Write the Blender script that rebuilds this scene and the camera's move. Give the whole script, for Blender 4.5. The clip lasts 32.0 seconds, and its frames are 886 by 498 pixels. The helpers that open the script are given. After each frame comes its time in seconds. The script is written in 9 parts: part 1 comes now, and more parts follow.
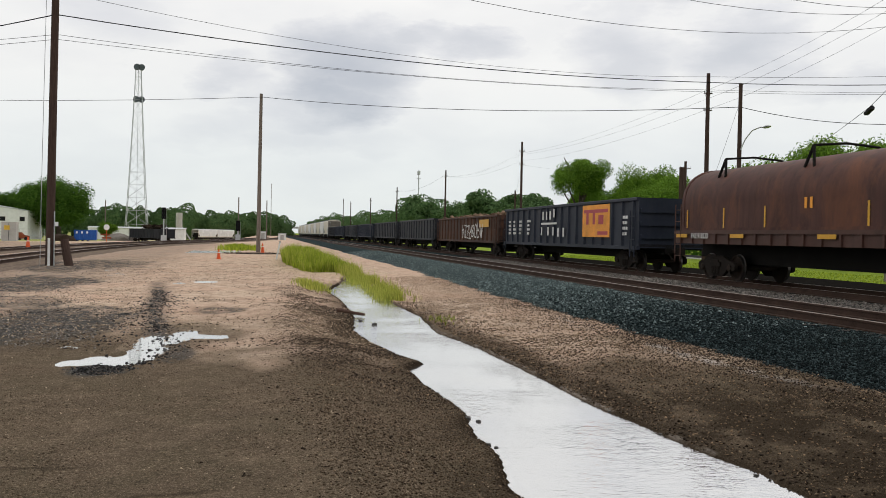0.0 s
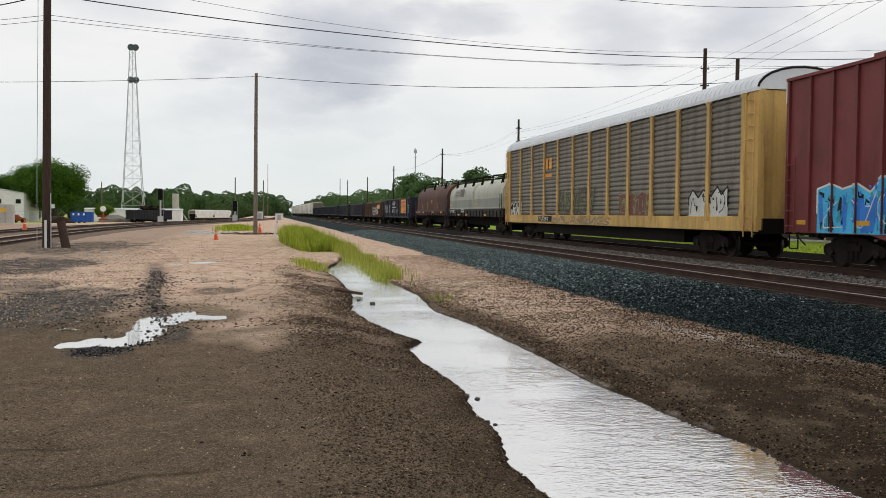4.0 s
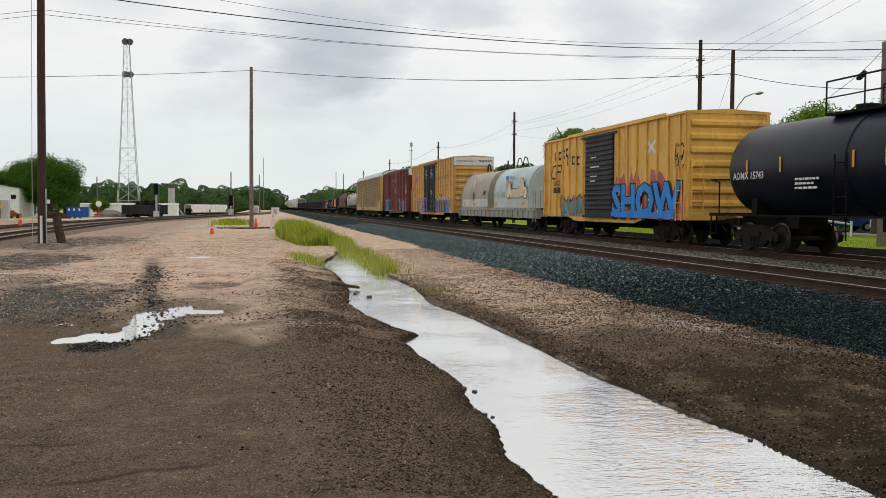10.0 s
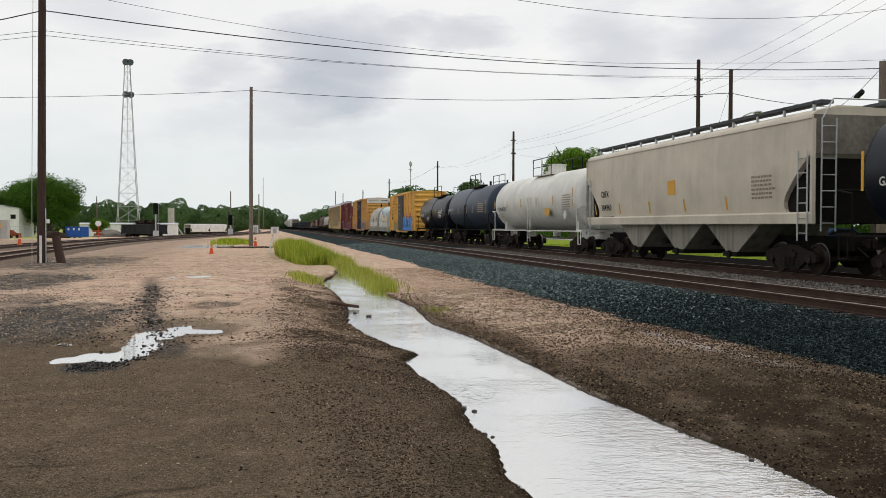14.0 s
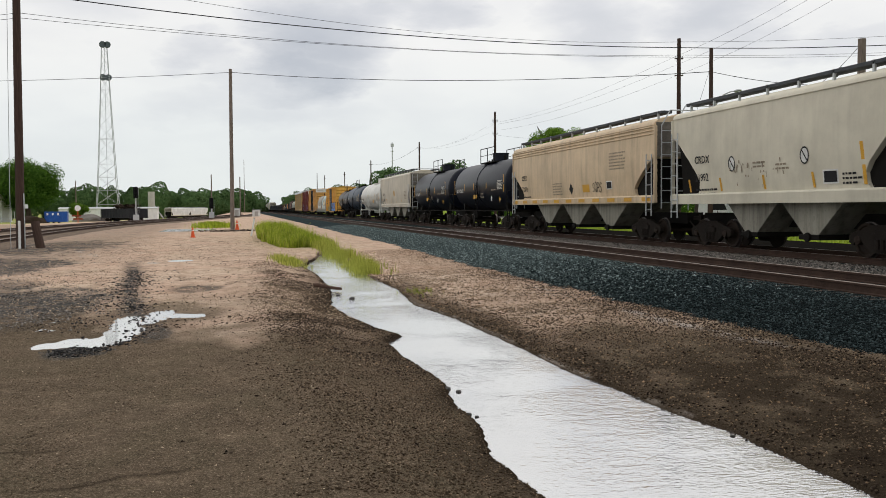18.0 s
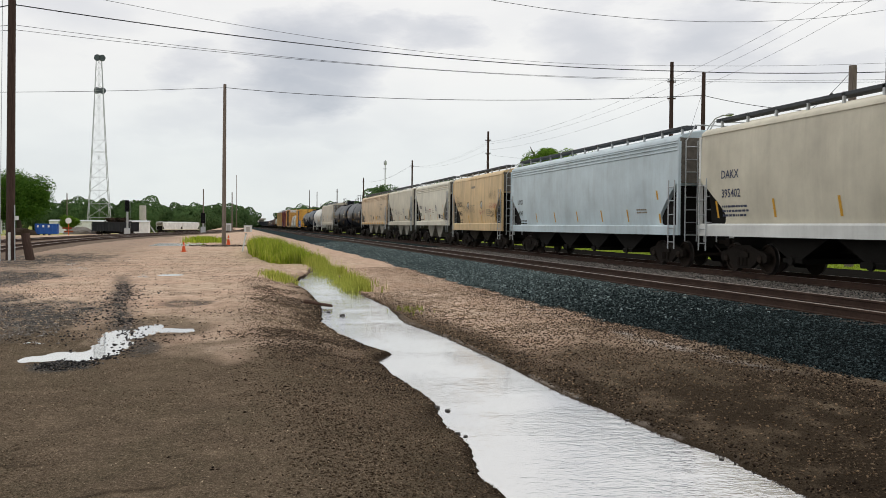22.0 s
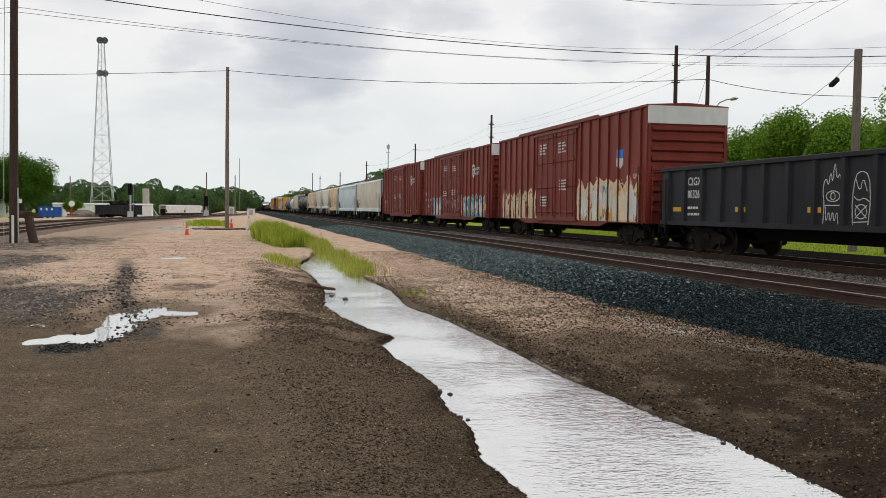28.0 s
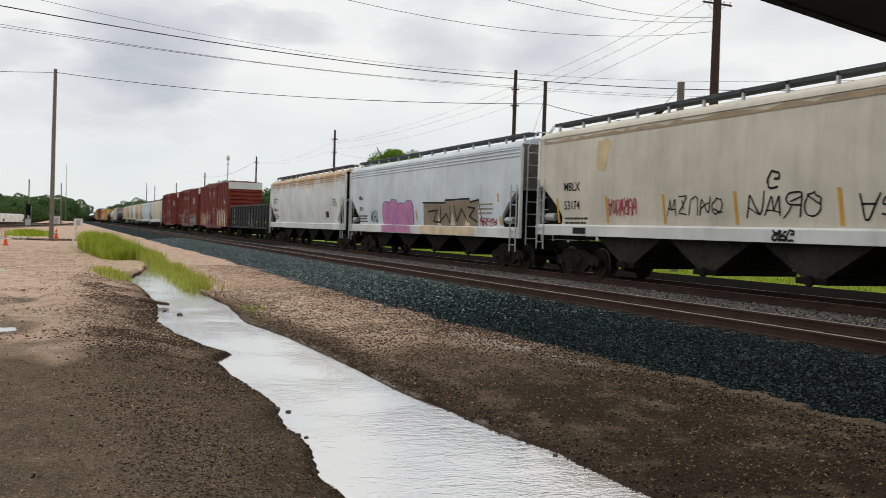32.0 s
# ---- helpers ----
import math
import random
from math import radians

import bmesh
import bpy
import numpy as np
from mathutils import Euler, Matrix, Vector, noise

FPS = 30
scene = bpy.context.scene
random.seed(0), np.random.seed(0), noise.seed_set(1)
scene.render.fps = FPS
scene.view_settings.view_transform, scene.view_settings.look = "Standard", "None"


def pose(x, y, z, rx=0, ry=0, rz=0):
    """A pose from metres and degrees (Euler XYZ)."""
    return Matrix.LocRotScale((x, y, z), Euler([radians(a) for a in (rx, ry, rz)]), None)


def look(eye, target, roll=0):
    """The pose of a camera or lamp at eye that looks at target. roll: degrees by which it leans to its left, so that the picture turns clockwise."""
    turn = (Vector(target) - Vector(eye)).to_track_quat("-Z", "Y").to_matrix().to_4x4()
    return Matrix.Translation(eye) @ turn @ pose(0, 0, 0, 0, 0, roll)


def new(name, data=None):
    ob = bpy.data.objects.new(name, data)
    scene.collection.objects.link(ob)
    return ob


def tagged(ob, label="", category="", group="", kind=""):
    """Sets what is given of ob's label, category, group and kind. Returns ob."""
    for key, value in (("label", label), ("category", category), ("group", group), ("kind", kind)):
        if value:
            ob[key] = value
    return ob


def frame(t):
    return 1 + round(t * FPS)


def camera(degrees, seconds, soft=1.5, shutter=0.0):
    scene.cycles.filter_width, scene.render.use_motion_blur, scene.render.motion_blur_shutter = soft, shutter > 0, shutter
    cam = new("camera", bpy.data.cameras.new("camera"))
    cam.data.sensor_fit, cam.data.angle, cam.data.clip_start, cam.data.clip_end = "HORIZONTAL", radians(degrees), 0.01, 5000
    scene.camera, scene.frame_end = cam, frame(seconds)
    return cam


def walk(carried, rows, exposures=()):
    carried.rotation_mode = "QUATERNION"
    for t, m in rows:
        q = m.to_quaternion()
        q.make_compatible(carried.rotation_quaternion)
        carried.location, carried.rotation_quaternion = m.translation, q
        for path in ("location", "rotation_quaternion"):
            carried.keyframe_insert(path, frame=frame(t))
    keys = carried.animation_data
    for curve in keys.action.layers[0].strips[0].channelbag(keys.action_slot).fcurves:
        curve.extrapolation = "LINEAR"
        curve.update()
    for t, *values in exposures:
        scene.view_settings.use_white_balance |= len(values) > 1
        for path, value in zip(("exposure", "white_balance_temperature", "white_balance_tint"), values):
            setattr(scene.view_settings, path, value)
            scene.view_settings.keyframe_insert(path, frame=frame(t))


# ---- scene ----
cam = camera(52.27, 32.0, soft=0.6, shutter=0.06)
EYE = (0.0, 0.0, 1.65)
TURNS = [
    (0, 89.161, -1.091, -11.007),
    (0.5, 89.05, -0.925, -10.889),
    (1, 89.09, -0.707, -10.852),
    (1.5, 88.725, -0.538, -10.708),
    (2, 88.611, -0.448, -10.47),
    (2.5, 88.721, -0.527, -10.751),
    (3, 88.465, -0.482, -11.072),
    (3.5, 88.067, -0.526, -11.184),
    (5.5, 87.347, -0.573, -11.15),
    (6, 87.174, -0.54, -10.967),
    (6.5, 87.169, -0.538, -10.936),
    (7, 87.34, -0.47, -11.121),
    (7.5, 87.48, -0.48, -11.282),
    (8, 87.666, -0.388, -11.28),
    (8.5, 87.701, -0.323, -11.161),
    (9, 87.687, -0.241, -11.258),
    (9.5, 87.633, -0.155, -11.438),
    (10, 87.366, -0.224, -11.422),
    (10.5, 87.51, -0.118, -11.419),
    (11, 87.834, -0.029, -11.379),
    (11.5, 88.158, -0.066, -11.384),
    (12, 88.574, 0.051, -11.451),
    (12.5, 88.943, 0.153, -11.535),
    (13, 89.016, 0.006, -11.561),
    (13.5, 88.745, -0.085, -11.503),
    (15.5, 88.439, -0.19, -11.397),
    (16, 88.267, -0.197, -11.81),
    (16.5, 87.649, -0.06, -12.297),
    (17, 87.084, 0.08, -12.765),
    (17.5, 87.098, 0.216, -12.753),
    (18, 87.384, 0.418, -12.581),
    (18.5, 87.625, 0.391, -12.699),
    (19, 87.684, 0.336, -12.753),
    (19.5, 87.719, 0.104, -12.665),
    (20, 88.072, -0.129, -12.673),
    (20.5, 88.666, -0.366, -12.715),
    (21, 88.927, -0.531, -12.747),
    (21.5, 88.747, -0.458, -12.939),
    (22, 88.556, -0.506, -13.091),
    (22.5, 88.574, -0.6, -13.016),
    (23, 88.541, -0.535, -12.958),
    (23.5, 88.242, -0.456, -12.933),
    (24, 87.829, -0.291, -13.039),
    (24.5, 87.485, -0.228, -13.138),
    (25, 87.012, -0.143, -13.001),
    (25.5, 86.766, -0.08, -13.049),
    (27.5, 87.406, -0.665, -12.901),
    (28, 87.531, -0.639, -12.9),
    (28.5, 87.514, -0.689, -12.955),
    (29, 87.427, -0.641, -13.003),
    (29.5, 87.468, -0.514, -13.105),
    (30, 87.636, -0.604, -13.219),
    (30.5, 87.711, -0.695, -13.201),
    (31, 87.832, -0.818, -13.248),
    (31.5, 88.107, -1.104, -14.952),
    (31.7, 88.246, -1.282, -17.119),
    (31.8, 88.353, -1.478, -18.604),
    (31.9, 88.506, -1.621, -20.529),
    (32, 88.757, -1.807, -22.891),
]
walk(cam, [(t, pose(*EYE, a, b, c)) for t, a, b, c in TURNS])

# ---- light: an overcast sky with grey cloud banks ----
world = bpy.data.worlds.new("overcast_sky")
scene.world = world
world.use_nodes = True
wn, wl = world.node_tree.nodes, world.node_tree.links
wn.clear()
w_out, w_bg = wn.new("ShaderNodeOutputWorld"), wn.new("ShaderNodeBackground")
sky = wn.new("ShaderNodeTexSky")
sky.sky_type, sky.sun_disc = "NISHITA", False
sky.sun_elevation, sky.sun_rotation = radians(58), radians(35)
wc = wn.new("ShaderNodeTexCoord")
w_map = wn.new("ShaderNodeMapping")
w_map.inputs["Scale"].default_value = (1.0, 1.0, 2.6)
wl.new(wc.outputs["Generated"], w_map.inputs["Vector"])
w_n1, w_n2 = wn.new("ShaderNodeTexNoise"), wn.new("ShaderNodeTexNoise")
for n, s, d in ((w_n1, 3.4, 5.0), (w_n2, 9.0, 6.0)):
    n.inputs["Scale"].default_value, n.inputs["Detail"].default_value = s, d
    wl.new(w_map.outputs[0], n.inputs["Vector"])


def wmath(op, a, b=None, c=None, clamp=False):
    n = wn.new("ShaderNodeMath")
    n.operation, n.use_clamp = op, clamp
    for i, s in enumerate((a, b, c)):
        if s is None:
            continue
        if isinstance(s, (int, float)):
            n.inputs[i].default_value = s
        else:
            wl.new(s, n.inputs[i])
    return n.outputs[0]


def wramp(x, stops):
    n = wn.new("ShaderNodeValToRGB")
    while len(n.color_ramp.elements) < len(stops):
        n.color_ramp.elements.new(0.5)
    for e, (p, c) in zip(n.color_ramp.elements, stops):
        e.position, e.color = p, (*c, 1)
    wl.new(x, n.inputs[0])
    return n.outputs[0]


w_warp = wn.new("ShaderNodeTexNoise")
w_warp.inputs["Scale"].default_value, w_warp.inputs["Detail"].default_value, w_warp.inputs["Roughness"].default_value = 7.0, 6.0, 0.6
wl.new(w_map.outputs[0], w_warp.inputs["Vector"])
w_off = wn.new("ShaderNodeVectorMath")
w_off.operation = "MULTIPLY_ADD"
w_off.inputs[1].default_value = (0.16, 0.16, 0.10)
wl.new(w_warp.outputs["Color"], w_off.inputs[0])
w_base = wn.new("ShaderNodeVectorMath")
w_base.operation = "ADD"
w_base.inputs[1].default_value = (-0.08, -0.08, -0.05)
wl.new(wc.outputs["Generated"], w_base.inputs[0])
wl.new(w_base.outputs[0], w_off.inputs[2])
WARPED = w_off.outputs[0]


def cloud_bank(az, el, wide, high, amount):
    """A grey bank of cloud round one bearing; the noise frays its outline."""
    a, e = radians(az), radians(el)
    d = Vector((math.sin(a) * math.cos(e), math.cos(a) * math.cos(e), math.sin(e)))
    right = Vector((math.cos(a), -math.sin(a), 0))
    up = right.cross(d)
    total = None
    for axis, half in ((right, wide), (up, high)):
        n = wn.new("ShaderNodeVectorMath")
        n.operation = "DOT_PRODUCT"
        n.inputs[1].default_value = axis
        wl.new(WARPED, n.inputs[0])
        x = wmath("DIVIDE", n.outputs["Value"], math.sin(radians(half)))
        x = wmath("MULTIPLY", x, x)
        total = x if total is None else wmath("ADD", total, x)
    return wmath("MULTIPLY", wmath("SUBTRACT", 1.0, total, clamp=True), amount)


banks = None
for spec in ((5.0, 10.8, 5.2, 3.6, 0.62), (12.0, 12.2, 4.6, 1.3, 0.42), (3.0, 8.0, 4.6, 1.6, 0.34), (-2.6, 9.2, 2.4, 1.3, 0.30), (1.5, 6.0, 9.0, 1.8, 0.20),
             (22.0, 11.0, 4.2, 3.0, 0.40), (29.5, 11.4, 4.2, 2.8, 0.46), (35.0, 9.0, 7.0, 1.6, 0.28), (24.0, 15.0, 5.0, 1.5, 0.30), (-9.0, 12.5, 4.0, 2.0, 0.20),
             (48.0, 16.0, 14.0, 5.0, 0.35), (-30.0, 17.0, 14.0, 4.0, 0.30), (15.0, 30.0, 22.0, 7.0, 0.25)):
    b = cloud_bank(*spec)
    banks = b if banks is None else wmath("ADD", banks, b)
fray = wmath("ADD", wmath("MULTIPLY", w_n1.outputs[0], 1.5), wmath("MULTIPLY", w_n2.outputs[0], 0.9))
grey = wmath("MULTIPLY", wmath("MULTIPLY", banks, 0.9), wmath("MULTIPLY_ADD", fray, 3.3, -2.86, clamp=True), clamp=True)
soft_grey = wmath("MULTIPLY_ADD", fray, 0.62, -0.66, clamp=True)
dark = wmath("ADD", grey, wmath("MULTIPLY", soft_grey, 0.55), clamp=True)
cloud = wramp(dark, ((0.0, (1.0, 1.0, 1.0)), (0.3, (0.82, 0.83, 0.87)), (0.7, (0.57, 0.60, 0.67)), (1.0, (0.46, 0.50, 0.57))))
sep = wn.new("ShaderNodeSeparateXYZ")
wl.new(wc.outputs["Generated"], sep.inputs[0])
low = wramp(sep.outputs["Z"], ((0.0, (0.80, 0.85, 0.85)), (0.08, (0.84, 0.87, 0.87)), (0.17, (0.94, 0.935, 0.915)), (0.3, (1.0, 0.985, 0.96)), (1.0, (1.0, 0.99, 0.965))))
w_mul, w_mix = wn.new("ShaderNodeMix"), wn.new("ShaderNodeMix")
for n in (w_mul, w_mix):
    n.data_type = "RGBA"
w_mul.blend_type = "MULTIPLY"
w_mul.inputs["Factor"].default_value = 1.0
wl.new(cloud, w_mul.inputs[6]), wl.new(low, w_mul.inputs[7])
w_sky = wn.new("ShaderNodeMix")
w_sky.data_type, w_sky.blend_type = "RGBA", "MULTIPLY"
w_sky.inputs["Factor"].default_value = 1.0
w_sky.inputs[7].default_value = (0.1, 0.1, 0.1, 1)
wl.new(sky.outputs[0], w_sky.inputs[6])
w_mix.inputs["Factor"].default_value = 0.94
wl.new(w_sky.outputs[2], w_mix.inputs[6]), wl.new(w_mul.outputs[2], w_mix.inputs[7])
w_bg.inputs["Strength"].default_value = 1.0
wl.new(w_mix.outputs[2], w_bg.inputs["Color"])
wl.new(w_bg.outputs[0], w_out.inputs["Surface"])

sun = new("sun", bpy.data.lights.new("sun", "SUN"))
sun.data.energy, sun.data.angle, sun.data.color = 0.9, radians(20), (1.0, 0.97, 0.92)
sun.matrix_world = look((0, 0, 60), (-30, -25, 0))


# ---- materials ----
def nodes_of(name):
    m = bpy.data.materials.new(name)
    m.use_nodes = True
    return m, m.node_tree.nodes, m.node_tree.links, m.node_tree.nodes["Principled BSDF"]


def noise_tex(n, l, vec, scale, detail=4.0, rough=0.55, distortion=0.0):
    t = n.new("ShaderNodeTexNoise")
    t.inputs["Scale"].default_value, t.inputs["Detail"].default_value = scale, detail
    t.inputs["Roughness"].default_value, t.inputs["Distortion"].default_value = rough, distortion
    l.new(vec, t.inputs["Vector"])
    return t.outputs[0]


def ramp(n, l, x, stops):
    r = n.new("ShaderNodeValToRGB")
    while len(r.color_ramp.elements) < len(stops):
        r.color_ramp.elements.new(0.5)
    for e, (p, c) in zip(r.color_ramp.elements, stops):
        e.position = p
        e.color = (*c, 1) if len(c) == 3 else c
    l.new(x, r.inputs[0])
    return r.outputs[0]


def mix(n, l, fac, a, b, blend="MIX"):
    m = n.new("ShaderNodeMix")
    m.data_type, m.blend_type = "RGBA", blend
    for i, s in ((0, fac), (6, a), (7, b)):
        if isinstance(s, (int, float)):
            m.inputs[i].default_value = s
        elif isinstance(s, tuple):
            m.inputs[i].default_value = (*s, 1) if len(s) == 3 else s
        else:
            l.new(s, m.inputs[i])
    return m.outputs[2]


def scaled(n, l, vec, s):
    m = n.new("ShaderNodeMapping")
    m.inputs["Scale"].default_value = s
    l.new(vec, m.inputs["Vector"])
    return m.outputs[0]


def bump(n, l, bsdf, height, strength, distance):
    b = n.new("ShaderNodeBump")
    b.inputs["Strength"].default_value, b.inputs["Distance"].default_value = strength, distance
    l.new(height, b.inputs["Height"])
    l.new(b.outputs[0], bsdf.inputs["Normal"])


def plain(name, rgb, rough=0.7, metal=0.0, vary=0.25, scale=6.0, bump_depth=0.004):
    """A surface of one paint or stuff with blotches and grain."""
    m, n, l, b = nodes_of(name)
    tc = n.new("ShaderNodeTexCoord")
    big = noise_tex(n, l, tc.outputs["Object"], scale * 0.25, 5)
    fine = noise_tex(n, l, tc.outputs["Object"], scale * 4, 4)
    lo, hi = tuple(c * (1 - vary) for c in rgb), tuple(min(1, c * (1 + vary)) for c in rgb)
    c1 = ramp(n, l, big, ((0.3, lo), (0.7, hi)))
    col = mix(n, l, 0.35, c1, ramp(n, l, fine, ((0.3, lo), (0.7, hi))))
    l.new(col, b.inputs["Base Color"])
    b.inputs["Roughness"].default_value, b.inputs["Metallic"].default_value = rough, metal
    b.inputs["Specular IOR Level"].default_value = 0.0 if rough >= 0.9 else 0.12 if rough > 0.5 else 0.3
    bump(n, l, b, fine, 0.35, bump_depth)
    return m


def car_paint(name, rgb, grime=(0.09, 0.075, 0.06), wear=0.35, rust=0.0, rough=0.55, rust_rgb=(0.25, 0.10, 0.035), rust_above=None, rust_run=None):
    """Weathered rolling-stock paint: faded blotches, vertical dirt streaks, rust runs."""
    m, n, l, b = nodes_of(name)
    tc = n.new("ShaderNodeTexCoord")
    v = tc.outputs["Object"]
    fade = noise_tex(n, l, v, 0.55, 6, 0.6)
    streak = noise_tex(n, l, scaled(n, l, v, (2.2, 2.2, 0.16)), 1.6, 6, 0.65)
    fine = noise_tex(n, l, v, 14, 5)
    c = ramp(n, l, fade, ((0.3, tuple(x * 0.82 for x in rgb)), (0.7, tuple(min(1, x * 1.12 + 0.01) for x in rgb))))
    c = mix(n, l, ramp(n, l, streak, ((0.46, (0, 0, 0)), (0.78, (wear,) * 3))), c, grime)
    c = mix(n, l, ramp(n, l, fine, ((0.55, (0, 0, 0)), (0.8, (wear * 0.5,) * 3))), c, grime)
    if rust:
        sep_ = n.new("ShaderNodeSeparateXYZ")
        l.new(v, sep_.inputs[0])
        run = noise_tex(n, l, scaled(n, l, v, (1.0, 0.7, 0.35)), 1.1, 7, 0.7, 0.6)
        if rust_above:
            lo, hi = rust_above
            band = n.new("ShaderNodeMapRange")
            band.inputs[1].default_value, band.inputs[2].default_value = lo, hi
            band.inputs[3].default_value, band.inputs[4].default_value = -0.24, 0.16
            l.new(sep_.outputs[2], band.inputs[0])
            at_, wide_ = rust_run
            near_ = n.new("ShaderNodeMath")
            near_.operation = "COMPARE"
            near_.inputs[1].default_value, near_.inputs[2].default_value = at_, wide_
            l.new(sep_.outputs[1], near_.inputs[0])
            extra = n.new("ShaderNodeMath")
            extra.operation = "MULTIPLY_ADD"
            extra.inputs[1].default_value = 0.07
            l.new(near_.outputs[0], extra.inputs[0]), l.new(band.outputs[0], extra.inputs[2])
            tot = n.new("ShaderNodeMath")
            l.new(run, tot.inputs[0]), l.new(extra.outputs[0], tot.inputs[1])
            run = tot.outputs[0]
        c = mix(n, l, ramp(n, l, run, ((0.60 - 0.28 * rust, (0, 0, 0)), (0.78 - 0.2 * rust, (0.9, 0.9, 0.9)))), c, rust_rgb)
    l.new(c, b.inputs["Base Color"])
    b.inputs["Roughness"].default_value = rough
    b.inputs["Specular IOR Level"].default_value = 0.2
    bump(n, l, b, noise_tex(n, l, v, 2.5, 3), 0.12, 0.03)
    return m


def wood(name, rgb, stretch=(6, 6, 0.5)):
    m, n, l, b = nodes_of(name)
    tc = n.new("ShaderNodeTexCoord")
    g = noise_tex(n, l, scaled(n, l, tc.outputs["Object"], stretch), 4, 7, 0.65)
    c = ramp(n, l, g, ((0.25, tuple(x * 0.5 for x in rgb)), (0.55, rgb), (0.8, tuple(x * 1.5 for x in rgb))))
    l.new(c, b.inputs["Base Color"])
    b.inputs["Roughness"].default_value = 0.85
    b.inputs["Specular IOR Level"].default_value = 0.15
    bump(n, l, b, g, 0.6, 0.02)
    return m


def per_piece(name, lo, hi, rough=0.8, island=True, spec=0.02, mid=None):
    """Stones, leaves, blades: each piece takes a shade of its own."""
    m, n, l, b = nodes_of(name)
    if island:
        g = n.new("ShaderNodeNewGeometry").outputs["Random Per Island"]
    else:
        g = n.new("ShaderNodeObjectInfo").outputs["Random"]
    tc = n.new("ShaderNodeTexCoord")
    c = ramp(n, l, g, ((0.0, lo), (0.7, mid), (1.0, hi)) if mid else ((0.0, lo), (1.0, hi)))
    c = mix(n, l, 0.15 if mid else 0.3, c, ramp(n, l, noise_tex(n, l, tc.outputs["Object"], 9, 3), ((0.3, lo), (0.7, hi))))
    l.new(c, b.inputs["Base Color"])
    b.inputs["Roughness"].default_value = rough
    b.inputs["Specular IOR Level"].default_value = spec
    return m


def leaf_mat(name, lo, hi):
    m = per_piece(name, lo, hi, 0.75, True, 0.05)
    n, l = m.node_tree.nodes, m.node_tree.links
    b, out = n["Principled BSDF"], n["Material Output"]
    tr, ms = n.new("ShaderNodeBsdfTranslucent"), n.new("ShaderNodeMixShader")
    ms.inputs[0].default_value = 0.3
    l.new(b.inputs["Base Color"].links[0].from_socket, tr.inputs["Color"])
    l.new(b.outputs[0], ms.inputs[1]), l.new(tr.outputs[0], ms.inputs[2])
    l.new(ms.outputs[0], out.inputs["Surface"])
    return m


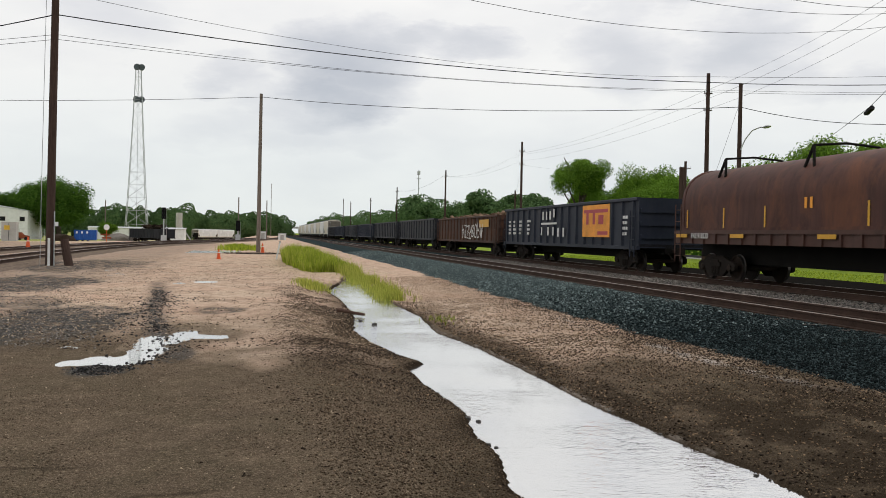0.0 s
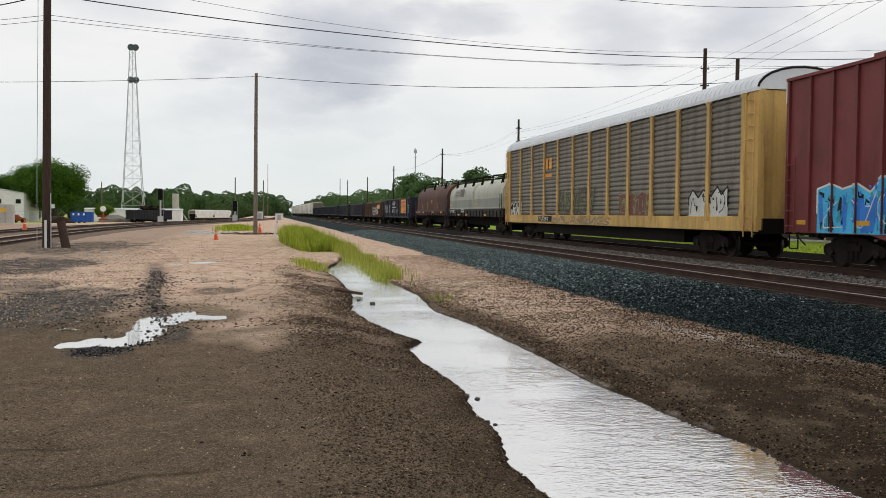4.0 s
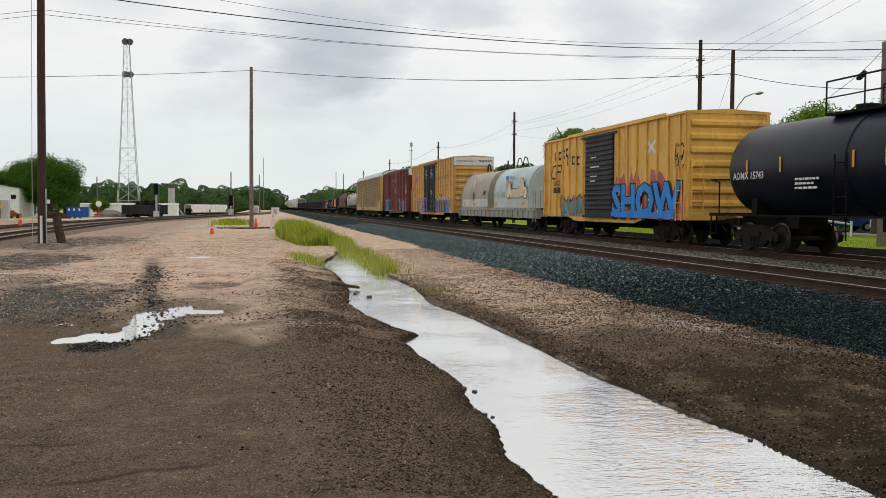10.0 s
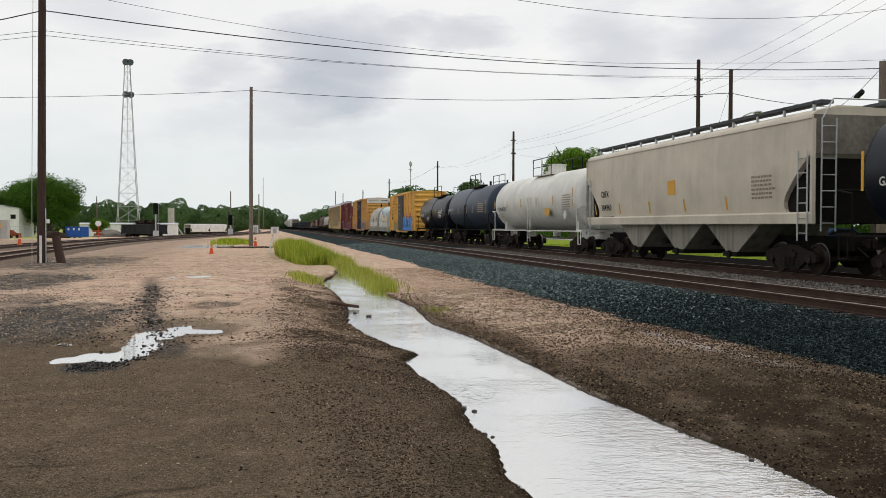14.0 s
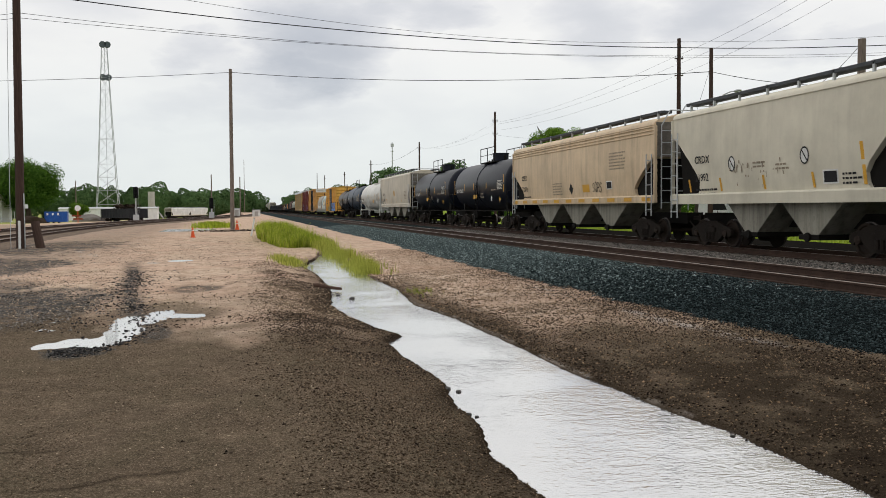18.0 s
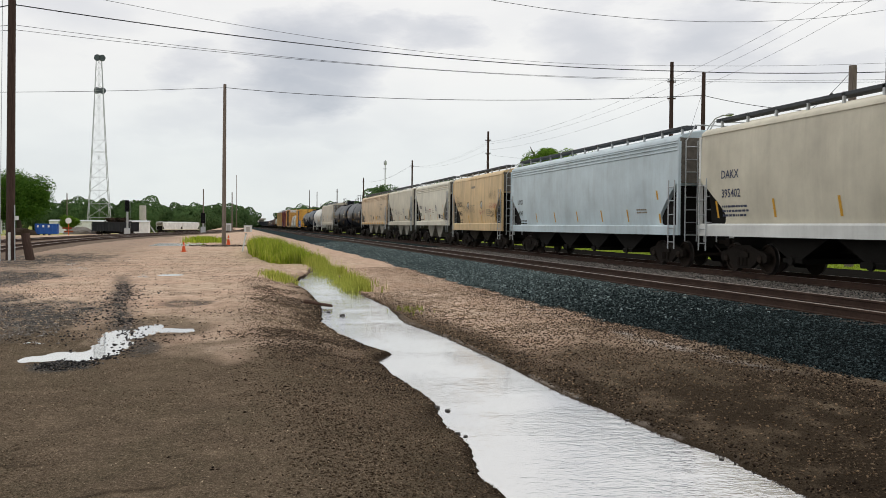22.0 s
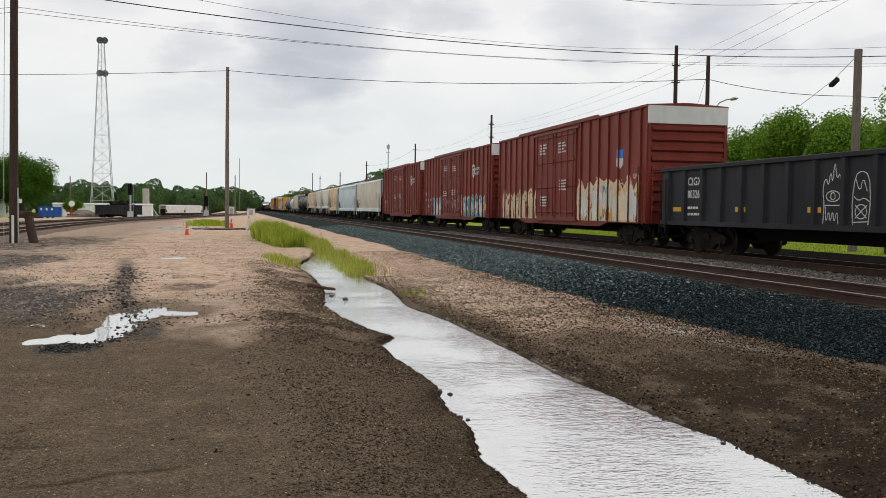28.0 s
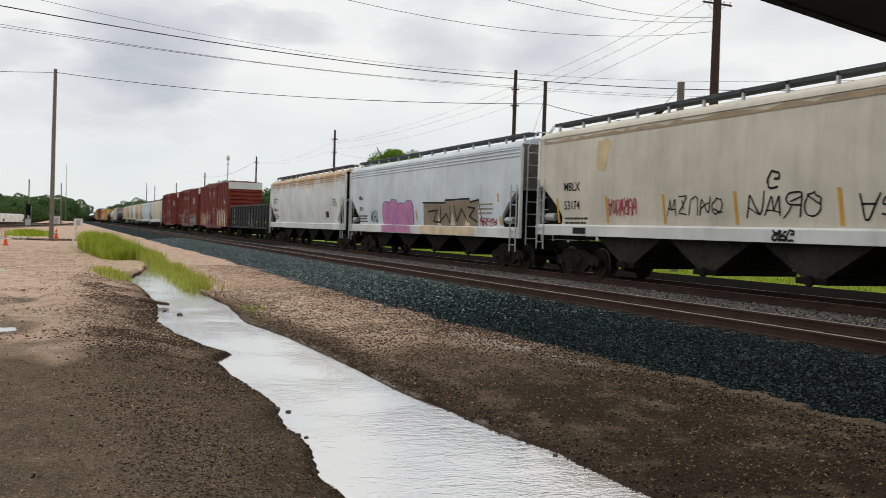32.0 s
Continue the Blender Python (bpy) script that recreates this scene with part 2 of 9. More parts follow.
def ground_mat():
    m, n, l, b = nodes_of("yard_dirt")
    tc = n.new("ShaderNodeTexCoord")
    v = tc.outputs["Object"]

    def attr(name):
        a = n.new("ShaderNodeAttribute")
        a.attribute_name = name
        return a.outputs["Fac"]

    big = noise_tex(n, l, v, 0.35, 6, 0.6)
    mid = noise_tex(n, l, v, 2.4, 7, 0.7)
    patch = noise_tex(n, l, scaled(n, l, v, (1.0, 0.55, 1.0)), 1.1, 8, 0.72, 0.4)
    fine = noise_tex(n, l, v, 26, 5, 0.75)

    def pebbles(scale, share):
        """Rounded grit: where it lies, a shade of its own for each grain, and its relief."""
        t = n.new("ShaderNodeTexVoronoi")
        t.inputs["Scale"].default_value = scale
        l.new(v, t.inputs["Vector"])
        s_ = n.new("ShaderNodeSeparateColor")
        l.new(t.outputs["Color"], s_.inputs[0])
        size = n.new("ShaderNodeMath")
        size.operation = "MULTIPLY_ADD"
        size.inputs[1].default_value, size.inputs[2].default_value = 0.5, 0.5 * (share - 1.0)
        l.new(s_.outputs[0], size.inputs[0])
        inside = n.new("ShaderNodeMath")
        inside.operation = "LESS_THAN"
        l.new(t.outputs["Distance"], inside.inputs[0]), l.new(size.outputs[0], inside.inputs[1])
        return inside.outputs[0], s_.outputs[1], t.outputs["Distance"]

    def times(a, k):
        m_ = n.new("ShaderNodeMath")
        m_.operation = "MULTIPLY"
        m_.inputs[1].default_value = k
        l.new(a, m_.inputs[0])
        return m_.outputs[0]

    g1, g1b, gd = pebbles(62, 0.80)
    g2, g2b, gd2 = pebbles(23, 0.42)
    g3, g3b, gd3 = pebbles(30, 0.95)
    stop = lambda x, a, b, hi=1.0: ramp(n, l, x, ((a, (0, 0, 0)), (b, (hi,) * 3)))
    # dry: pinkish tan silt with pale and dark pebbles
    dirt = ramp(n, l, mid, ((0.28, (0.27, 0.190, 0.138)), (0.5, (0.52, 0.392, 0.298)), (0.75, (0.72, 0.580, 0.465))))
    dirt = mix(n, l, stop(big, 0.4, 0.65, 0.6), dirt, (0.54, 0.365, 0.275))
    dirt = mix(n, l, stop(patch, 0.52, 0.66, 0.55), dirt, (0.20, 0.147, 0.114))
    dirt = mix(n, l, times(g1, 0.8), dirt, ramp(n, l, g1b, ((0.0, (0.09, 0.07, 0.055)), (0.5, (0.30, 0.23, 0.17)), (1.0, (0.62, 0.53, 0.44)))))
    dirt = mix(n, l, times(g2, 0.8), dirt, ramp(n, l, g2b, ((0.0, (0.06, 0.048, 0.04)), (0.7, (0.30, 0.24, 0.19)), (1.0, (0.60, 0.52, 0.44)))))
    moist = attr("moist")
    clod = noise_tex(n, l, v, 17, 7, 0.75, 0.5)
    grit = noise_tex(n, l, v, 60, 5, 0.8)
    wetc = ramp(n, l, mid, ((0.30, (0.050, 0.038, 0.028)), (0.5, (0.125, 0.094, 0.067)), (0.70, (0.250, 0.186, 0.130))))
    wetc = mix(n, l, stop(patch, 0.46, 0.60, 0.6), wetc, (0.068, 0.062, 0.036))
    wetc = mix(n, l, stop(big, 0.5, 0.68, 0.45), wetc, (0.185, 0.130, 0.092))
    wetc = mix(n, l, 0.34, wetc, ramp(n, l, clod, ((0.36, (0.020, 0.015, 0.012)), (0.50, (0.12, 0.090, 0.064)), (0.66, (0.37, 0.275, 0.195)))))
    wetc = mix(n, l, 0.40, wetc, ramp(n, l, grit, ((0.36, (0.016, 0.013, 0.010)), (0.50, (0.11, 0.086, 0.062)), (0.64, (0.42, 0.34, 0.25)))))
    wetc = mix(n, l, times(g2, 0.6), wetc, ramp(n, l, g2b, ((0.0, (0.022, 0.017, 0.013)), (0.85, (0.11, 0.084, 0.060)), (1.0, (0.24, 0.19, 0.145)))))
    wetc = mix(n, l, times(g1, 0.6), wetc, ramp(n, l, g1b, ((0.0, (0.024, 0.019, 0.015)), (0.8, (0.15, 0.115, 0.082)), (1.0, (0.38, 0.31, 0.24)))))
    c = mix(n, l, moist, dirt, wetc)
    gravel = mix(n, l, g3, (0.040, 0.040, 0.040), ramp(n, l, g3b, ((0.0, (0.030, 0.034, 0.037)), (0.6, (0.11, 0.113, 0.112)), (1.0, (0.50, 0.47, 0.42)))))
    gravel = mix(n, l, 0.35, gravel, ramp(n, l, fine, ((0.3, (0.02, 0.022, 0.025)), (0.7, (0.20, 0.185, 0.17)))))
    gm = n.new("ShaderNodeMath")
    gm.operation, gm.use_clamp = "MULTIPLY", True
    l.new(attr("gravel"), gm.inputs[0])
    l.new(ramp(n, l, mid, ((0.38, (0.1,) * 3), (0.52, (1, 1, 1)))), gm.inputs[1])
    c = mix(n, l, gm.outputs[0], c, gravel)
    lawn = mix(n, l, 0.5, ramp(n, l, mid, ((0.3, (0.16, 0.24, 0.030)), (0.7, (0.31, 0.38, 0.06)))), ramp(n, l, fine, ((0.3, (0.08, 0.14, 0.022)), (0.7, (0.28, 0.36, 0.07)))))
    c = mix(n, l, attr("lawn"), c, lawn)
    c = mix(n, l, attr("silt_and_shine"), c, ramp(n, l, mid, ((0.35, (0.14, 0.12, 0.105)), (0.6, (0.46, 0.41, 0.37)))))
    mud = attr("mud")
    c = mix(n, l, mud, c, mix(n, l, 0.4, ramp(n, l, mid, ((0.3, (0.016, 0.012, 0.009)), (0.7, (0.048, 0.036, 0.025)))), ramp(n, l, grit, ((0.35, (0.010, 0.008, 0.006)), (0.7, (0.085, 0.063, 0.045))))))
    l.new(c, b.inputs["Base Color"])
    rgh = ramp(n, l, moist, ((0.0, (0.95,) * 3), (1.0, (0.8,) * 3)))
    rgh = mix(n, l, mud, rgh, (0.55, 0.55, 0.55))
    l.new(rgh, b.inputs["Roughness"])
    b.inputs["Specular IOR Level"].default_value = 0.0
    h = mix(n, l, 0.45, mix(n, l, 0.5, grit, gd), mix(n, l, 0.6, clod, gd2))
    bump(n, l, b, h, 1.0, 0.04)
    return m


def water_mat(name, ripple):
    m, n, l, b = nodes_of(name)
    tc = n.new("ShaderNodeTexCoord")
    v = tc.outputs["Object"]
    b.inputs["Base Color"].default_value = (0.15, 0.142, 0.145, 1)
    b.inputs["Roughness"].default_value = 0.03
    b.inputs["IOR"].default_value = 5.4
    b.inputs["Specular IOR Level"].default_value = 0.8
    wv = noise_tex(n, l, scaled(n, l, v, (0.9, 1.9, 1.0)), 4.4, 3, 0.5, 0.6)
    w2 = noise_tex(n, l, scaled(n, l, v, (1.2, 2.2, 1.0)), 15.0, 2, 0.5, 0.3)
    calm = ramp(n, l, noise_tex(n, l, v, 0.55, 3, 0.5), ((0.38, (0.22,) * 3), (0.60, (1, 1, 1))))
    bump(n, l, b, mix(n, l, 1.0, mix(n, l, 0.4, wv, w2), calm, "MULTIPLY"), ripple, 0.05)
    return m


# ---- mesh helpers ----
class Shape:
    """Collects vertices and faces of one mesh."""

    def __init__(self):
        self.v, self.f = [], []

    def add(self, verts, faces):
        k = len(self.v)
        self.v += [tuple(p) for p in verts]
        self.f += [tuple(i + k for i in q) for q in faces]
        return self

    def box(self, x0, x1, y0, y1, z0, z1, c=0.0):
        """A box; c chamfers its upright and lying edges a little."""
        if c <= 0:
            return self.add([(x, y, z) for x in (x0, x1) for y in (y0, y1) for z in (z0, z1)],
                            [(0, 1, 3, 2), (4, 6, 7, 5), (0, 4, 5, 1), (2, 3, 7, 6), (0, 2, 6, 4), (1, 5, 7, 3)])
        return self.prism([(x0 + c, z0), (x1 - c, z0), (x1, z0 + c), (x1, z1 - c), (x1 - c, z1), (x0 + c, z1), (x0, z1 - c), (x0, z0 + c)], "y", y0, y1)

    def prism(self, poly, axis, a, b):
        """A polygon drawn out along an axis. x: (y, z); y: (x, z); z: (x, y)."""
        put = {"x": lambda p, q: (q, p[0], p[1]), "y": lambda p, q: (p[0], q, p[1]), "z": lambda p, q: (p[0], p[1], q)}[axis]
        n = len(poly)
        verts = [put(p, a) for p in poly] + [put(p, b) for p in poly]
        return self.add(verts, [tuple(range(n)), tuple(range(2 * n - 1, n - 1, -1))] + [((i + 1) % n, i, n + i, n + (i + 1) % n) for i in range(n)])

    def cyl(self, p, q, r, r2=None, n=10, caps=True):
        p, q = Vector(p), Vector(q)
        r2 = r if r2 is None else r2
        d = (q - p).normalized()
        u = d.orthogonal().normalized()
        w = d.cross(u)
        ring = lambda c, s: [c + (u * math.cos(2 * math.pi * i / n) + w * math.sin(2 * math.pi * i / n)) * s for i in range(n)]
        fs = [(i, (i + 1) % n, n + (i + 1) % n, n + i) for i in range(n)]
        if caps:
            fs += [tuple(range(n - 1, -1, -1)), tuple(range(n, 2 * n))]
        return self.add(ring(p, r) + ring(q, r2), fs)

    def tube(self, pts, r, n=6):
        for p, q in zip(pts, pts[1:]):
            self.cyl(p, q, r, n=n)
        return self

    def loft(self, rings, cap=True):
        n = len(rings[0])
        verts = [p for r in rings for p in r]
        fs = [(k * n + i, k * n + (i + 1) % n, (k + 1) * n + (i + 1) % n, (k + 1) * n + i) for k in range(len(rings) - 1) for i in range(n)]
        if cap:
            fs += [tuple(range(n - 1, -1, -1)), tuple(range((len(rings) - 1) * n, len(rings) * n))]
        return self.add(verts, fs)

    def mesh(self, name, mats, smooth=False, index=None):
        me = bpy.data.meshes.new(name)
        me.from_pydata(self.v, [], self.f)
        bm = bmesh.new()
        bm.from_mesh(me)
        bmesh.ops.recalc_face_normals(bm, faces=bm.faces)
        bm.to_mesh(me)
        bm.free()
        for m in mats if isinstance(mats, (list, tuple)) else [mats]:
            me.materials.append(m)
        if smooth:
            me.shade_smooth()
            me.set_sharp_from_angle(angle=radians(40))
        return me


def part(name, shape, mat, parent, label="", smooth=False, at=None):
    """One mesh object under a thing or a part."""
    me = shape if isinstance(shape, bpy.types.Mesh) else shape.mesh(name, mat, smooth)
    ob = new(name, me)
    ob.parent = parent
    if at is not None:
        ob.matrix_local = at
    if label:
        ob["label"] = label
    return ob


def thing(name, label, category, at=None, group="", kind="", shape=None, mat=None, smooth=False):
    ob = new(name, shape.mesh(name, mat, smooth) if shape else None)
    if at is not None:
        ob.matrix_world = at
    return tagged(ob, label, category, group, kind)


def raw_mesh(name, verts, faces, mat, smooth=False):
    """A mesh from arrays of triangles or quads."""
    me = bpy.data.meshes.new(name)
    verts, faces = np.asarray(verts, np.float32), np.asarray(faces, np.int32)
    k = faces.shape[1]
    me.vertices.add(len(verts))
    me.vertices.foreach_set("co", verts.ravel())
    me.loops.add(faces.size)
    me.loops.foreach_set("vertex_index", faces.ravel())
    me.polygons.add(len(faces))
    me.polygons.foreach_set("loop_start", np.arange(0, faces.size, k, dtype=np.int32))
    me.update(calc_edges=True)
    me.validate()
    me.materials.append(mat)
    if smooth:
        me.shade_smooth()
    return me


OCTA = (np.array([(1, 0, 0), (-1, 0, 0), (0, 1, 0), (0, -1, 0), (0, 0, 1), (0, 0, -1)], float),
        np.array([(0, 2, 4), (2, 1, 4), (1, 3, 4), (3, 0, 4), (2, 0, 5), (1, 2, 5), (3, 1, 5), (0, 3, 5)]))


def stone_mesh(name, pts, sizes, mat, seed, flat=0.75):
    """Many small broken stones with sharp edges, joined."""
    rng = np.random.default_rng(seed)
    bv, bf = OCTA
    n = len(pts)
    v = bv[None] * rng.uniform(0.65, 1.35, (n, len(bv), 1)) * rng.uniform(0.6, 1.2, (n, 1, 3))
    v = v + rng.uniform(-0.32, 0.32, v.shape)
    v[:, :, 2] *= flat
    a = rng.uniform(0, 2 * np.pi, n)
    c, s = np.cos(a)[:, None], np.sin(a)[:, None]
    t = rng.uniform(-0.9, 0.9, n)[:, None]
    x, y, z = v[:, :, 0] * c - v[:, :, 1] * s, v[:, :, 0] * s + v[:, :, 1] * c, v[:, :, 2]
    y, z = y * np.cos(t) - z * np.sin(t), y * np.sin(t) + z * np.cos(t)
    v = np.stack([x, y, z], 2) * np.asarray(sizes)[:, None, None] + np.asarray(pts)[:, None, :]
    f = (bf[None] + (np.arange(n) * len(bv))[:, None, None]).reshape(-1, 3)
    return raw_mesh(name, v.reshape(-1, 3), f, mat)


def hash2(i, j, seed):
    h = (i.astype(np.int64) * 374761393 + j.astype(np.int64) * 668265263 + seed * 974634777) & 0x7FFFFFFF
    h = ((h ^ (h >> 13)) * 1274126177) & 0x7FFFFFFF
    return ((h ^ (h >> 16)) & 0xFFFF) / 65535.0


def vnoise(x, y, seed=0):
    i, j = np.floor(x), np.floor(y)
    u, v = x - i, y - j
    u, v = u * u * (3 - 2 * u), v * v * (3 - 2 * v)
    i, j = i.astype(np.int64), j.astype(np.int64)
    a, b, c, d = hash2(i, j, seed), hash2(i + 1, j, seed), hash2(i, j + 1, seed), hash2(i + 1, j + 1, seed)
    return (a * (1 - u) + b * u) * (1 - v) + (c * (1 - u) + d * u) * v


def fbm(x, y, seed=0, octaves=4):
    s, w = np.zeros_like(x), 0.5
    for o in range(octaves):
        s += w * vnoise(x, y, seed + o)
        x, y, w = x * 2.03, y * 2.03, w * 0.5
    return s


def sstep(a, b, x):
    t = np.clip((x - a) / (b - a), 0, 1)
    return t * t * (3 - 2 * t)


# ---- the lie of the land ----
WATER = -0.20
RAIL = 0.37
NEAR_C, FAR_C = 10.62, 15.54


def shore_left(y):
    x = np.interp(y, [-30, 4.5, 5.6, 6.3, 7.0, 7.35, 8.0, 9.0, 10.8, 11.6, 12.2, 12.75, 13.4, 15, 17, 20.5, 25, 29, 33, 37],
                  [2.0, 1.95, 1.85, 1.75, 1.88, 1.98, 1.9, 2.05, 1.93, 1.9, 1.92, 2.22, 2.0, 1.78, 1.62, 1.96, 2.03, 1.9, 2.6, 3.1])
    return x + 0.10 * (fbm(y * 2.3, y * 0 + 3.1, 5) - 0.47)


def shore_right(y):
    x = np.interp(y, [-30, 5, 6.6, 7.2, 8.4, 9.4, 10.4, 12.8, 14.4, 16.9, 20.2, 24, 30, 35, 38],
                  [4.3, 3.9, 3.88, 3.76, 3.68, 3.57, 3.58, 3.53, 3.48, 3.18, 3.44, 3.35, 3.6, 3.75, 3.2])
    return x + 0.10 * (fbm(y * 2.1, y * 0 + 9.7, 11) - 0.47)


PUDDLES = [(-1.96, 30.5, 0.40, 0.55), (-4.2, 75.0, 2.0, 3.8), (-6.35, 39.5, 0.32, 0.35), (-5.6, 39.3, 0.15, 0.2), (-6.2, 34.7, 0.16, 0.2)]
# one branching puddle: runs of water from point to point with their half widths
RUNS = [((-2.40, 11.80), (-2.1, 11.95), 0.10), ((-2.1, 11.95), (-1.72, 12.0), 0.19), ((-1.68, 12.2), (-1.56, 12.9), 0.23), ((-1.58, 12.9), (-1.70, 14.35), 0.20),
        ((-1.80, 14.3), (-1.66, 14.6), 0.10), ((-1.36, 14.2), (-1.26, 15.1), 0.19), ((-1.2, 14.8), (-0.95, 14.62), 0.13), ((-0.95, 14.6), (-0.66, 14.58), 0.11)]


def run_dist(x, y):
    """Distance from the puddle's runs in half widths, long side along y."""
    best = np.full_like(x, 99.0)
    for (ax, ay), (bx_, by_), r in RUNS:
        dx, dy = bx_ - ax, (by_ - ay) * 0.4
        px_, py_ = x - ax, (y - ay) * 0.4
        t = np.clip((px_ * dx + py_ * dy) / (dx * dx + dy * dy), 0, 1)
        best = np.minimum(best, np.hypot(px_ - t * dx, py_ - t * dy) / r)
    return best + 0.9 * (fbm(x * 6, y * 3.5, 61, 3) - 0.44) + 0.7 * (fbm(x * 17, y * 9, 63, 2) - 0.37)


def height(x, y):
    far = sstep(40, 60, y)
    z = 0.05 * (fbm(x * 0.55, y * 0.4, 21) - 0.47) + 0.028 * (fbm(x * 2.3, y * 1.6, 31) - 0.47) + 0.02 * (fbm(x * 7, y * 6, 41, 3) - 0.44) * (1 - far)
    xl, xr = shore_left(y), shore_right(y)
    out = np.maximum(xl - x, x - xr)
    fade = 1 - sstep(35, 39, y)
    bank_l = WATER + 0.05 * sstep(0, 0.05, out) + 0.15 * sstep(0.0, 1.5, out)
    bank_r = WATER + 0.03 * sstep(0, 0.05, out) + 0.15 * sstep(0.0, 1.9, out)
    z = z + 0.06 * sstep(-1.2, 0.6, x) * (1 - sstep(0.6, 1.9, x)) * fade
    inside = WATER - 0.14 * sstep(0, 0.5, -out)
    wet = np.where(out < 0, inside, np.where(x < xl, bank_l, bank_r) + z * sstep(0.05, 1.0, out))
    z = wet * fade + (z - 0.06 * sstep(1.0, 2.0, x) * (1 - sstep(4, 6, x))) * (1 - fade)
    for px_, py_, rx_, ry_ in PUDDLES:
        d = ((x - px_) / rx_) ** 2 + ((y - py_) / ry_) ** 2
        d = d * (0.75 + 0.55 * fbm(x * 5, y * 3, 61, 3))
        z = np.where(d < 4, z * sstep(0.8, 3.5, d) - 0.045 * (1 - sstep(0.35, 1.5, d)), z)
    d = run_dist(x, y)
    k = 1 - sstep(1.5, 4.0, d)
    z = z * (1 - k) + (-0.012 + 0.03 * np.clip(d - 1, -1.2, 0.9)) * k
    return z - 0.0075 * np.clip(y - 110, 0, 400) * sstep(-5, -14, x)


def graded(parts):
    out = []
    for a, b, n, g in parts:
        t = np.linspace(0, 1, n, endpoint=False)
        out.append(a + (b - a) * (t ** g))
    return np.concatenate(out + [[parts[-1][1]]])


MAT_GROUND = ground_mat()
MAT_WATER, MAT_PUDDLE = water_mat("ditch_water", 0.19), water_mat("puddle_water", 0.03)
MAT_PUDDLE_FAR = water_mat("ruffled_puddle_water", 0.9)
MAT_BALLAST_BED = plain("ballast_dust", (0.030, 0.040, 0.042), 0.95, vary=0.6, scale=30, bump_depth=0.03)
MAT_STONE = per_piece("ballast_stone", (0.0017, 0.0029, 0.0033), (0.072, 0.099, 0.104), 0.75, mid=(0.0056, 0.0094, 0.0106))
# far ballast: distance haze is put into this paler stone colour
MAT_STONE_HAZED = per_piece("hazed_ballast_stone", (0.014, 0.021, 0.022), (0.30, 0.37, 0.37), 0.85, mid=(0.068, 0.092, 0.095))
MAT_STONE_OLD = per_piece("dusty_stone", (0.035, 0.032, 0.029), (0.30, 0.27, 0.245), 0.85)
MAT_PEBBLE = per_piece("pale_pebble", (0.15, 0.105, 0.068), (0.64, 0.51, 0.37), 0.85)
MAT_GRIT = per_piece("brown_grit", (0.060, 0.036, 0.022), (0.40, 0.28, 0.18), 0.85)
MAT_STONE_DARK = per_piece("dark_yard_stone", (0.010, 0.010, 0.011), (0.16, 0.15, 0.145), 0.8, mid=(0.030, 0.030, 0.031))
MAT_COAL = per_piece("dark_pebble", (0.010, 0.008, 0.0068), (0.12, 0.088, 0.066), 0.75, mid=(0.040, 0.029, 0.022))
MAT_RAIL_SIDE = plain("rail_rust", (0.058, 0.036, 0.028), 0.8, 0.1, 0.35, 8)
MAT_RAIL_TOP = plain("rail_head", (0.24, 0.19, 0.165), 0.42, 0.5, 0.25, 20, 0.001)
MAT_TIE = wood("tie_wood", (0.065, 0.05, 0.04), (0.6, 6, 6))
MAT_POLE = wood("pole_wood_dark", (0.066, 0.042, 0.034))
MAT_POLE_GREY = wood("pole_wood_grey", (0.20, 0.165, 0.14))
MAT_WIRE = plain("wire_black", (0.02, 0.02, 0.022), 0.6)
MAT_GALV = plain("galvanised_steel", (0.46, 0.48, 0.49), 0.5, 0.6, 0.15, 10, 0.001)
MAT_WHITE = plain("white_paint", (0.70, 0.71, 0.70), 0.6, vary=0.12)
MAT_BLACK = plain("black_paint", (0.012, 0.012, 0.014), 0.55)
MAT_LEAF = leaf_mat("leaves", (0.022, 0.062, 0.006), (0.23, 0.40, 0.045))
# far foliage: pale, narrow greens with the distance haze mixed in
MAT_LEAF_HAZED = leaf_mat("leaves_far_hazed", (0.052, 0.108, 0.042), (0.135, 0.215, 0.080))
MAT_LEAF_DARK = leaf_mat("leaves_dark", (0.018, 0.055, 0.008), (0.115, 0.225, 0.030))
MAT_BARK = wood("bark", (0.10, 0.08, 0.065), (3, 3, 0.6))
MAT_GRASS = leaf_mat("tall_grass", (0.07, 0.14, 0.010), (0.50, 0.58, 0.06))
MAT_GRASS_DRY = leaf_mat("dry_grass", (0.17, 0.22, 0.03), (0.58, 0.58, 0.13))

gx = graded([(-3000, -300, 14, 0.4), (-300, -40, 26, 0.6), (-40, -9, 60, 0.8), (-9, -3.2, 90, 1.0), (-3.2, 4.3, 200, 1.0), (4.3, 7.3, 54, 1.0), (7.3, 40, 28, 1.3), (40, 300, 20, 1.4), (300, 3000, 10, 1.6)])
gy = graded([(-700, -10, 12, 0.5), (-10, 3.5, 30, 1.0), (3.5, 17, 300, 1.15), (17, 45, 200, 1.2), (45, 160, 90, 1.2), (160, 600, 30, 1.4), (600, 4500, 16, 1.6)])
GX, GY = np.meshgrid(gx, gy)
GZ = height(GX, GY)
ny_, nx_ = GX.shape
idx = np.arange(ny_ * nx_).reshape(ny_, nx_)
quads = np.stack([idx[:-1, :-1], idx[:-1, 1:], idx[1:, 1:], idx[1:, :-1]], -1).reshape(-1, 4)
me = raw_mesh("ground", np.stack([GX, GY, GZ], -1).reshape(-1, 3), quads, MAT_GROUND, smooth=True)
OUT = np.maximum(shore_left(GY) - GX, GX - shore_right(GY))
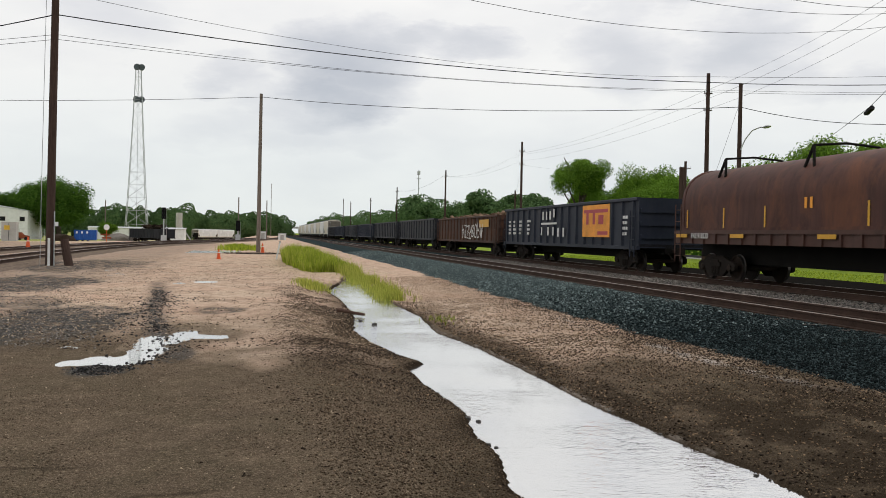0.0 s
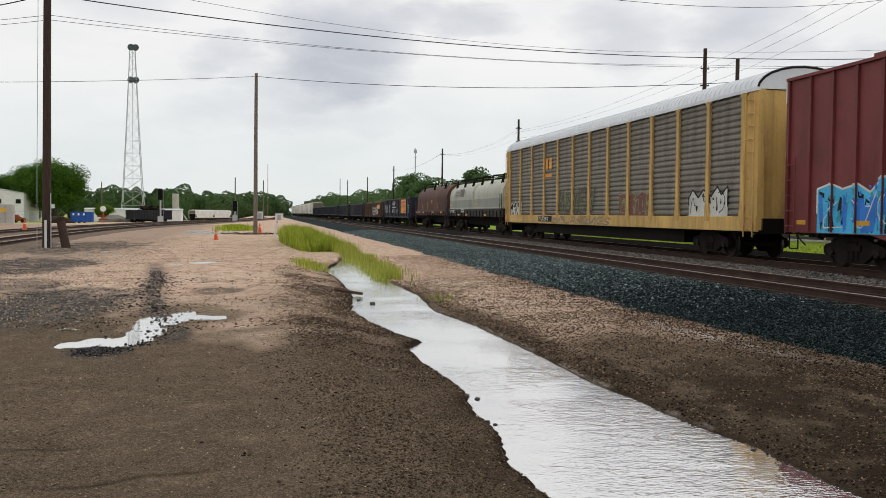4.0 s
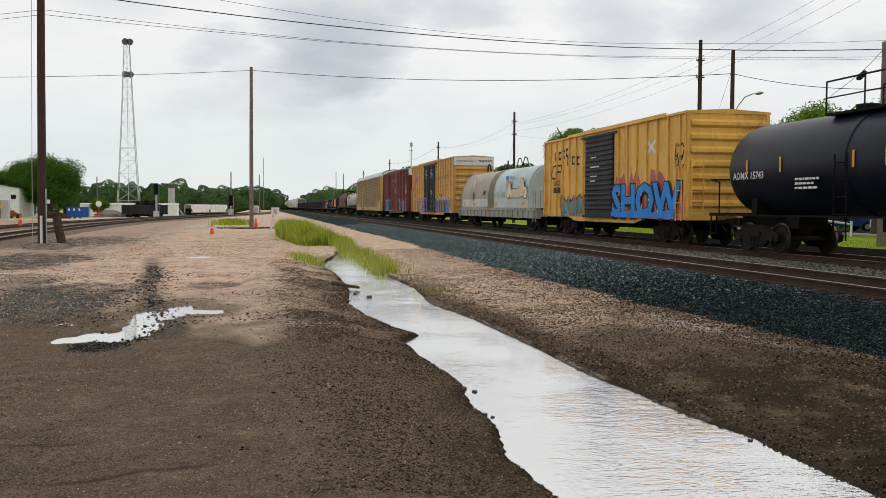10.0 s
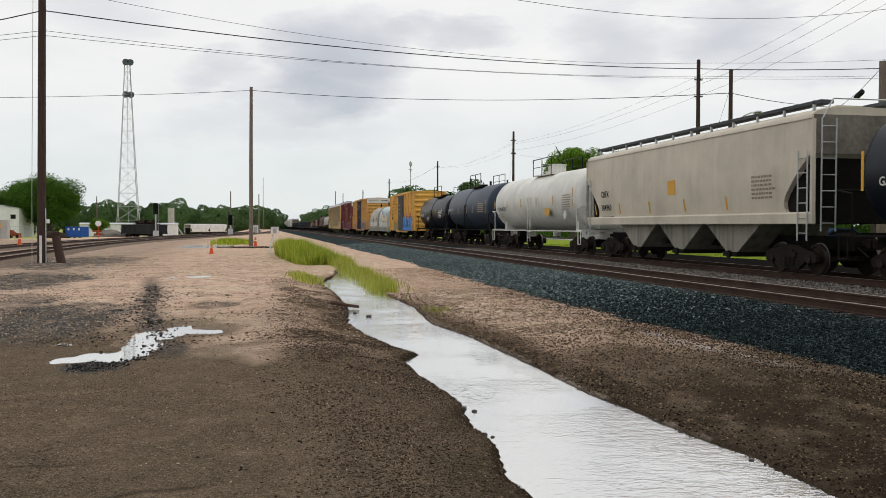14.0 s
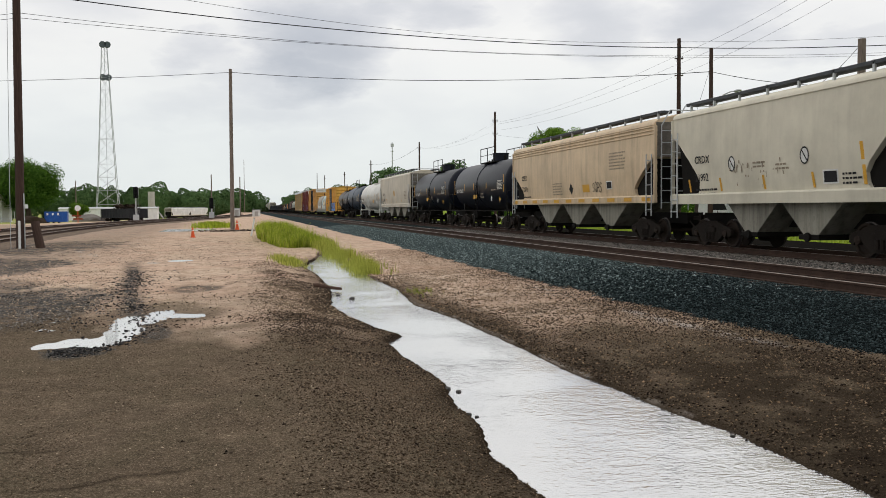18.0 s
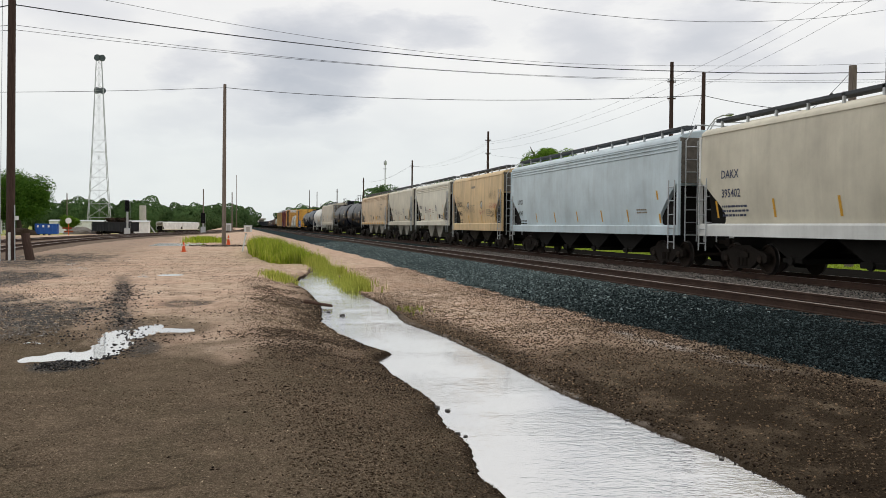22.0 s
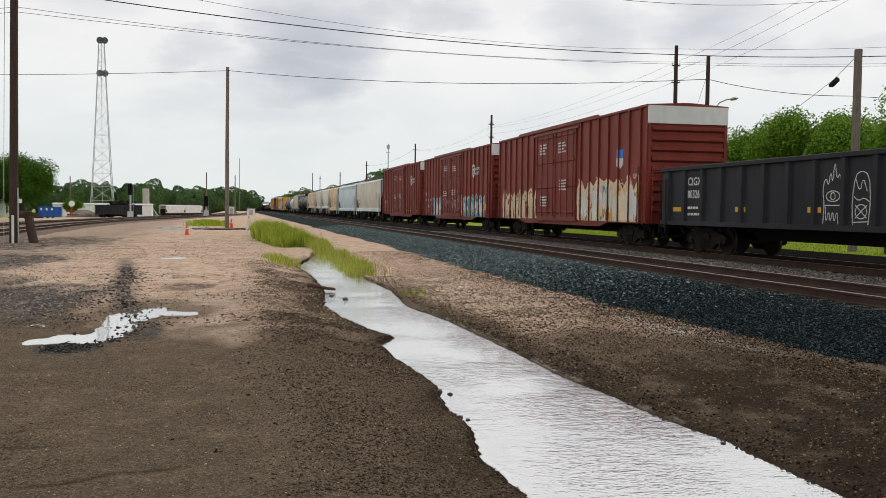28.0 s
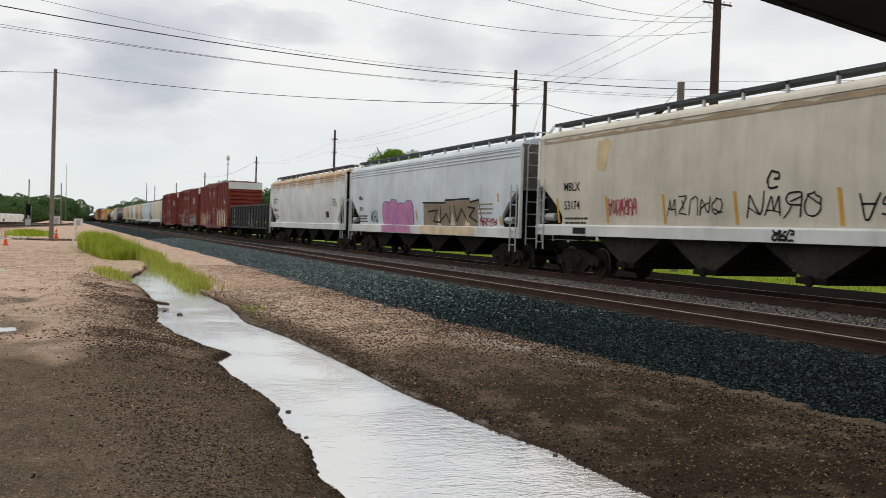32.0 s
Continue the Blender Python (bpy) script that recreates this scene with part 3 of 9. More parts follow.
n1, n2 = fbm(GX * 0.5, GY * 0.35, 71), fbm(GX * 1.7, GY * 1.1, 81)
near_ditch = 1 - sstep(35, 40, GY)
n3 = fbm(GX * 4.0, GY * 2.6, 85)
moist = sstep(15.5, 11.0, GY + 6 * (n1 - 0.47) + 4 * (n2 - 0.47) + 1.2 * GX * (GX < -2))
moist = np.maximum(moist, 0.32 * sstep(20, 14.5, GY + 7 * (n1 - 0.47) + 5 * (n2 - 0.47)))
clods = near_ditch * sstep(0.2, 0.8, GX + 0.6 * (n2 - 0.47)) * (1 - sstep(21, 29, GY + 5 * (n1 - 0.47))) * (GX < 3)
moist = np.maximum(moist, 0.8 * clods * sstep(0.40, 0.58, n2 * 0.6 + n3 * 0.4))
moist = np.maximum(moist, near_ditch * sstep(1.0, 0.1, OUT + 0.7 * (n2 - 0.47)) * (1 - sstep(17, 26, GY)))
moist = np.maximum(moist, sstep(16.5, 9.5, GY + 5 * (n1 - 0.47) - 0.4 * (GX - 4.3)) * sstep(3, 3.4, GX) * sstep(7.6, 6.6, GX))
RD = run_dist(GX, GY)
moist = np.maximum(moist, 0.8 * sstep(6, 1.8, RD))


def patch_at(cx, cy, rx, ry, soft=0.5):
    return sstep(1 + soft, 1 - soft, ((GX - cx) / rx) ** 2 + ((GY - cy) / ry) ** 2 + 1.8 * (n2 - 0.47) + 1.2 * (n3 - 0.47))


gravel = patch_at(-3.9, 16.9, 1.5, 3.3) + patch_at(-7.2, 28.5, 2.0, 4.6) + 0.6 * patch_at(-5.6, 21.5, 1.4, 1.6) + patch_at(-1.9, 11.1, 0.34, 0.5) + 0.8 * patch_at(-1.15, 12.4, 0.2, 0.7)
gravel = gravel + 0.8 * patch_at(-0.9, 19.4, 0.55, 0.7) + 0.7 * patch_at(-8.5, 44, 3.0, 7.0) + 0.45 * sstep(-3.5, -7.5, GX + 3 * (n2 - 0.47)) * sstep(22, 34, GY) * (GY < 120)
band_x = np.interp(GY, [12, 14.7, 16.5, 19.5, 23.6, 30], [-1.1, -1.58, -1.9, -2.3, -2.65, -3.4])
gravel = gravel + np.exp(-((GX - band_x) / 0.24) ** 2) * sstep(12.5, 14, GY) * (1 - sstep(27, 33, GY)) * sstep(0.3, 0.5, n2 + 0.2)
gravel = np.clip(gravel, 0, 1)
lawn = np.clip(sstep(23.5, 24.0, GX + 0.5 * (n2 - 0.5)) + sstep(-26, -34, GX + 6 * (n1 - 0.5)) * 0.75 * sstep(110, 150, GY), 0, 1)
verge = np.exp(-((GX - 2.4) / 1.6) ** 2) * sstep(34, 44, GY) * (1 - sstep(60, 90, GY))
lawn = np.clip(lawn + verge * 0.3, 0, 1)
mud = near_ditch * np.clip(0.9 * sstep(0.13, 0.0, OUT + 0.16 * (n2 - 0.47)) + 0.55 * sstep(0.7, 0.0, OUT + 0.7 * (n2 - 0.47)) * (GX < 2.6), 0, 1)
bank_r = (GX > 3) * sstep(14, 8.5, GY + 5 * (n1 - 0.47) + 1.2 * (GX - 4.4)) * sstep(7.2, 6.2, GX)
mud = np.maximum(mud, 0.9 * bank_r * sstep(0.28, 0.56, 0.4 * n2 + 0.6 * n3 + 0.06))
mud = np.maximum(mud, 0.7 * (GX > 3) * near_ditch * sstep(0.75, 0.1, OUT + 0.8 * (n2 - 0.47)) * sstep(20, 12, GY))
foot_x = np.interp(GY, [4, 9, 12, 21], [6.6, 6.35, 6.0, 5.9])
silt_and_shine = np.exp(-((GX - foot_x + 0.25 * (n2 - 0.47)) / 0.16) ** 2) * sstep(0.42, 0.56, n1 * 0.4 + n3 * 0.6) * sstep(6, 9, GY) * (1 - sstep(16, 26, GY))
# pale rim at the right waterline: the wet lip's shine painted as colour
silt_and_shine = np.maximum(silt_and_shine, 0.8 * np.exp(-((OUT - 0.035) / 0.028) ** 2) * (GX > 3) * sstep(0.38, 0.5, n3) * sstep(5, 7, GY) * (1 - sstep(14, 22, GY)))
mud = mud * (1 - 0.9 * (GX > 3) * (OUT < 0.2) * silt_and_shine)
for xs, ys, half in (((-1.30, -1.0, -0.75, -0.40), (5.66, 5.62, 5.78, 5.80), 0.035), ((-2.1, -1.75, -1.30), (6.66, 6.60, 6.54), 0.03)):
    rut = np.exp(-((GY - np.interp(GX, xs, ys) - 0.06 * (n3 - 0.47)) / half) ** 2) * sstep(xs[0] - 0.2, xs[0] + 0.1, GX) * sstep(xs[-1] + 0.2, xs[-1] - 0.1, GX)
    mud = np.maximum(mud, 0.75 * rut)
for key, val in (("silt_and_shine", silt_and_shine), ("moist", moist), ("gravel", gravel), ("lawn", lawn), ("mud", mud)):
    a = me.attributes.new(key, "FLOAT", "POINT")
    a.data.foreach_set("value", val.astype(np.float32).ravel())
tagged(new("ground", me), "brown dirt and gravel yard with ruts and damp mud", "ground", kind="structure")


def sheet(name, x0, x1, y0, y1, z, mat, label):
    s = Shape().add([(x0, y0, z), (x1, y0, z), (x1, y1, z), (x0, y1, z)], [(0, 1, 2, 3)])
    return tagged(new(name, s.mesh(name, mat)), label, "water", kind="structure")


sheet("water", 1.2, 4.6, -28, 38.5, WATER, MAT_WATER, "still rainwater filling a muddy ditch")
for i, (a, b, c, d, z) in enumerate(((-2.8, -0.4, 11.5, 15.6, -0.012), (-2.9, -1.1, 29.0, 32.0, -0.012), (-6.1, -2.15, 70.5, 79, 0.006), (-7.0, -5.2, 34, 40.5, -0.014))):
    sheet("puddle", a, b, c, d, z, MAT_PUDDLE_FAR if c > 60 else MAT_PUDDLE, "shallow rain puddle lying on the dirt")


# ---- ballast and tracks ----
def ballast_top(x, y):
    """Height of the ballast: a long shoulder towards the ditch, flat under the tracks."""
    foot = np.interp(y, [4, 9, 12, 21, 40], [6.85, 6.65, 6.3, 6.2, 6.2]) + 0.35 * (fbm(y * 0.6, y * 0 + 2, 101) - 0.47) + 0.25 * (fbm(y * 2.6, y * 0 + 4, 111) - 0.47)
    s = (x - foot) / (8.7 - foot)
    z = -0.08 + 0.27 * np.clip(s, 0, 1) ** 0.8 + 1.3 * np.clip(s, -1, 0)
    z = np.where(x > 17.2, 0.19 - 0.02 * (x - 17.2) - 0.5 * np.clip(x - 24.2, 0, 1), z)
    return z + 0.02 * (fbm(x * 3, y * 3, 121, 3) - 0.44)


bx = np.concatenate([np.linspace(5.4, 9.0, 45), np.linspace(9.2, 18.0, 34)])
by = graded([(-520, 2, 80, 0.7), (2, 40, 300, 1.2), (40, 200, 120, 1.2), (200, 1800, 30, 1.5)])
BX, BY = np.meshgrid(bx, by)
BZ = ballast_top(BX, BY)
idx = np.arange(BX.size).reshape(BX.shape)
quads = np.stack([idx[:-1, :-1], idx[:-1, 1:], idx[1:, 1:], idx[1:, :-1]], -1).reshape(-1, 4)
tagged(new("ballast_bed", raw_mesh("ballast_bed", np.stack([BX, BY, BZ], -1).reshape(-1, 3), quads, MAT_BALLAST_BED, True)),
       "bed of dark blue-grey crushed stone under the tracks", "ballast", kind="structure")
# far shoulder sheet, coloured black for the shade beneath and behind the train
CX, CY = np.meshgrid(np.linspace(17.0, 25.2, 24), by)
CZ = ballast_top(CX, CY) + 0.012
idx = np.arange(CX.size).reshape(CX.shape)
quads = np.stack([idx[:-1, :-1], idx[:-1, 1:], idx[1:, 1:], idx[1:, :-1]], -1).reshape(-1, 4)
MAT_SHOULDER_SHADE = plain("shoulder_shade_black", (0.012, 0.011, 0.010), 0.95, vary=0.5, scale=20, bump_depth=0.03)
tagged(new("shaded_shoulder", raw_mesh("shaded_shoulder", np.stack([CX, CY, CZ], -1).reshape(-1, 3), quads, MAT_SHOULDER_SHADE, True)),
       "shoulder on the far side of the tracks, blackened as train shade", "ballast", kind="structure")

rng = np.random.default_rng(4)


def scatter_ballast(n, x0, x1, y0, y1, power, size, mat, name, seed, label, share=None):
    y = y0 + (y1 - y0) * rng.random(n) ** power
    x = rng.uniform(x0, x1, n)
    z = ballast_top(x, y)
    keep = z > height(x, y) - 0.02
    if share is not None:
        keep &= rng.random(n) < share(x, y)
    x, y, z = x[keep], y[keep], z[keep]
    s = size * rng.uniform(0.6, 1.45, len(x))
    tagged(new(name, stone_mesh(name, np.stack([x, y, z + s * 0.25], 1), s, mat, seed)), label, "stones", kind="stuff")


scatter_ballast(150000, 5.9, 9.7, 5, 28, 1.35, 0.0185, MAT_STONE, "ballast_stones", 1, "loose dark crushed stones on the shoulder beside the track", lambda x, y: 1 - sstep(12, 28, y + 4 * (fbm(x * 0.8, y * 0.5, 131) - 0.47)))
# paler stones take over with distance, as painted haze
scatter_ballast(80000, 5.9, 9.7, 12, 80, 1.6, 0.025, MAT_STONE_HAZED, "ballast_stones", 2, "grey-blue stones on the shoulder farther along the track, paled for haze", lambda x, y: sstep(12, 28, y + 4 * (fbm(x * 0.8, y * 0.5, 131) - 0.47)))
scatter_ballast(26000, 11.5, 14.5, 6, 60, 1.4, 0.030, MAT_STONE_OLD, "ballast_stones", 3, "dusty grey stones between the two tracks")

RAIL_PROFILE = [(-0.07, 0), (0.07, 0), (0.07, 0.015), (0.012, 0.03), (0.012, 0.12), (0.035, 0.13), (0.035, 0.165), (0.028, 0.17), (-0.028, 0.17), (-0.035, 0.165), (-0.035, 0.13), (-0.012, 0.12), (-0.012, 0.03), (-0.07, 0.015)]


def rail_mesh(path, name):
    """A rail along a list of points (x, y, z of its foot)."""
    rings = []
    for i, p in enumerate(path):
        a, b = Vector(path[max(0, i - 1)]), Vector(path[min(len(path) - 1, i + 1)])
        d = (b - a).normalized()
        r = Vector((d.y, -d.x, 0))
        rings.append([Vector(p) + r * u + Vector((0, 0, w)) for u, w in RAIL_PROFILE])
    me_ = Shape().loft(rings).mesh(name, [MAT_RAIL_SIDE, MAT_RAIL_TOP])
    for poly in me_.polygons:
        if poly.normal.z > 0.8 and poly.center.z > path[0][2] + 0.16:
            poly.material_index = 1
    return me_


def tie_shape(half=1.28):
    return Shape().box(-half, half, -0.11, 0.11, -0.17, 0.0, 0.012)


def track(name, label, path_of, s0, s1, step, tie_from, tie_to, z, dusty=0.0):
    root = thing(name, label, "railway track", kind="structure")
    ss = list(np.arange(s0, s1 + step, step))
    for side in (-0.7525, 0.7525):
        pts = []
        for s in ss:
            x, y, dx, dy = path_of(s)
            pts.append((x + dy * side, y - dx * side, z - 0.17))
        part("rail", rail_mesh(pts, "rail"), None, root, "brown rusty steel rail")
    me_ = tie_shape().mesh("tie", MAT_TIE)
    s = tie_from
    rest = Shape()
    count = 0
    while s < tie_to:
        x, y, dx, dy = path_of(s)
        if count < 290:
            part("tie", me_, None, root, at=pose(x, y, z - 0.17 + 0.004 * math.sin(s * 7), 0, 0, -math.degrees(math.atan2(dx, dy)) + 0.8 * math.sin(s * 3.7)))
        count += 1
        s += 0.5
    return root


straight = lambda c: (lambda s: (c, s, 0.0, 1.0))
track("track_near", "empty main track of rusty rails on wooden ties", straight(NEAR_C), -480, 1800, 60, 3, 150, RAIL)
track("track_far", "main track under the passing freight train", straight(FAR_C), -480, 1800, 60, 6, 110, RAIL)

LEFT_Y = [-60, 0, 25, 46, 62, 78, 95, 115, 140, 180, 240, 320, 420, 1500]
LEFT_X = [-7.5, -9.6, -11.0, -12.2, -12.9, -13.0, -12.4, -10.7, -7.6, -2.6, 2.5, 4.9, 5.6, 5.6]


def left_path(off):
    def at(s):
        f = lambda y: float(np.mean(np.interp([y - 9, y - 4.5, y, y + 4.5, y + 9], LEFT_Y, LEFT_X)))
        x, dx = f(s), (f(s + 1) - f(s - 1)) / 2
        k = math.hypot(dx, 1)
        return x + off / k, s - off * dx / k, dx / k, 1 / k
    return at


track("track_left", "curving yard track with brown rails in dirt", left_path(0), -30, 430, 6, 30, 160, 0.26)
track("track_yard", "second curving yard track beyond the first", left_path(-5.2), -30, 330, 6, 40, 140, 0.22)


def bank_along(name, off, half, top, label, s0, s1):
    """A low bed of dirty stone that carries a curving track."""
    pf, rings = left_path(off), []
    for s in np.arange(s0, s1, 4.0):
        x, y, dx, dy = pf(s)
        rings.append([(x + dy * u, y - dx * u, w) for u, w in ((-half - 0.9, -0.1), (-half, top), (half, top), (half + 0.9, -0.1))])
    tagged(new(name, Shape().loft(rings, False).mesh(name, MAT_BED_BROWN, True)), label, "ballast", kind="structure")


MAT_BED_BROWN = plain("dirty_ballast", (0.16, 0.125, 0.10), 0.95, vary=0.5, scale=20, bump_depth=0.03)
bank_along("ballast_left", 0, 1.5, 0.10, "brown dirty stone bed under the yard track", -30, 300)
bank_along("ballast_yard", -5.2, 1.5, 0.06, "brown dirty stone bed under the second yard track", -30, 300)

# loose stones and clods on the dirt
MAT_CLOD = per_piece("damp_clod", (0.045, 0.033, 0.023), (0.26, 0.19, 0.13), 0.85, mid=(0.10, 0.073, 0.050))


def scatter_ground(n, region, size, mat, name, seed, label, mask=None, bottom=-9.0):
    x0, x1, y0, y1, p = region
    r = np.random.default_rng(seed)
    y = y0 + (y1 - y0) * r.random(n) ** p
    x = r.uniform(x0, x1, n)
    if mask is not None:
        k = r.random(n) < mask(x, y)
        x, y = x[k], y[k]
    z = np.maximum(height(x, y), bottom)
    out = np.maximum(shore_left(y) - x, x - shore_right(y))
    k = (out > 0.02) | (y > 38)
    x, y, z = x[k], y[k], z[k]
    s = size * r.uniform(0.45, 1.0, len(x)) ** 1.5 * 1.6
    tagged(new(name, stone_mesh(name, np.stack([x, y, z + s * 0.15], 1), s, mat, seed)), label, "stones", kind="stuff")


scatter_ground(34000, (3.4, 6.9, 4.5, 36, 1.3), 0.0115, MAT_GRIT, "bank_pebbles", 11, "brown pebbles in the bank beside the ballast", lambda x, y: 0.22 + 0.78 * sstep(9, 17, y + 2.5 * (4.4 - x)))
scatter_ground(24000, (3.4, 6.8, 4.5, 24, 1.3), 0.0125, MAT_COAL, "bank_clods", 12, "dark wet clods on the bank", lambda x, y: np.clip(0.15 + 0.3 * sstep(7, 13, y) + 0.8 * sstep(4.6, 3.6, x) + 0.6 * sstep(5.6, 6.5, x), 0, 1))
scatter_ground(46000, (-0.6, 2.1, 6.0, 30, 1.25), 0.0115, MAT_COAL, "ditch_clods", 13, "dark clods and stones along the ditch edge", lambda x, y: np.clip(0.01 + sstep(0.0, 1.0, x) * sstep(0.36, 0.52, fbm(x * 1.2, y * 0.8, 15)) * (0.12 + 0.88 * sstep(8.0, 12.5, y)) * (1 - sstep(20, 30, y)), 0, 1))
scatter_ground(5000, (-0.4, 2.1, 9.5, 34, 1.2), 0.0115, MAT_GRIT, "ditch_pebbles", 31, "tan pebbles along the ditch edge", lambda x, y: sstep(0.0, 0.9, x) * (0.25 + 0.75 * sstep(10, 15, y)))
scatter_ground(22000, (-9.5, 2.0, 14, 60, 1.4), 0.015, MAT_PEBBLE, "yard_pebbles", 14, "pale gravel scattered over the dirt yard", lambda x, y: np.clip(0.08 + sstep(0.40, 0.62, fbm(x * 0.5, y * 0.35, 16)) + 0.7 * sstep(-2.5, -5.0, x) * sstep(0.42, 0.55, fbm(x * 1.3, y * 0.5, 17)), 0, 1))
scatter_ground(16000, (-9.5, 1.5, 13, 48, 1.3), 0.014, MAT_COAL, "yard_cinders", 44, "dark cinders strewn in bands over the yard", lambda x, y: 0.04 + sstep(0.50, 0.62, fbm(x * 0.45, y * 1.1, 18)))
def yard_gravel(x, y):
    at = lambda cx, cy, rx, ry: sstep(1.5, 0.5, ((x - cx) / rx) ** 2 + ((y - cy) / ry) ** 2)
    return np.clip(0.05 + at(-3.9, 16.9, 1.5, 3.3) + at(-7.2, 28.5, 2.0, 4.6) + 0.5 * at(-5.6, 21.5, 1.4, 1.6), 0, 1)


scatter_ground(30000, (-10, -1.5, 13, 46, 1.4), 0.017, MAT_STONE_OLD, "yard_stones", 15, "grey crushed stone spread over the yard", yard_gravel)
scatter_ground(5500, (-3.2, -0.9, 11, 26, 1.0), 0.019, MAT_STONE_DARK, "track_stones", 18, "dark crushed stones strewn in a line past the puddle", lambda x, y: np.exp(-((x - np.interp(y, [11, 12.5, 14.7, 16.5, 19.5, 23.6, 30], [-1.7, -1.3, -1.55, -1.9, -2.3, -2.65, -3.4])) / 0.2) ** 2) + 0.5 * np.exp(-((x + 2.3) / 0.5) ** 2 - ((y - 19.0) / 4.0) ** 2), -0.018)
scatter_ground(900, (-2.3, -1.5, 10.6, 11.75, 1.0), 0.015, MAT_STONE_DARK, "puddle_stones", 19, "dark stones at the puddle's rim", lambda x, y: sstep(1.3, 0.3, ((x + 1.9) / 0.36) ** 2 + ((y - 11.15) / 0.5) ** 2))
scatter_ground(40000, (-0.3, 2.05, 5.0, 20, 1.2), 0.0085, MAT_CLOD, "ditch_crumbs", 45, "brown crumbs of earth along the ditch edge", lambda x, y: sstep(-0.1, 0.9, x + 0.5 * (fbm(x * 1.2, y * 0.8, 15) - 0.45)))
scatter_ground(46000, (-4.5, 2.0, 4.3, 15, 1.15), 0.006, MAT_CLOD, "damp_clods", 27, "small brown clods over the damp dirt", lambda x, y: 0.1 + 0.9 * sstep(0.36, 0.6, fbm(x * 1.4, y * 1.0, 19)))
scatter_ground(32000, (3.5, 6.7, 4.8, 15, 1.1), 0.0095, MAT_CLOD, "bank_crumbs", 28, "small brown crumbs on the damp bank", lambda x, y: 0.25 + 0.75 * sstep(0.38, 0.55, fbm(x * 2.2, y * 1.4, 20)))
scatter_ground(5000, (5.0, 6.8, 5, 34, 1.2), 0.015, MAT_COAL, "strewn_stones", 29, "dark stones strewn from the ballast onto the bank", lambda x, y: sstep(5.2, 6.5, x))
scatter_ground(1600, (-5, 1.9, 4.2, 14, 1.2), 0.006, MAT_PEBBLE, "fine_pebbles", 17, "tiny pebbles pressed into the damp dirt")


def lump(name, label, category, at, size, mat, seed, group=""):
    bm = bmesh.new()
    bmesh.ops.create_icosphere(bm, subdivisions=3, radius=1.0)
    for v in bm.verts:
        v.co *= 1 + 0.32 * noise.noise(v.co * 1.6 + Vector((seed, 0, 0))) + 0.12 * noise.noise(v.co * 5 + Vector((0, seed, 0)))
        v.co.x, v.co.y, v.co.z = v.co.x * size[0], v.co.y * size[1], v.co.z * size[2]
    me_ = bpy.data.meshes.new(name)
    bm.to_mesh(me_)
    bm.free()
    me_.materials.append(mat)
    ob = new(name, me_)
    ob.matrix_world = at
    return tagged(ob, label, category, group)


MAT_WET_ROCK = plain("wet_rock", (0.05, 0.045, 0.04), 0.4, vary=0.4, scale=12, bump_depth=0.02)
for i, (x, y, s) in enumerate(((2.19, 18.4, 0.06), (1.98, 9.4, 0.035), (2.02, 8.9, 0.04), (2.1, 8.75, 0.03), (1.95, 7.75, 0.03), (2.0, 7.65, 0.02), (3.58, 10.6, 0.025), (3.62, 9.1, 0.025), (3.82, 6.5, 0.022), (3.7, 8.0, 0.02), (1.98, 19.2, 0.05))):
    lump("rock", "dark wet rock lying in the ditch water", "rock", pose(x, y, WATER + 0.25 * s, 0, 0, 40 * i), (s, s * 0.8, s * 0.45), MAT_WET_ROCK, i * 3.1, "rocks in the ditch")
MAT_LOG = wood("old_log", (0.10, 0.06, 0.045), (1, 8, 8))
log = Shape()
rings = []
for i in range(9):
    t = i / 8
    r = 0.075 * (1 - 0.55 * t) * (1 + 0.1 * math.sin(9 * t))
    rings.append([(1.58 + 0.58 * t, 20.7 - 0.6 * t + 0.05 * math.sin(6 * t) + r * math.cos(a), -0.10 - 0.04 * t + r * math.sin(a) * 0.8) for a in np.linspace(0, 2 * math.pi, 10, endpoint=False)])
thing("driftwood_log", "weathered brown log washed up at the water's edge", "log", shape=log.loft(rings), mat=MAT_LOG, smooth=True)


# ---- grass ----
def blades(name, n, where, tall, wide, mat, seed, label):
    r = np.random.default_rng(seed)
    x, y, h = where(r, n)
    k = len(x)
    z = height(x, y) - 0.02
    h = h * tall * r.uniform(0.6, 1.2, k)
    a = r.uniform(0, 2 * np.pi, k)
    w = wide * r.uniform(0.6, 1.3, k)
    lean = h * r.uniform(0.05, 0.45, k)
    dx, dy = np.cos(a), np.sin(a)
    b = r.uniform(0, 2 * np.pi, k)
    lx, ly = np.cos(b) * lean, np.sin(b) * lean
    P = lambda u, f, l_: np.stack([x + dx * w * u + lx * l_, y + dy * w * u + ly * l_, z + h * f], 1)
    v = np.stack([P(-1, 0, 0), P(1, 0, 0), P(0.75, 0.55, 0.35), P(-0.75, 0.55, 0.35), P(0, 1, 1)], 1)
    o = (np.arange(k) * 5)[:, None]
    f = np.concatenate([o + [[0, 1, 2]], o + [[0, 2, 3]], o + [[3, 2, 4]]])
    tagged(new(name, raw_mesh(name, v.reshape(-1, 3), f, mat)), label, "grass", kind="stuff")


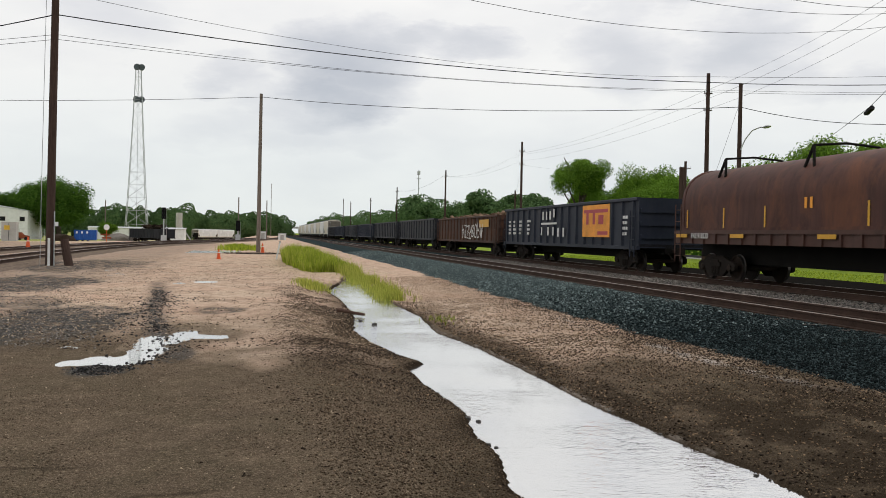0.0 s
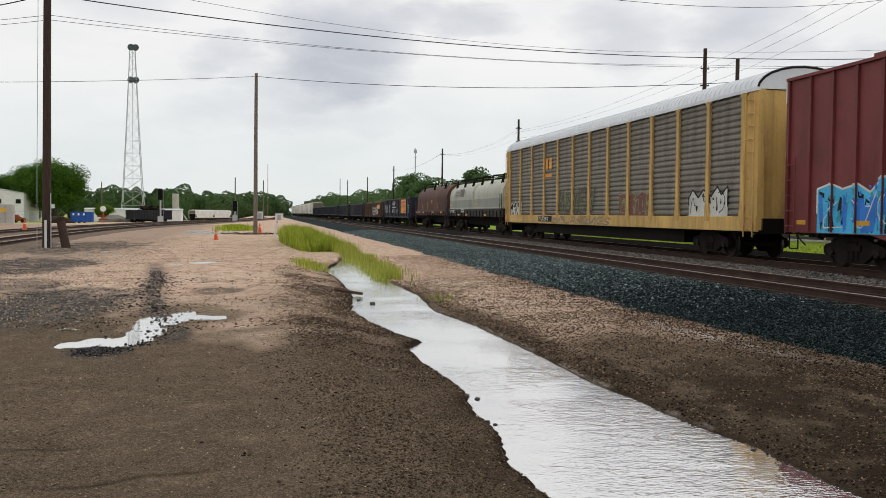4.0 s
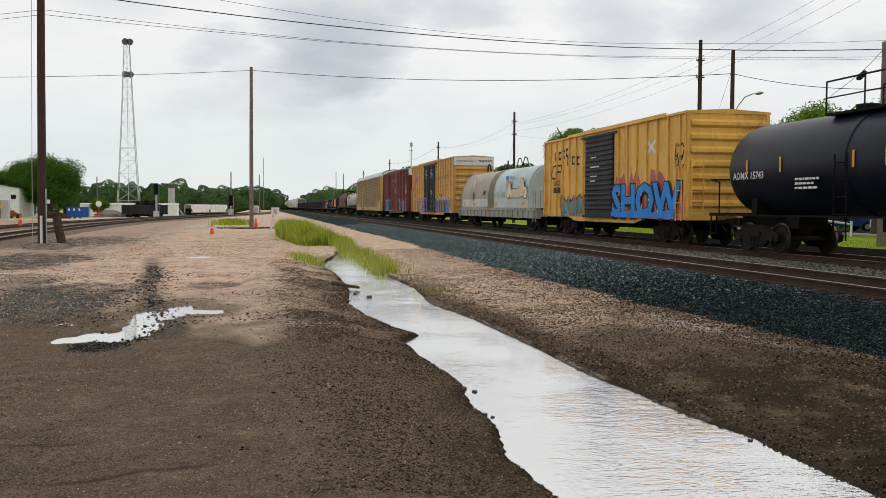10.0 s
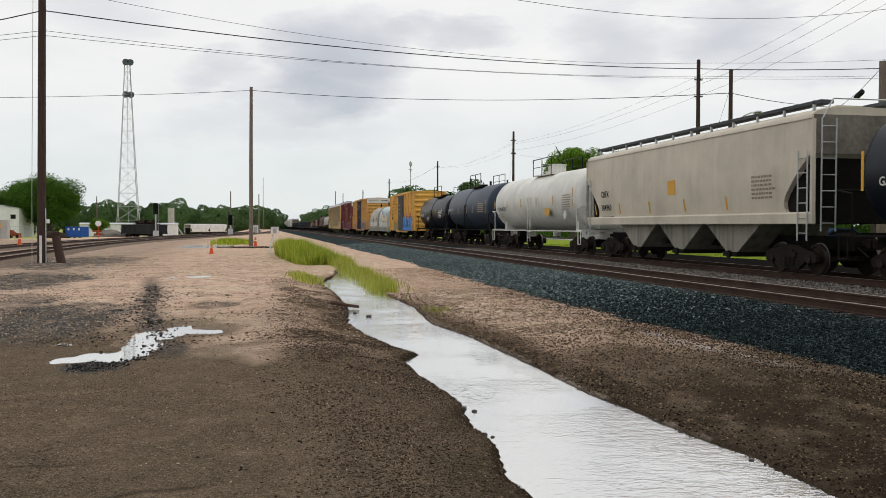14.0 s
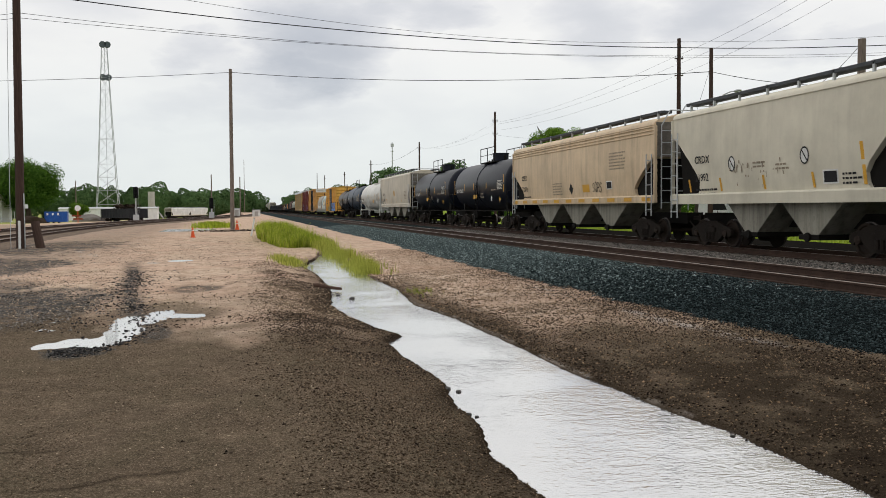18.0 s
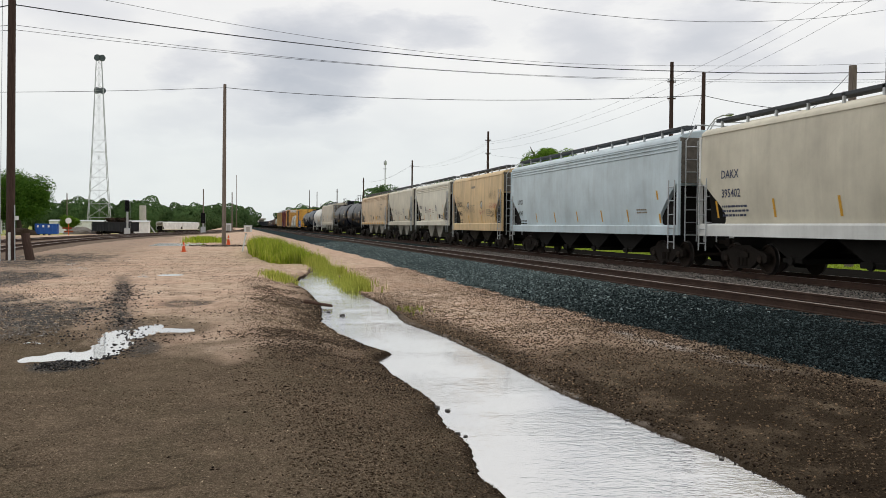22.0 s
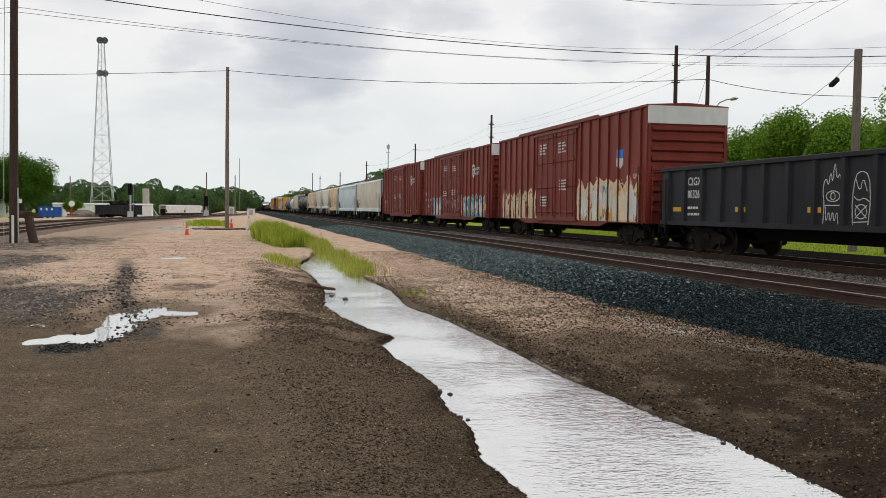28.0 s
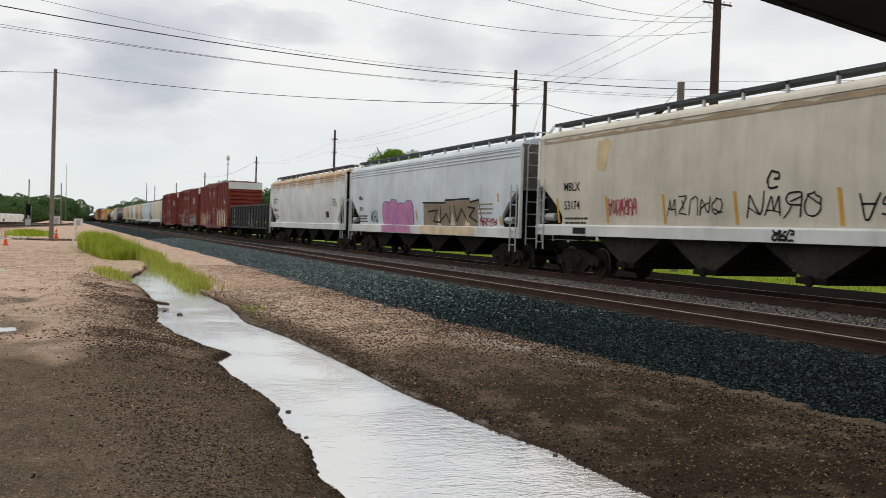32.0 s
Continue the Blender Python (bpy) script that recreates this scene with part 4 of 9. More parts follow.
def verge_left(r, n):
    y = 40 + 20 * r.random(n)
    c = np.interp(y, [40, 44, 50, 60], [2.5, 2.2, 1.9, 1.8])
    x = c + r.normal(0, 1, n) * np.interp(y, [40, 44, 60], [0.45, 0.65, 0.6])
    h = np.interp(y, [40, 44, 54, 60], [0.6, 0.95, 1.0, 0.7]) * (0.15 + 1.45 * fbm(x * 1.6, y * 0.7, 37))
    k = (r.random(n) < sstep(0.34, 0.55, fbm(x * 1.1, y * 0.7, 17)) + 0.15) & (x > np.interp(y, [40, 44, 48, 60], [1.6, 1.3, 0.9, 0.9]) + 0.3 * (fbm(x * 2, y, 47) - 0.4))
    return x[k], y[k], h[k]


def verge_right(r, n):
    y = 23.5 + 22 * r.random(n)
    x = np.interp(y, [21, 25, 30, 36, 42, 46], [3.6, 3.5, 3.65, 3.6, 3.5, 3.2]) + r.normal(0, 0.22, n)
    k = r.random(n) < sstep(0.32, 0.6, fbm(x * 1.5, y * 0.9, 27))
    return x[k], y[k], np.interp(y, [20, 25, 40], [0.2, 0.5, 0.75])[k]


blades("tall_grass", 15000, verge_left, 0.85, 0.012, MAT_GRASS_DRY, 20, "tall yellow stalks among the weeds by the ditch")
blades("tall_grass", 22000, verge_left, 0.88, 0.012, MAT_GRASS, 21, "tall yellow-green weeds growing at the end of the ditch")
blades("tall_grass", 20000, verge_right, 0.55, 0.009, MAT_GRASS_DRY, 22, "yellowing reeds along the ditch bank")


def small_tuft(cx, cy, sx, sy, h0):
    return lambda r, n: (cx + r.normal(0, sx, n), cy + r.normal(0, sy, n), np.full(n, h0))


blades("weed_tuft", 700, small_tuft(1.45, 29.5, 0.25, 1.0, 0.35), 0.6, 0.012, MAT_GRASS_DRY, 23, "small clump of weeds beside the ditch")
blades("weed_tuft", 90, small_tuft(3.72, 19.0, 0.16, 0.4, 0.15), 0.6, 0.01, MAT_GRASS, 24, "small clump of weeds on the gravel bank")
blades("weed_tuft", 1400, small_tuft(-2.6, 87.0, 0.75, 3.0, 0.9), 0.6, 0.03, MAT_GRASS, 25, "clump of weeds beside a puddle")
blades("lawn_edge", 12000, lambda r, n: (24.6 + 6 * r.random(n), 22 + 60 * r.random(n), np.full(n, 0.2)), 0.5, 0.02, MAT_GRASS, 26, "mown green grass verge beyond the tracks")

# ---- poles and wires ----
def pole_shape(h, r0, r1, lean=(0, 0)):
    s, rings = Shape(), []
    for i in range(9):
        t = i / 8
        r = r0 + (r1 - r0) * t
        rings.append([(lean[0] * t + r * math.cos(a) * (1 + 0.03 * math.sin(3 * a + i)), lean[1] * t + r * math.sin(a), -0.4 + (h + 0.4) * t) for a in np.linspace(0, 2 * math.pi, 12, endpoint=False)])
    return s.loft(rings)


def utility_pole(x, y, h, mat, label, arms=(), r0=0.17, r1=0.11, lean=(0, 0), insul=True, name="utility_pole"):
    """arms: heights and half lengths of crossarms along x, with insulators."""
    root = thing(name, label, "utility pole", pose(x, y, 0), "poles")
    part("pole", pole_shape(h, r0, r1, lean), mat, root, smooth=True)
    for z, half in arms:
        part("crossarm", Shape().box(-half, half, -0.04, 0.04, z - 0.035, z + 0.035, 0.008), mat, root)
        part("brace", Shape().tube([(-half * 0.6, 0.08, z - 0.05), (0, 0.1, z - 0.4), (half * 0.6, 0.08, z - 0.05)], 0.012), MAT_GALV, root)
        for u in (-0.9, -0.45, 0.45, 0.9):
            part("insulator", Shape().cyl((half * u, 0, z + 0.06), (half * u, 0, z + 0.12), 0.02).cyl((half * u, 0, z + 0.09), (half * u, 0, z + 0.16), 0.035, 0.02), MAT_GALV, root)
    return root


ARM = ((11.0, 0.55), (9.9, 0.45))
for (x, y, h, arms) in ((27, 52.6, 12.15, ((10.9, 0.28), (9.85, 0.28))), (27, 94.8, 12.0, ((11.0, 0.32), (9.6, 0.28))), (27, 137.5, 11.8, ((10.9, 0.32),)), (27, 191, 11.8, ((10.9, 0.32),)), (27, 241, 11.4, ((10.6, 0.32),)), (27, 300, 12.6, ((11.6, 0.32),)), (27, 330, 14.4, ())):
    utility_pole(x, y, h, MAT_POLE, "dark wooden utility pole with crossarms beyond the tracks", arms)
utility_pole(28.0, 50.4, 11.2, MAT_POLE, "dark wooden pole carrying a street lamp", ())
utility_pole(27, 35.4, 9.0, MAT_POLE_GREY, "short grey wooden pole in the verge", (), 0.2, 0.17)
utility_pole(27, 33.0, 14.5, MAT_POLE, "tall dark wooden pole with several crossarms", ((13.6, 0.7), (12.9, 0.9), (12.2, 0.8)), 0.24, 0.17)
utility_pole(36, 74, 8.6, MAT_POLE, "wooden pole among the trees", ((8.0, 0.5),))
utility_pole(33.0, 68.5, 7.6, MAT_POLE, "blackened wooden pole stub before the trees", (), 0.2, 0.19)
utility_pole(35, 126, 8.4, MAT_POLE, "small wooden pole among the trees", ((7.8, 0.5),))
left_pole = utility_pole(-9.4, 42.3, 14.5, MAT_POLE, "tall dark creosoted wooden pole with a white marker board", (), 0.19, 0.15, (0.13, 0.1))
part("marker_board", Shape().box(-0.03, 0.07, -0.23, -0.205, -0.1, 1.22, 0.004), MAT_WHITE, left_pole, "narrow white board")
part("tag_plate", Shape().box(0.2, 0.38, -0.14, -0.12, 1.75, 1.93), MAT_WHITE, left_pole, "small white plate")
part("conduit", Shape().cyl((0.22, -0.13, 0), (0.22, -0.13, 2.4), 0.025), MAT_GALV, left_pole)
part("guy_wire", Shape().tube([(-0.22, 0, 14), (-0.28, -0.1, 8), (-0.33, -0.15, 3.2), (-0.34, -0.2, 0.0)], 0.014), MAT_GALV, left_pole)
thing("broken_post", "short leaning weathered timber post stump", "post", pose(-8.58, 42.3, 0, -8, -12, 0), shape=pole_shape(1.2, 0.2, 0.18), mat=MAT_POLE, smooth=True)
utility_pole(-0.7, 73, 12.6, MAT_POLE_GREY, "slim grey wooden pole standing alone in the yard", (), 0.17, 0.12, (0.05, 0), name="utility_pole")


def hose(path, r, n=5):
    """A round bar bent along a path, in one skin."""
    path, rings = [Vector(p) for p in path], []
    for i, p in enumerate(path):
        d = (path[min(len(path) - 1, i + 1)] - path[max(0, i - 1)]).normalized()
        side = d.cross(Vector((0, 0, 1)))
        side = (side if side.length > 0.05 else Vector((1, 0, 0))).normalized()
        up = side.cross(d)
        rings.append([p + (side * math.cos(2 * math.pi * k / n) + up * math.sin(2 * math.pi * k / n)) * r for k in range(n)])
    return Shape().loft(rings)


def wire(pts_, sag, r, name="overhead_wire", label="black overhead wire sagging between poles", n=18):
    path = []
    for p, q in zip(pts_, pts_[1:]):
        p, q = Vector(p), Vector(q)
        for i in range(n + (q == Vector(pts_[-1]))):
            t = i / n
            c = p.lerp(q, t)
            c.z -= sag * 4 * t * (1 - t)
            path.append(c)
    return thing(name, label, "wire", group="overhead wires", shape=hose(path, r), mat=MAT_WIRE)


def cable(a, b, sag, r=0.012, **kw):
    return wire([a, b], sag, r, **kw)


LP, RP, BP = (-9.25, 42.3), (27.0, 52.55), (27.0, 33.0)
cable((-9.25, 42.3, 11.03), (27, 52.5, 11.57), 0.55, 0.024, label="thick black cable slung across the yard between poles")
cable((-9.25, 42.3, 11.03), (-30, 36, 5.6), 0.6, 0.024, label="thick black cable running off to the side")
cable((27, 52.5, 11.57), (60, 18, 12.0), 1.6, 0.024, label="thick black cable running on beyond the poles")
for za, zb, s_ in ((10.16, 11.11, 0.57), (9.95, 10.98, 0.43)):
    cable((-9.22, 42.3, za), (27, 52.5, zb), s_, 0.010)
    cable((-9.22, 42.3, za), (-30, 36, za - 3.3), 0.4, 0.010)
    cable((27, 52.5, zb), (60, 20, zb - 0.3), 1.2, 0.009)
cable((-7.3, 40.2, 11.29), (27, 52.5, 11.93), 0.88, 0.009)
cable((-7.3, 40.2, 11.29), (-24, 34, 14.0), 0.4, 0.009)
cable((27, 52.5, 11.93), (60, 20, 12.6), 1.4, 0.009)
cable((-0.75, 73, 12.35), (28, 50.4, 9.79), 0.59, 0.020, label="dark cable from the lone yard pole to the far poles")
cable((-0.75, 73, 12.33), (-40, 74, 10.95), 0.41, 0.018)
cable((28, 50.4, 9.79), (33, 44, 8.2), 0.25, 0.018)
cable((33, 44, 8.2), (58, 30, 7.6), 0.5, 0.014)
# three conductors that cross overhead to the tall pole
for x1, y1, z1, x0_, y0_, z0_, s_ in ((27, 33.3, 11.0, -6, 27, 11.6, 2.0), (27, 33.2, 11.45, -4, 22, 11.6, 1.8), (27, 33.0, 11.6, 0, 20, 11.3, 1.6)):
    cable((x1, y1, z1), (x0_, y0_, z0_), s_, 0.009)
# conductors along the row of poles
for dx, za, zb in ((-0.3, 11.0, 10.75), (-0.2, 10.5, 10.6), (-0.15, 9.85, 9.95)):
    cable((27 + dx * 1.3, 33, za + 1.9), (27 + dx, 52.6, za), 0.35, 0.007)
    cable((27 + dx, 52.6, za), (27 + dx, 94.8, zb), 0.55, 0.006)
    cable((27 + dx, 94.8, zb), (27 + dx, 137.5, 10.9), 0.8, 0.005)
    cable((27 + dx, 137.5, 11.0), (27 + dx, 191, 11.0), 0.9, 0.005)
cable((27, 94.8, 9.7), (35, 126, 7.8), 0.4, 0.006)
cable((27, 94.8, 9.5), (36, 74, 8.0), 0.5, 0.006)
cable((28, 50.4, 10.2), (27.2, 52.4, 5.0), 0.05, 0.009)
drop = cable((27, 35.5, 8.75), (27.05, 37.1, 7.92), 0.02, 0.012)
cable((27.05, 37.1, 7.92), (28.3, 43.8, 6.5), 0.05, 0.012)
splice = thing("splice_box", "black splice box hanging on an overhead cable", "splice box", Matrix.Translation((27.05, 37.1, 7.78)) @ pose(0, 0, 0, -24, 0, -4) @ Matrix.Scale(0.66, 4))
part("case", Shape().prism([(-0.15, -0.14), (0.15, -0.14), (0.17, 0.05), (0.08, 0.14), (-0.08, 0.14), (-0.17, 0.05)], "y", -0.42, 0.42), MAT_BLACK, splice)
part("clamp", Shape().cyl((0, -0.5, 0.12), (0, 0.5, 0.12), 0.03), MAT_GALV, splice)
lamp = thing("street_lamp", "grey cobra-head street lamp on a curved arm", "street lamp", pose(28.0, 50.4, 0))
part("arm", Shape().tube([(0, -0.15, 7.2), (0.1, -0.5, 7.8), (0.15, -1.2, 8.25), (0.2, -2.0, 8.35), (0.2, -2.4, 8.3)], 0.035), MAT_GALV, lamp)
part("lamp_head", hd_ := Shape().loft([[(0.2 + 0.14 * k * math.cos(a), -2.3 - u, 8.3 + 0.09 * k * math.sin(a)) for a in np.linspace(0, 6.28, 10, endpoint=False)] for u, k in ((0, 0.4), (0.15, 0.9), (0.45, 1.1), (0.7, 0.7), (0.78, 0.2))]), MAT_GALV, lamp, smooth=True)

# ---- lattice tower ----
tower = thing("lattice_tower", "tall grey lattice radio tower with two drum dishes", "tower", pose(-41.8, 307, -1.5, 0, 0, 12))
TH, WB, WT = 56.5, 3.7, 0.75
hw = lambda z: WB + (WT - WB) * min(1, z / TH) ** 0.8
corners = [(-1, -1), (1, -1), (1, 1), (-1, 1)]
for cx, cy in corners:
    part("leg", hose([(cx * hw(z), cy * hw(z), z) for z in np.linspace(0, TH, 9)], 0.10), MAT_GALV, tower)
levels = np.linspace(0, 1, 15) ** 0.92 * TH
for za, zb in zip(levels, levels[1:]):
    for (ax, ay), (bx_, by_) in zip(corners, corners[1:] + corners[:1]):
        part("brace", Shape().cyl((ax * hw(za), ay * hw(za), za), (bx_ * hw(zb), by_ * hw(zb), zb), 0.05, n=4), MAT_GALV, tower)
        part("brace", Shape().cyl((bx_ * hw(za), by_ * hw(za), za), (ax * hw(zb), ay * hw(zb), zb), 0.05, n=4), MAT_GALV, tower)
        part("girt", Shape().cyl((ax * hw(zb), ay * hw(zb), zb), (bx_ * hw(zb), by_ * hw(zb), zb), 0.05, n=4), MAT_GALV, tower)
part("feed_line", Shape().cyl((0, 0, 0), (0, 0, TH), 0.07, n=6), MAT_GALV, tower)
MAT_DISH = plain("dish_grey", (0.07, 0.09, 0.10), 0.5)
for z, dx in ((55.8, 0.9), (45.4, 1.0)):
    for sx in (-0.6, 1.0):
        part("dish", Shape().cyl((sx * dx, -1.2, z), (sx * dx, -0.2, z), 1.0, 1.0, n=18).cyl((sx * dx, -0.2, z), (sx * dx, 0.4, z), 0.85, 0.25, n=18), MAT_DISH, tower, "round drum dish", smooth=True)

# ---- trees ----
def crown_mesh(name, seed, blobs, leaves, leaf, mat, spread=(3.6, 3.6, 2.6), base=5.4):
    r = np.random.default_rng(seed)
    c = r.normal(0, 1, (blobs, 3))
    c /= np.linalg.norm(c, axis=1)[:, None]
    c = c * (0.35 + 0.37 * r.random((blobs, 1))) * np.array(spread)
    c[0] = 0
    c[:, 2] = np.where(c[:, 2] < -0.45 * spread[2], -0.45 * spread[2], c[:, 2])
    c = c + [0, 0, base]
    rad = r.uniform(0.22, 0.46, blobs) * min(spread)
    rad[0] = 0.62 * min(spread)
    k = r.integers(0, blobs, leaves)
    d = r.normal(0, 1, (leaves, 3))
    d /= np.linalg.norm(d, axis=1)[:, None]
    p = c[k] + d * (rad[k] * r.uniform(0.5, 1.12, leaves))[:, None]
    nrm = d + r.normal(0, 0.55, (leaves, 3))
    nrm /= np.linalg.norm(nrm, axis=1)[:, None]
    u = np.cross(nrm, r.normal(0, 1, (leaves, 3)))
    u /= np.linalg.norm(u, axis=1)[:, None]
    w = np.cross(nrm, u)
    s = leaf * r.uniform(0.6, 1.35, leaves)[:, None]
    v = np.stack([p - u * s, p - w * s * 0.6 + nrm * s * 0.15, p + u * s, p + w * s * 0.6 + nrm * s * 0.15], 1)
    f = np.arange(leaves * 4).reshape(-1, 4)
    return raw_mesh(name, v.reshape(-1, 3), f, mat)


CROWNS = [crown_mesh("crown", 200 + i, 26 + 4 * i, 42000, 0.10, MAT_LEAF, sp, 5.4) for i, sp in enumerate(((4.0, 4.0, 3.6), (4.5, 4.3, 3.3), (3.9, 3.9, 3.8)))]
CROWNS_DARK = [crown_mesh("crown", 400 + i, 34, 46000, 0.10, MAT_LEAF_DARK, sp, 4.9) for i, sp in enumerate(((4.4, 4.2, 3.9), (4.0, 4.4, 4.1)))]
DOME = crown_mesh("crown", 503, 26, 34000, 0.105, MAT_LEAF, (4.3, 4.1, 3.2), 10.0)
CROWNS_LO = [crown_mesh("crown", 300 + i, 22, 7500, 0.26, MAT_LEAF_HAZED, sp, 5.4) for i, sp in enumerate(((4.4, 4.4, 3.4), (4.8, 4.5, 3.3)))]


def trunk_mesh(seed):
    r = random.Random(seed)
    s = Shape()
    bend = [(0.12 * r.uniform(-1, 1) * i, 0.12 * r.uniform(-1, 1) * i) for i in range(5)]
    s.loft([[(bend[i][0] + (0.32 - 0.05 * i) * math.cos(a), bend[i][1] + (0.32 - 0.05 * i) * math.sin(a), -0.3 + 1.1 * i) for a in np.linspace(0, 2 * math.pi, 8, endpoint=False)] for i in range(5)])
    for k in range(7):
        a = k * 0.9 + r.random()
        z = 2.2 + 0.35 * k
        e = (2.4 * math.cos(a), 2.4 * math.sin(a), z + r.uniform(1.4, 2.6))
        s.cyl((0.1 * math.cos(a), 0.1 * math.sin(a), z), e, 0.13, 0.04, n=6)
    return s.mesh("trunk", MAT_BARK, True)


TRUNKS = [trunk_mesh(i) for i in range(3)]


def tree(x, y, tall, wide, k, label="leafy green tree with a rounded uneven crown", low=False, z=0.0, group="trees beyond the tracks"):
    root = new("tree")
    root.matrix_world = pose(x, y, z, 0, 0, (k * 77) % 360) @ Matrix.Diagonal((wide / 9.0, wide / 9.0, tall / 9.2, 1))
    tagged(root, label, "tree", group)
    part("trunk", TRUNKS[k % 3], None, root)
    cs = CROWNS_LO if low else CROWNS_DARK if "dark" in label else CROWNS
    part("crown", cs[k % len(cs)], None, root)
    return root


for i, (x, y_, t_, w_) in enumerate(((46, 126, 11.5, 9), (47, 111, 11.2, 9), (52, 113, 11.9, 10), (44, 100, 9.5, 8.5), (42, 88, 8.4, 8.5), (43, 80, 8.6, 9), (41, 72, 9.4, 9),
                                  (40, 64, 9.2, 9), (39, 57, 9.4, 9), (38, 50.5, 9.2, 8.5), (37.5, 43, 9.0, 9), (38, 35, 9.4, 9), (39, 27, 9.6, 10), (50, 66, 10.5, 11), (50, 48, 11, 12), (52, 30, 11, 12), (40, 18, 10, 11), (46, 6, 11, 12))):
    tree(x, y_, t_, w_, i + 1)
lone = new("tree")
lone.matrix_world = pose(41.9, 117.6, 0, 0, 0, 130) @ Matrix.Diagonal((1.12, 1.12, 1.03, 1))
tagged(lone, "round-headed green tree standing above the others", "tree", "trees beyond the tracks")
part("trunk", TRUNKS[0].copy(), None, lone).matrix_local = Matrix.Diagonal((1.0, 1.0, 1.9, 1))
part("crown", DOME, None, lone)
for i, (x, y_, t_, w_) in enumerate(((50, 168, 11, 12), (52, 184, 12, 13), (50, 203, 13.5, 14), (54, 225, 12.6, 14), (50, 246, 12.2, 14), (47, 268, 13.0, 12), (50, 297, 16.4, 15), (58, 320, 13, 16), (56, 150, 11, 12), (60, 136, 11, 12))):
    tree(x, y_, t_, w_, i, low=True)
for i, (x, y_, t_, w_) in enumerate(((-42.6, 199, 15.0, 18.4), (-52, 206, 11.5, 14), (-60, 203, 13, 16), (-68, 198, 14, 14), (-47.5, 203, 14, 13))):
    tree(x, y_, t_, w_, i + 1, "broad dark green tree behind the yard buildings", z=-0.8, group="trees behind the yard")
tree(-32.9, 199, 4.0, 5.6, 2, "round bright green shrub beside the yard", z=-0.7, group="trees behind the yard")


def woods(name, label, rows, seed, leaf, mat, per):
    """rows: x, y, height, half width of each clump."""
    r = np.random.default_rng(seed)
    vs = []
    for x, y_, t_, w_ in rows:
        n = per
        d = r.normal(0, 1, (n, 3))
        d /= np.linalg.norm(d, axis=1)[:, None]
        lump_ = 1 + 0.22 * np.sin(d[:, 0] * 5 + x) * np.sin(d[:, 2] * 6 + y_)
        p = np.stack([x + d[:, 0] * w_ * lump_, y_ + d[:, 1] * w_ * 0.6, t_ * 0.42 + d[:, 2] * t_ * 0.56 * lump_ - 1.2], 1)
        u = np.cross(d + r.normal(0, 0.6, (n, 3)), r.normal(0, 1, (n, 3)))
        u /= np.linalg.norm(u, axis=1)[:, None]
        w = np.cross(d, u)
        s = leaf * r.uniform(0.6, 1.4, n)[:, None]
        vs.append(np.stack([p - u * s, p - w * s * 0.7, p + u * s, p + w * s * 0.7], 1))
    v = np.concatenate(vs).reshape(-1, 3)
    tagged(new(name, raw_mesh(name, v, np.arange(len(v)).reshape(-1, 4), mat)), label, "woods", kind="stuff")


rw = random.Random(5)
woods("far_woods", "distant belt of green trees behind the yard", [(-160 + 4.2 * i + rw.uniform(-2, 2), 475 + rw.uniform(-25, 40), rw.uniform(13, 17) * (1 if i < 30 else 0.82), rw.uniform(6, 9)) for i in range(41)], 31, 0.50, MAT_LEAF_HAZED, 4200)
woods("far_woods", "distant belt of green trees along the line", [(44 + rw.uniform(0, 30), 340 + 26 * i, rw.uniform(13, 19), rw.uniform(9, 13)) for i in range(24)], 32, 0.50, MAT_LEAF_HAZED, 4200)
woods("hedge", "dark undergrowth below the roadside trees", [(47 + rw.uniform(0, 5), 10 + 6.5 * i, rw.uniform(4, 6.5), rw.uniform(3.5, 5)) for i in range(30)], 33, 0.3, MAT_LEAF_DARK, 900)

# ---- beyond the tracks: road, path, parked cars ----
MAT_ASPHALT = plain("asphalt", (0.055, 0.055, 0.055), 0.9, vary=0.3, scale=8)
MAT_CONC = plain("pale_concrete", (0.42, 0.41, 0.38), 0.85, vary=0.2, scale=4)
tagged(new("road", Shape().box(39.0, 45.0, -60, 900, -0.2, 0.075).mesh("road", MAT_ASPHALT)), "grey asphalt street beyond the grass verge", "road", kind="structure")
tagged(new("pavement", Shape().box(37.2, 38.4, -60, 400, -0.2, 0.09).mesh("pavement", MAT_CONC)), "narrow pale concrete footpath in the grass", "path", kind="structure")


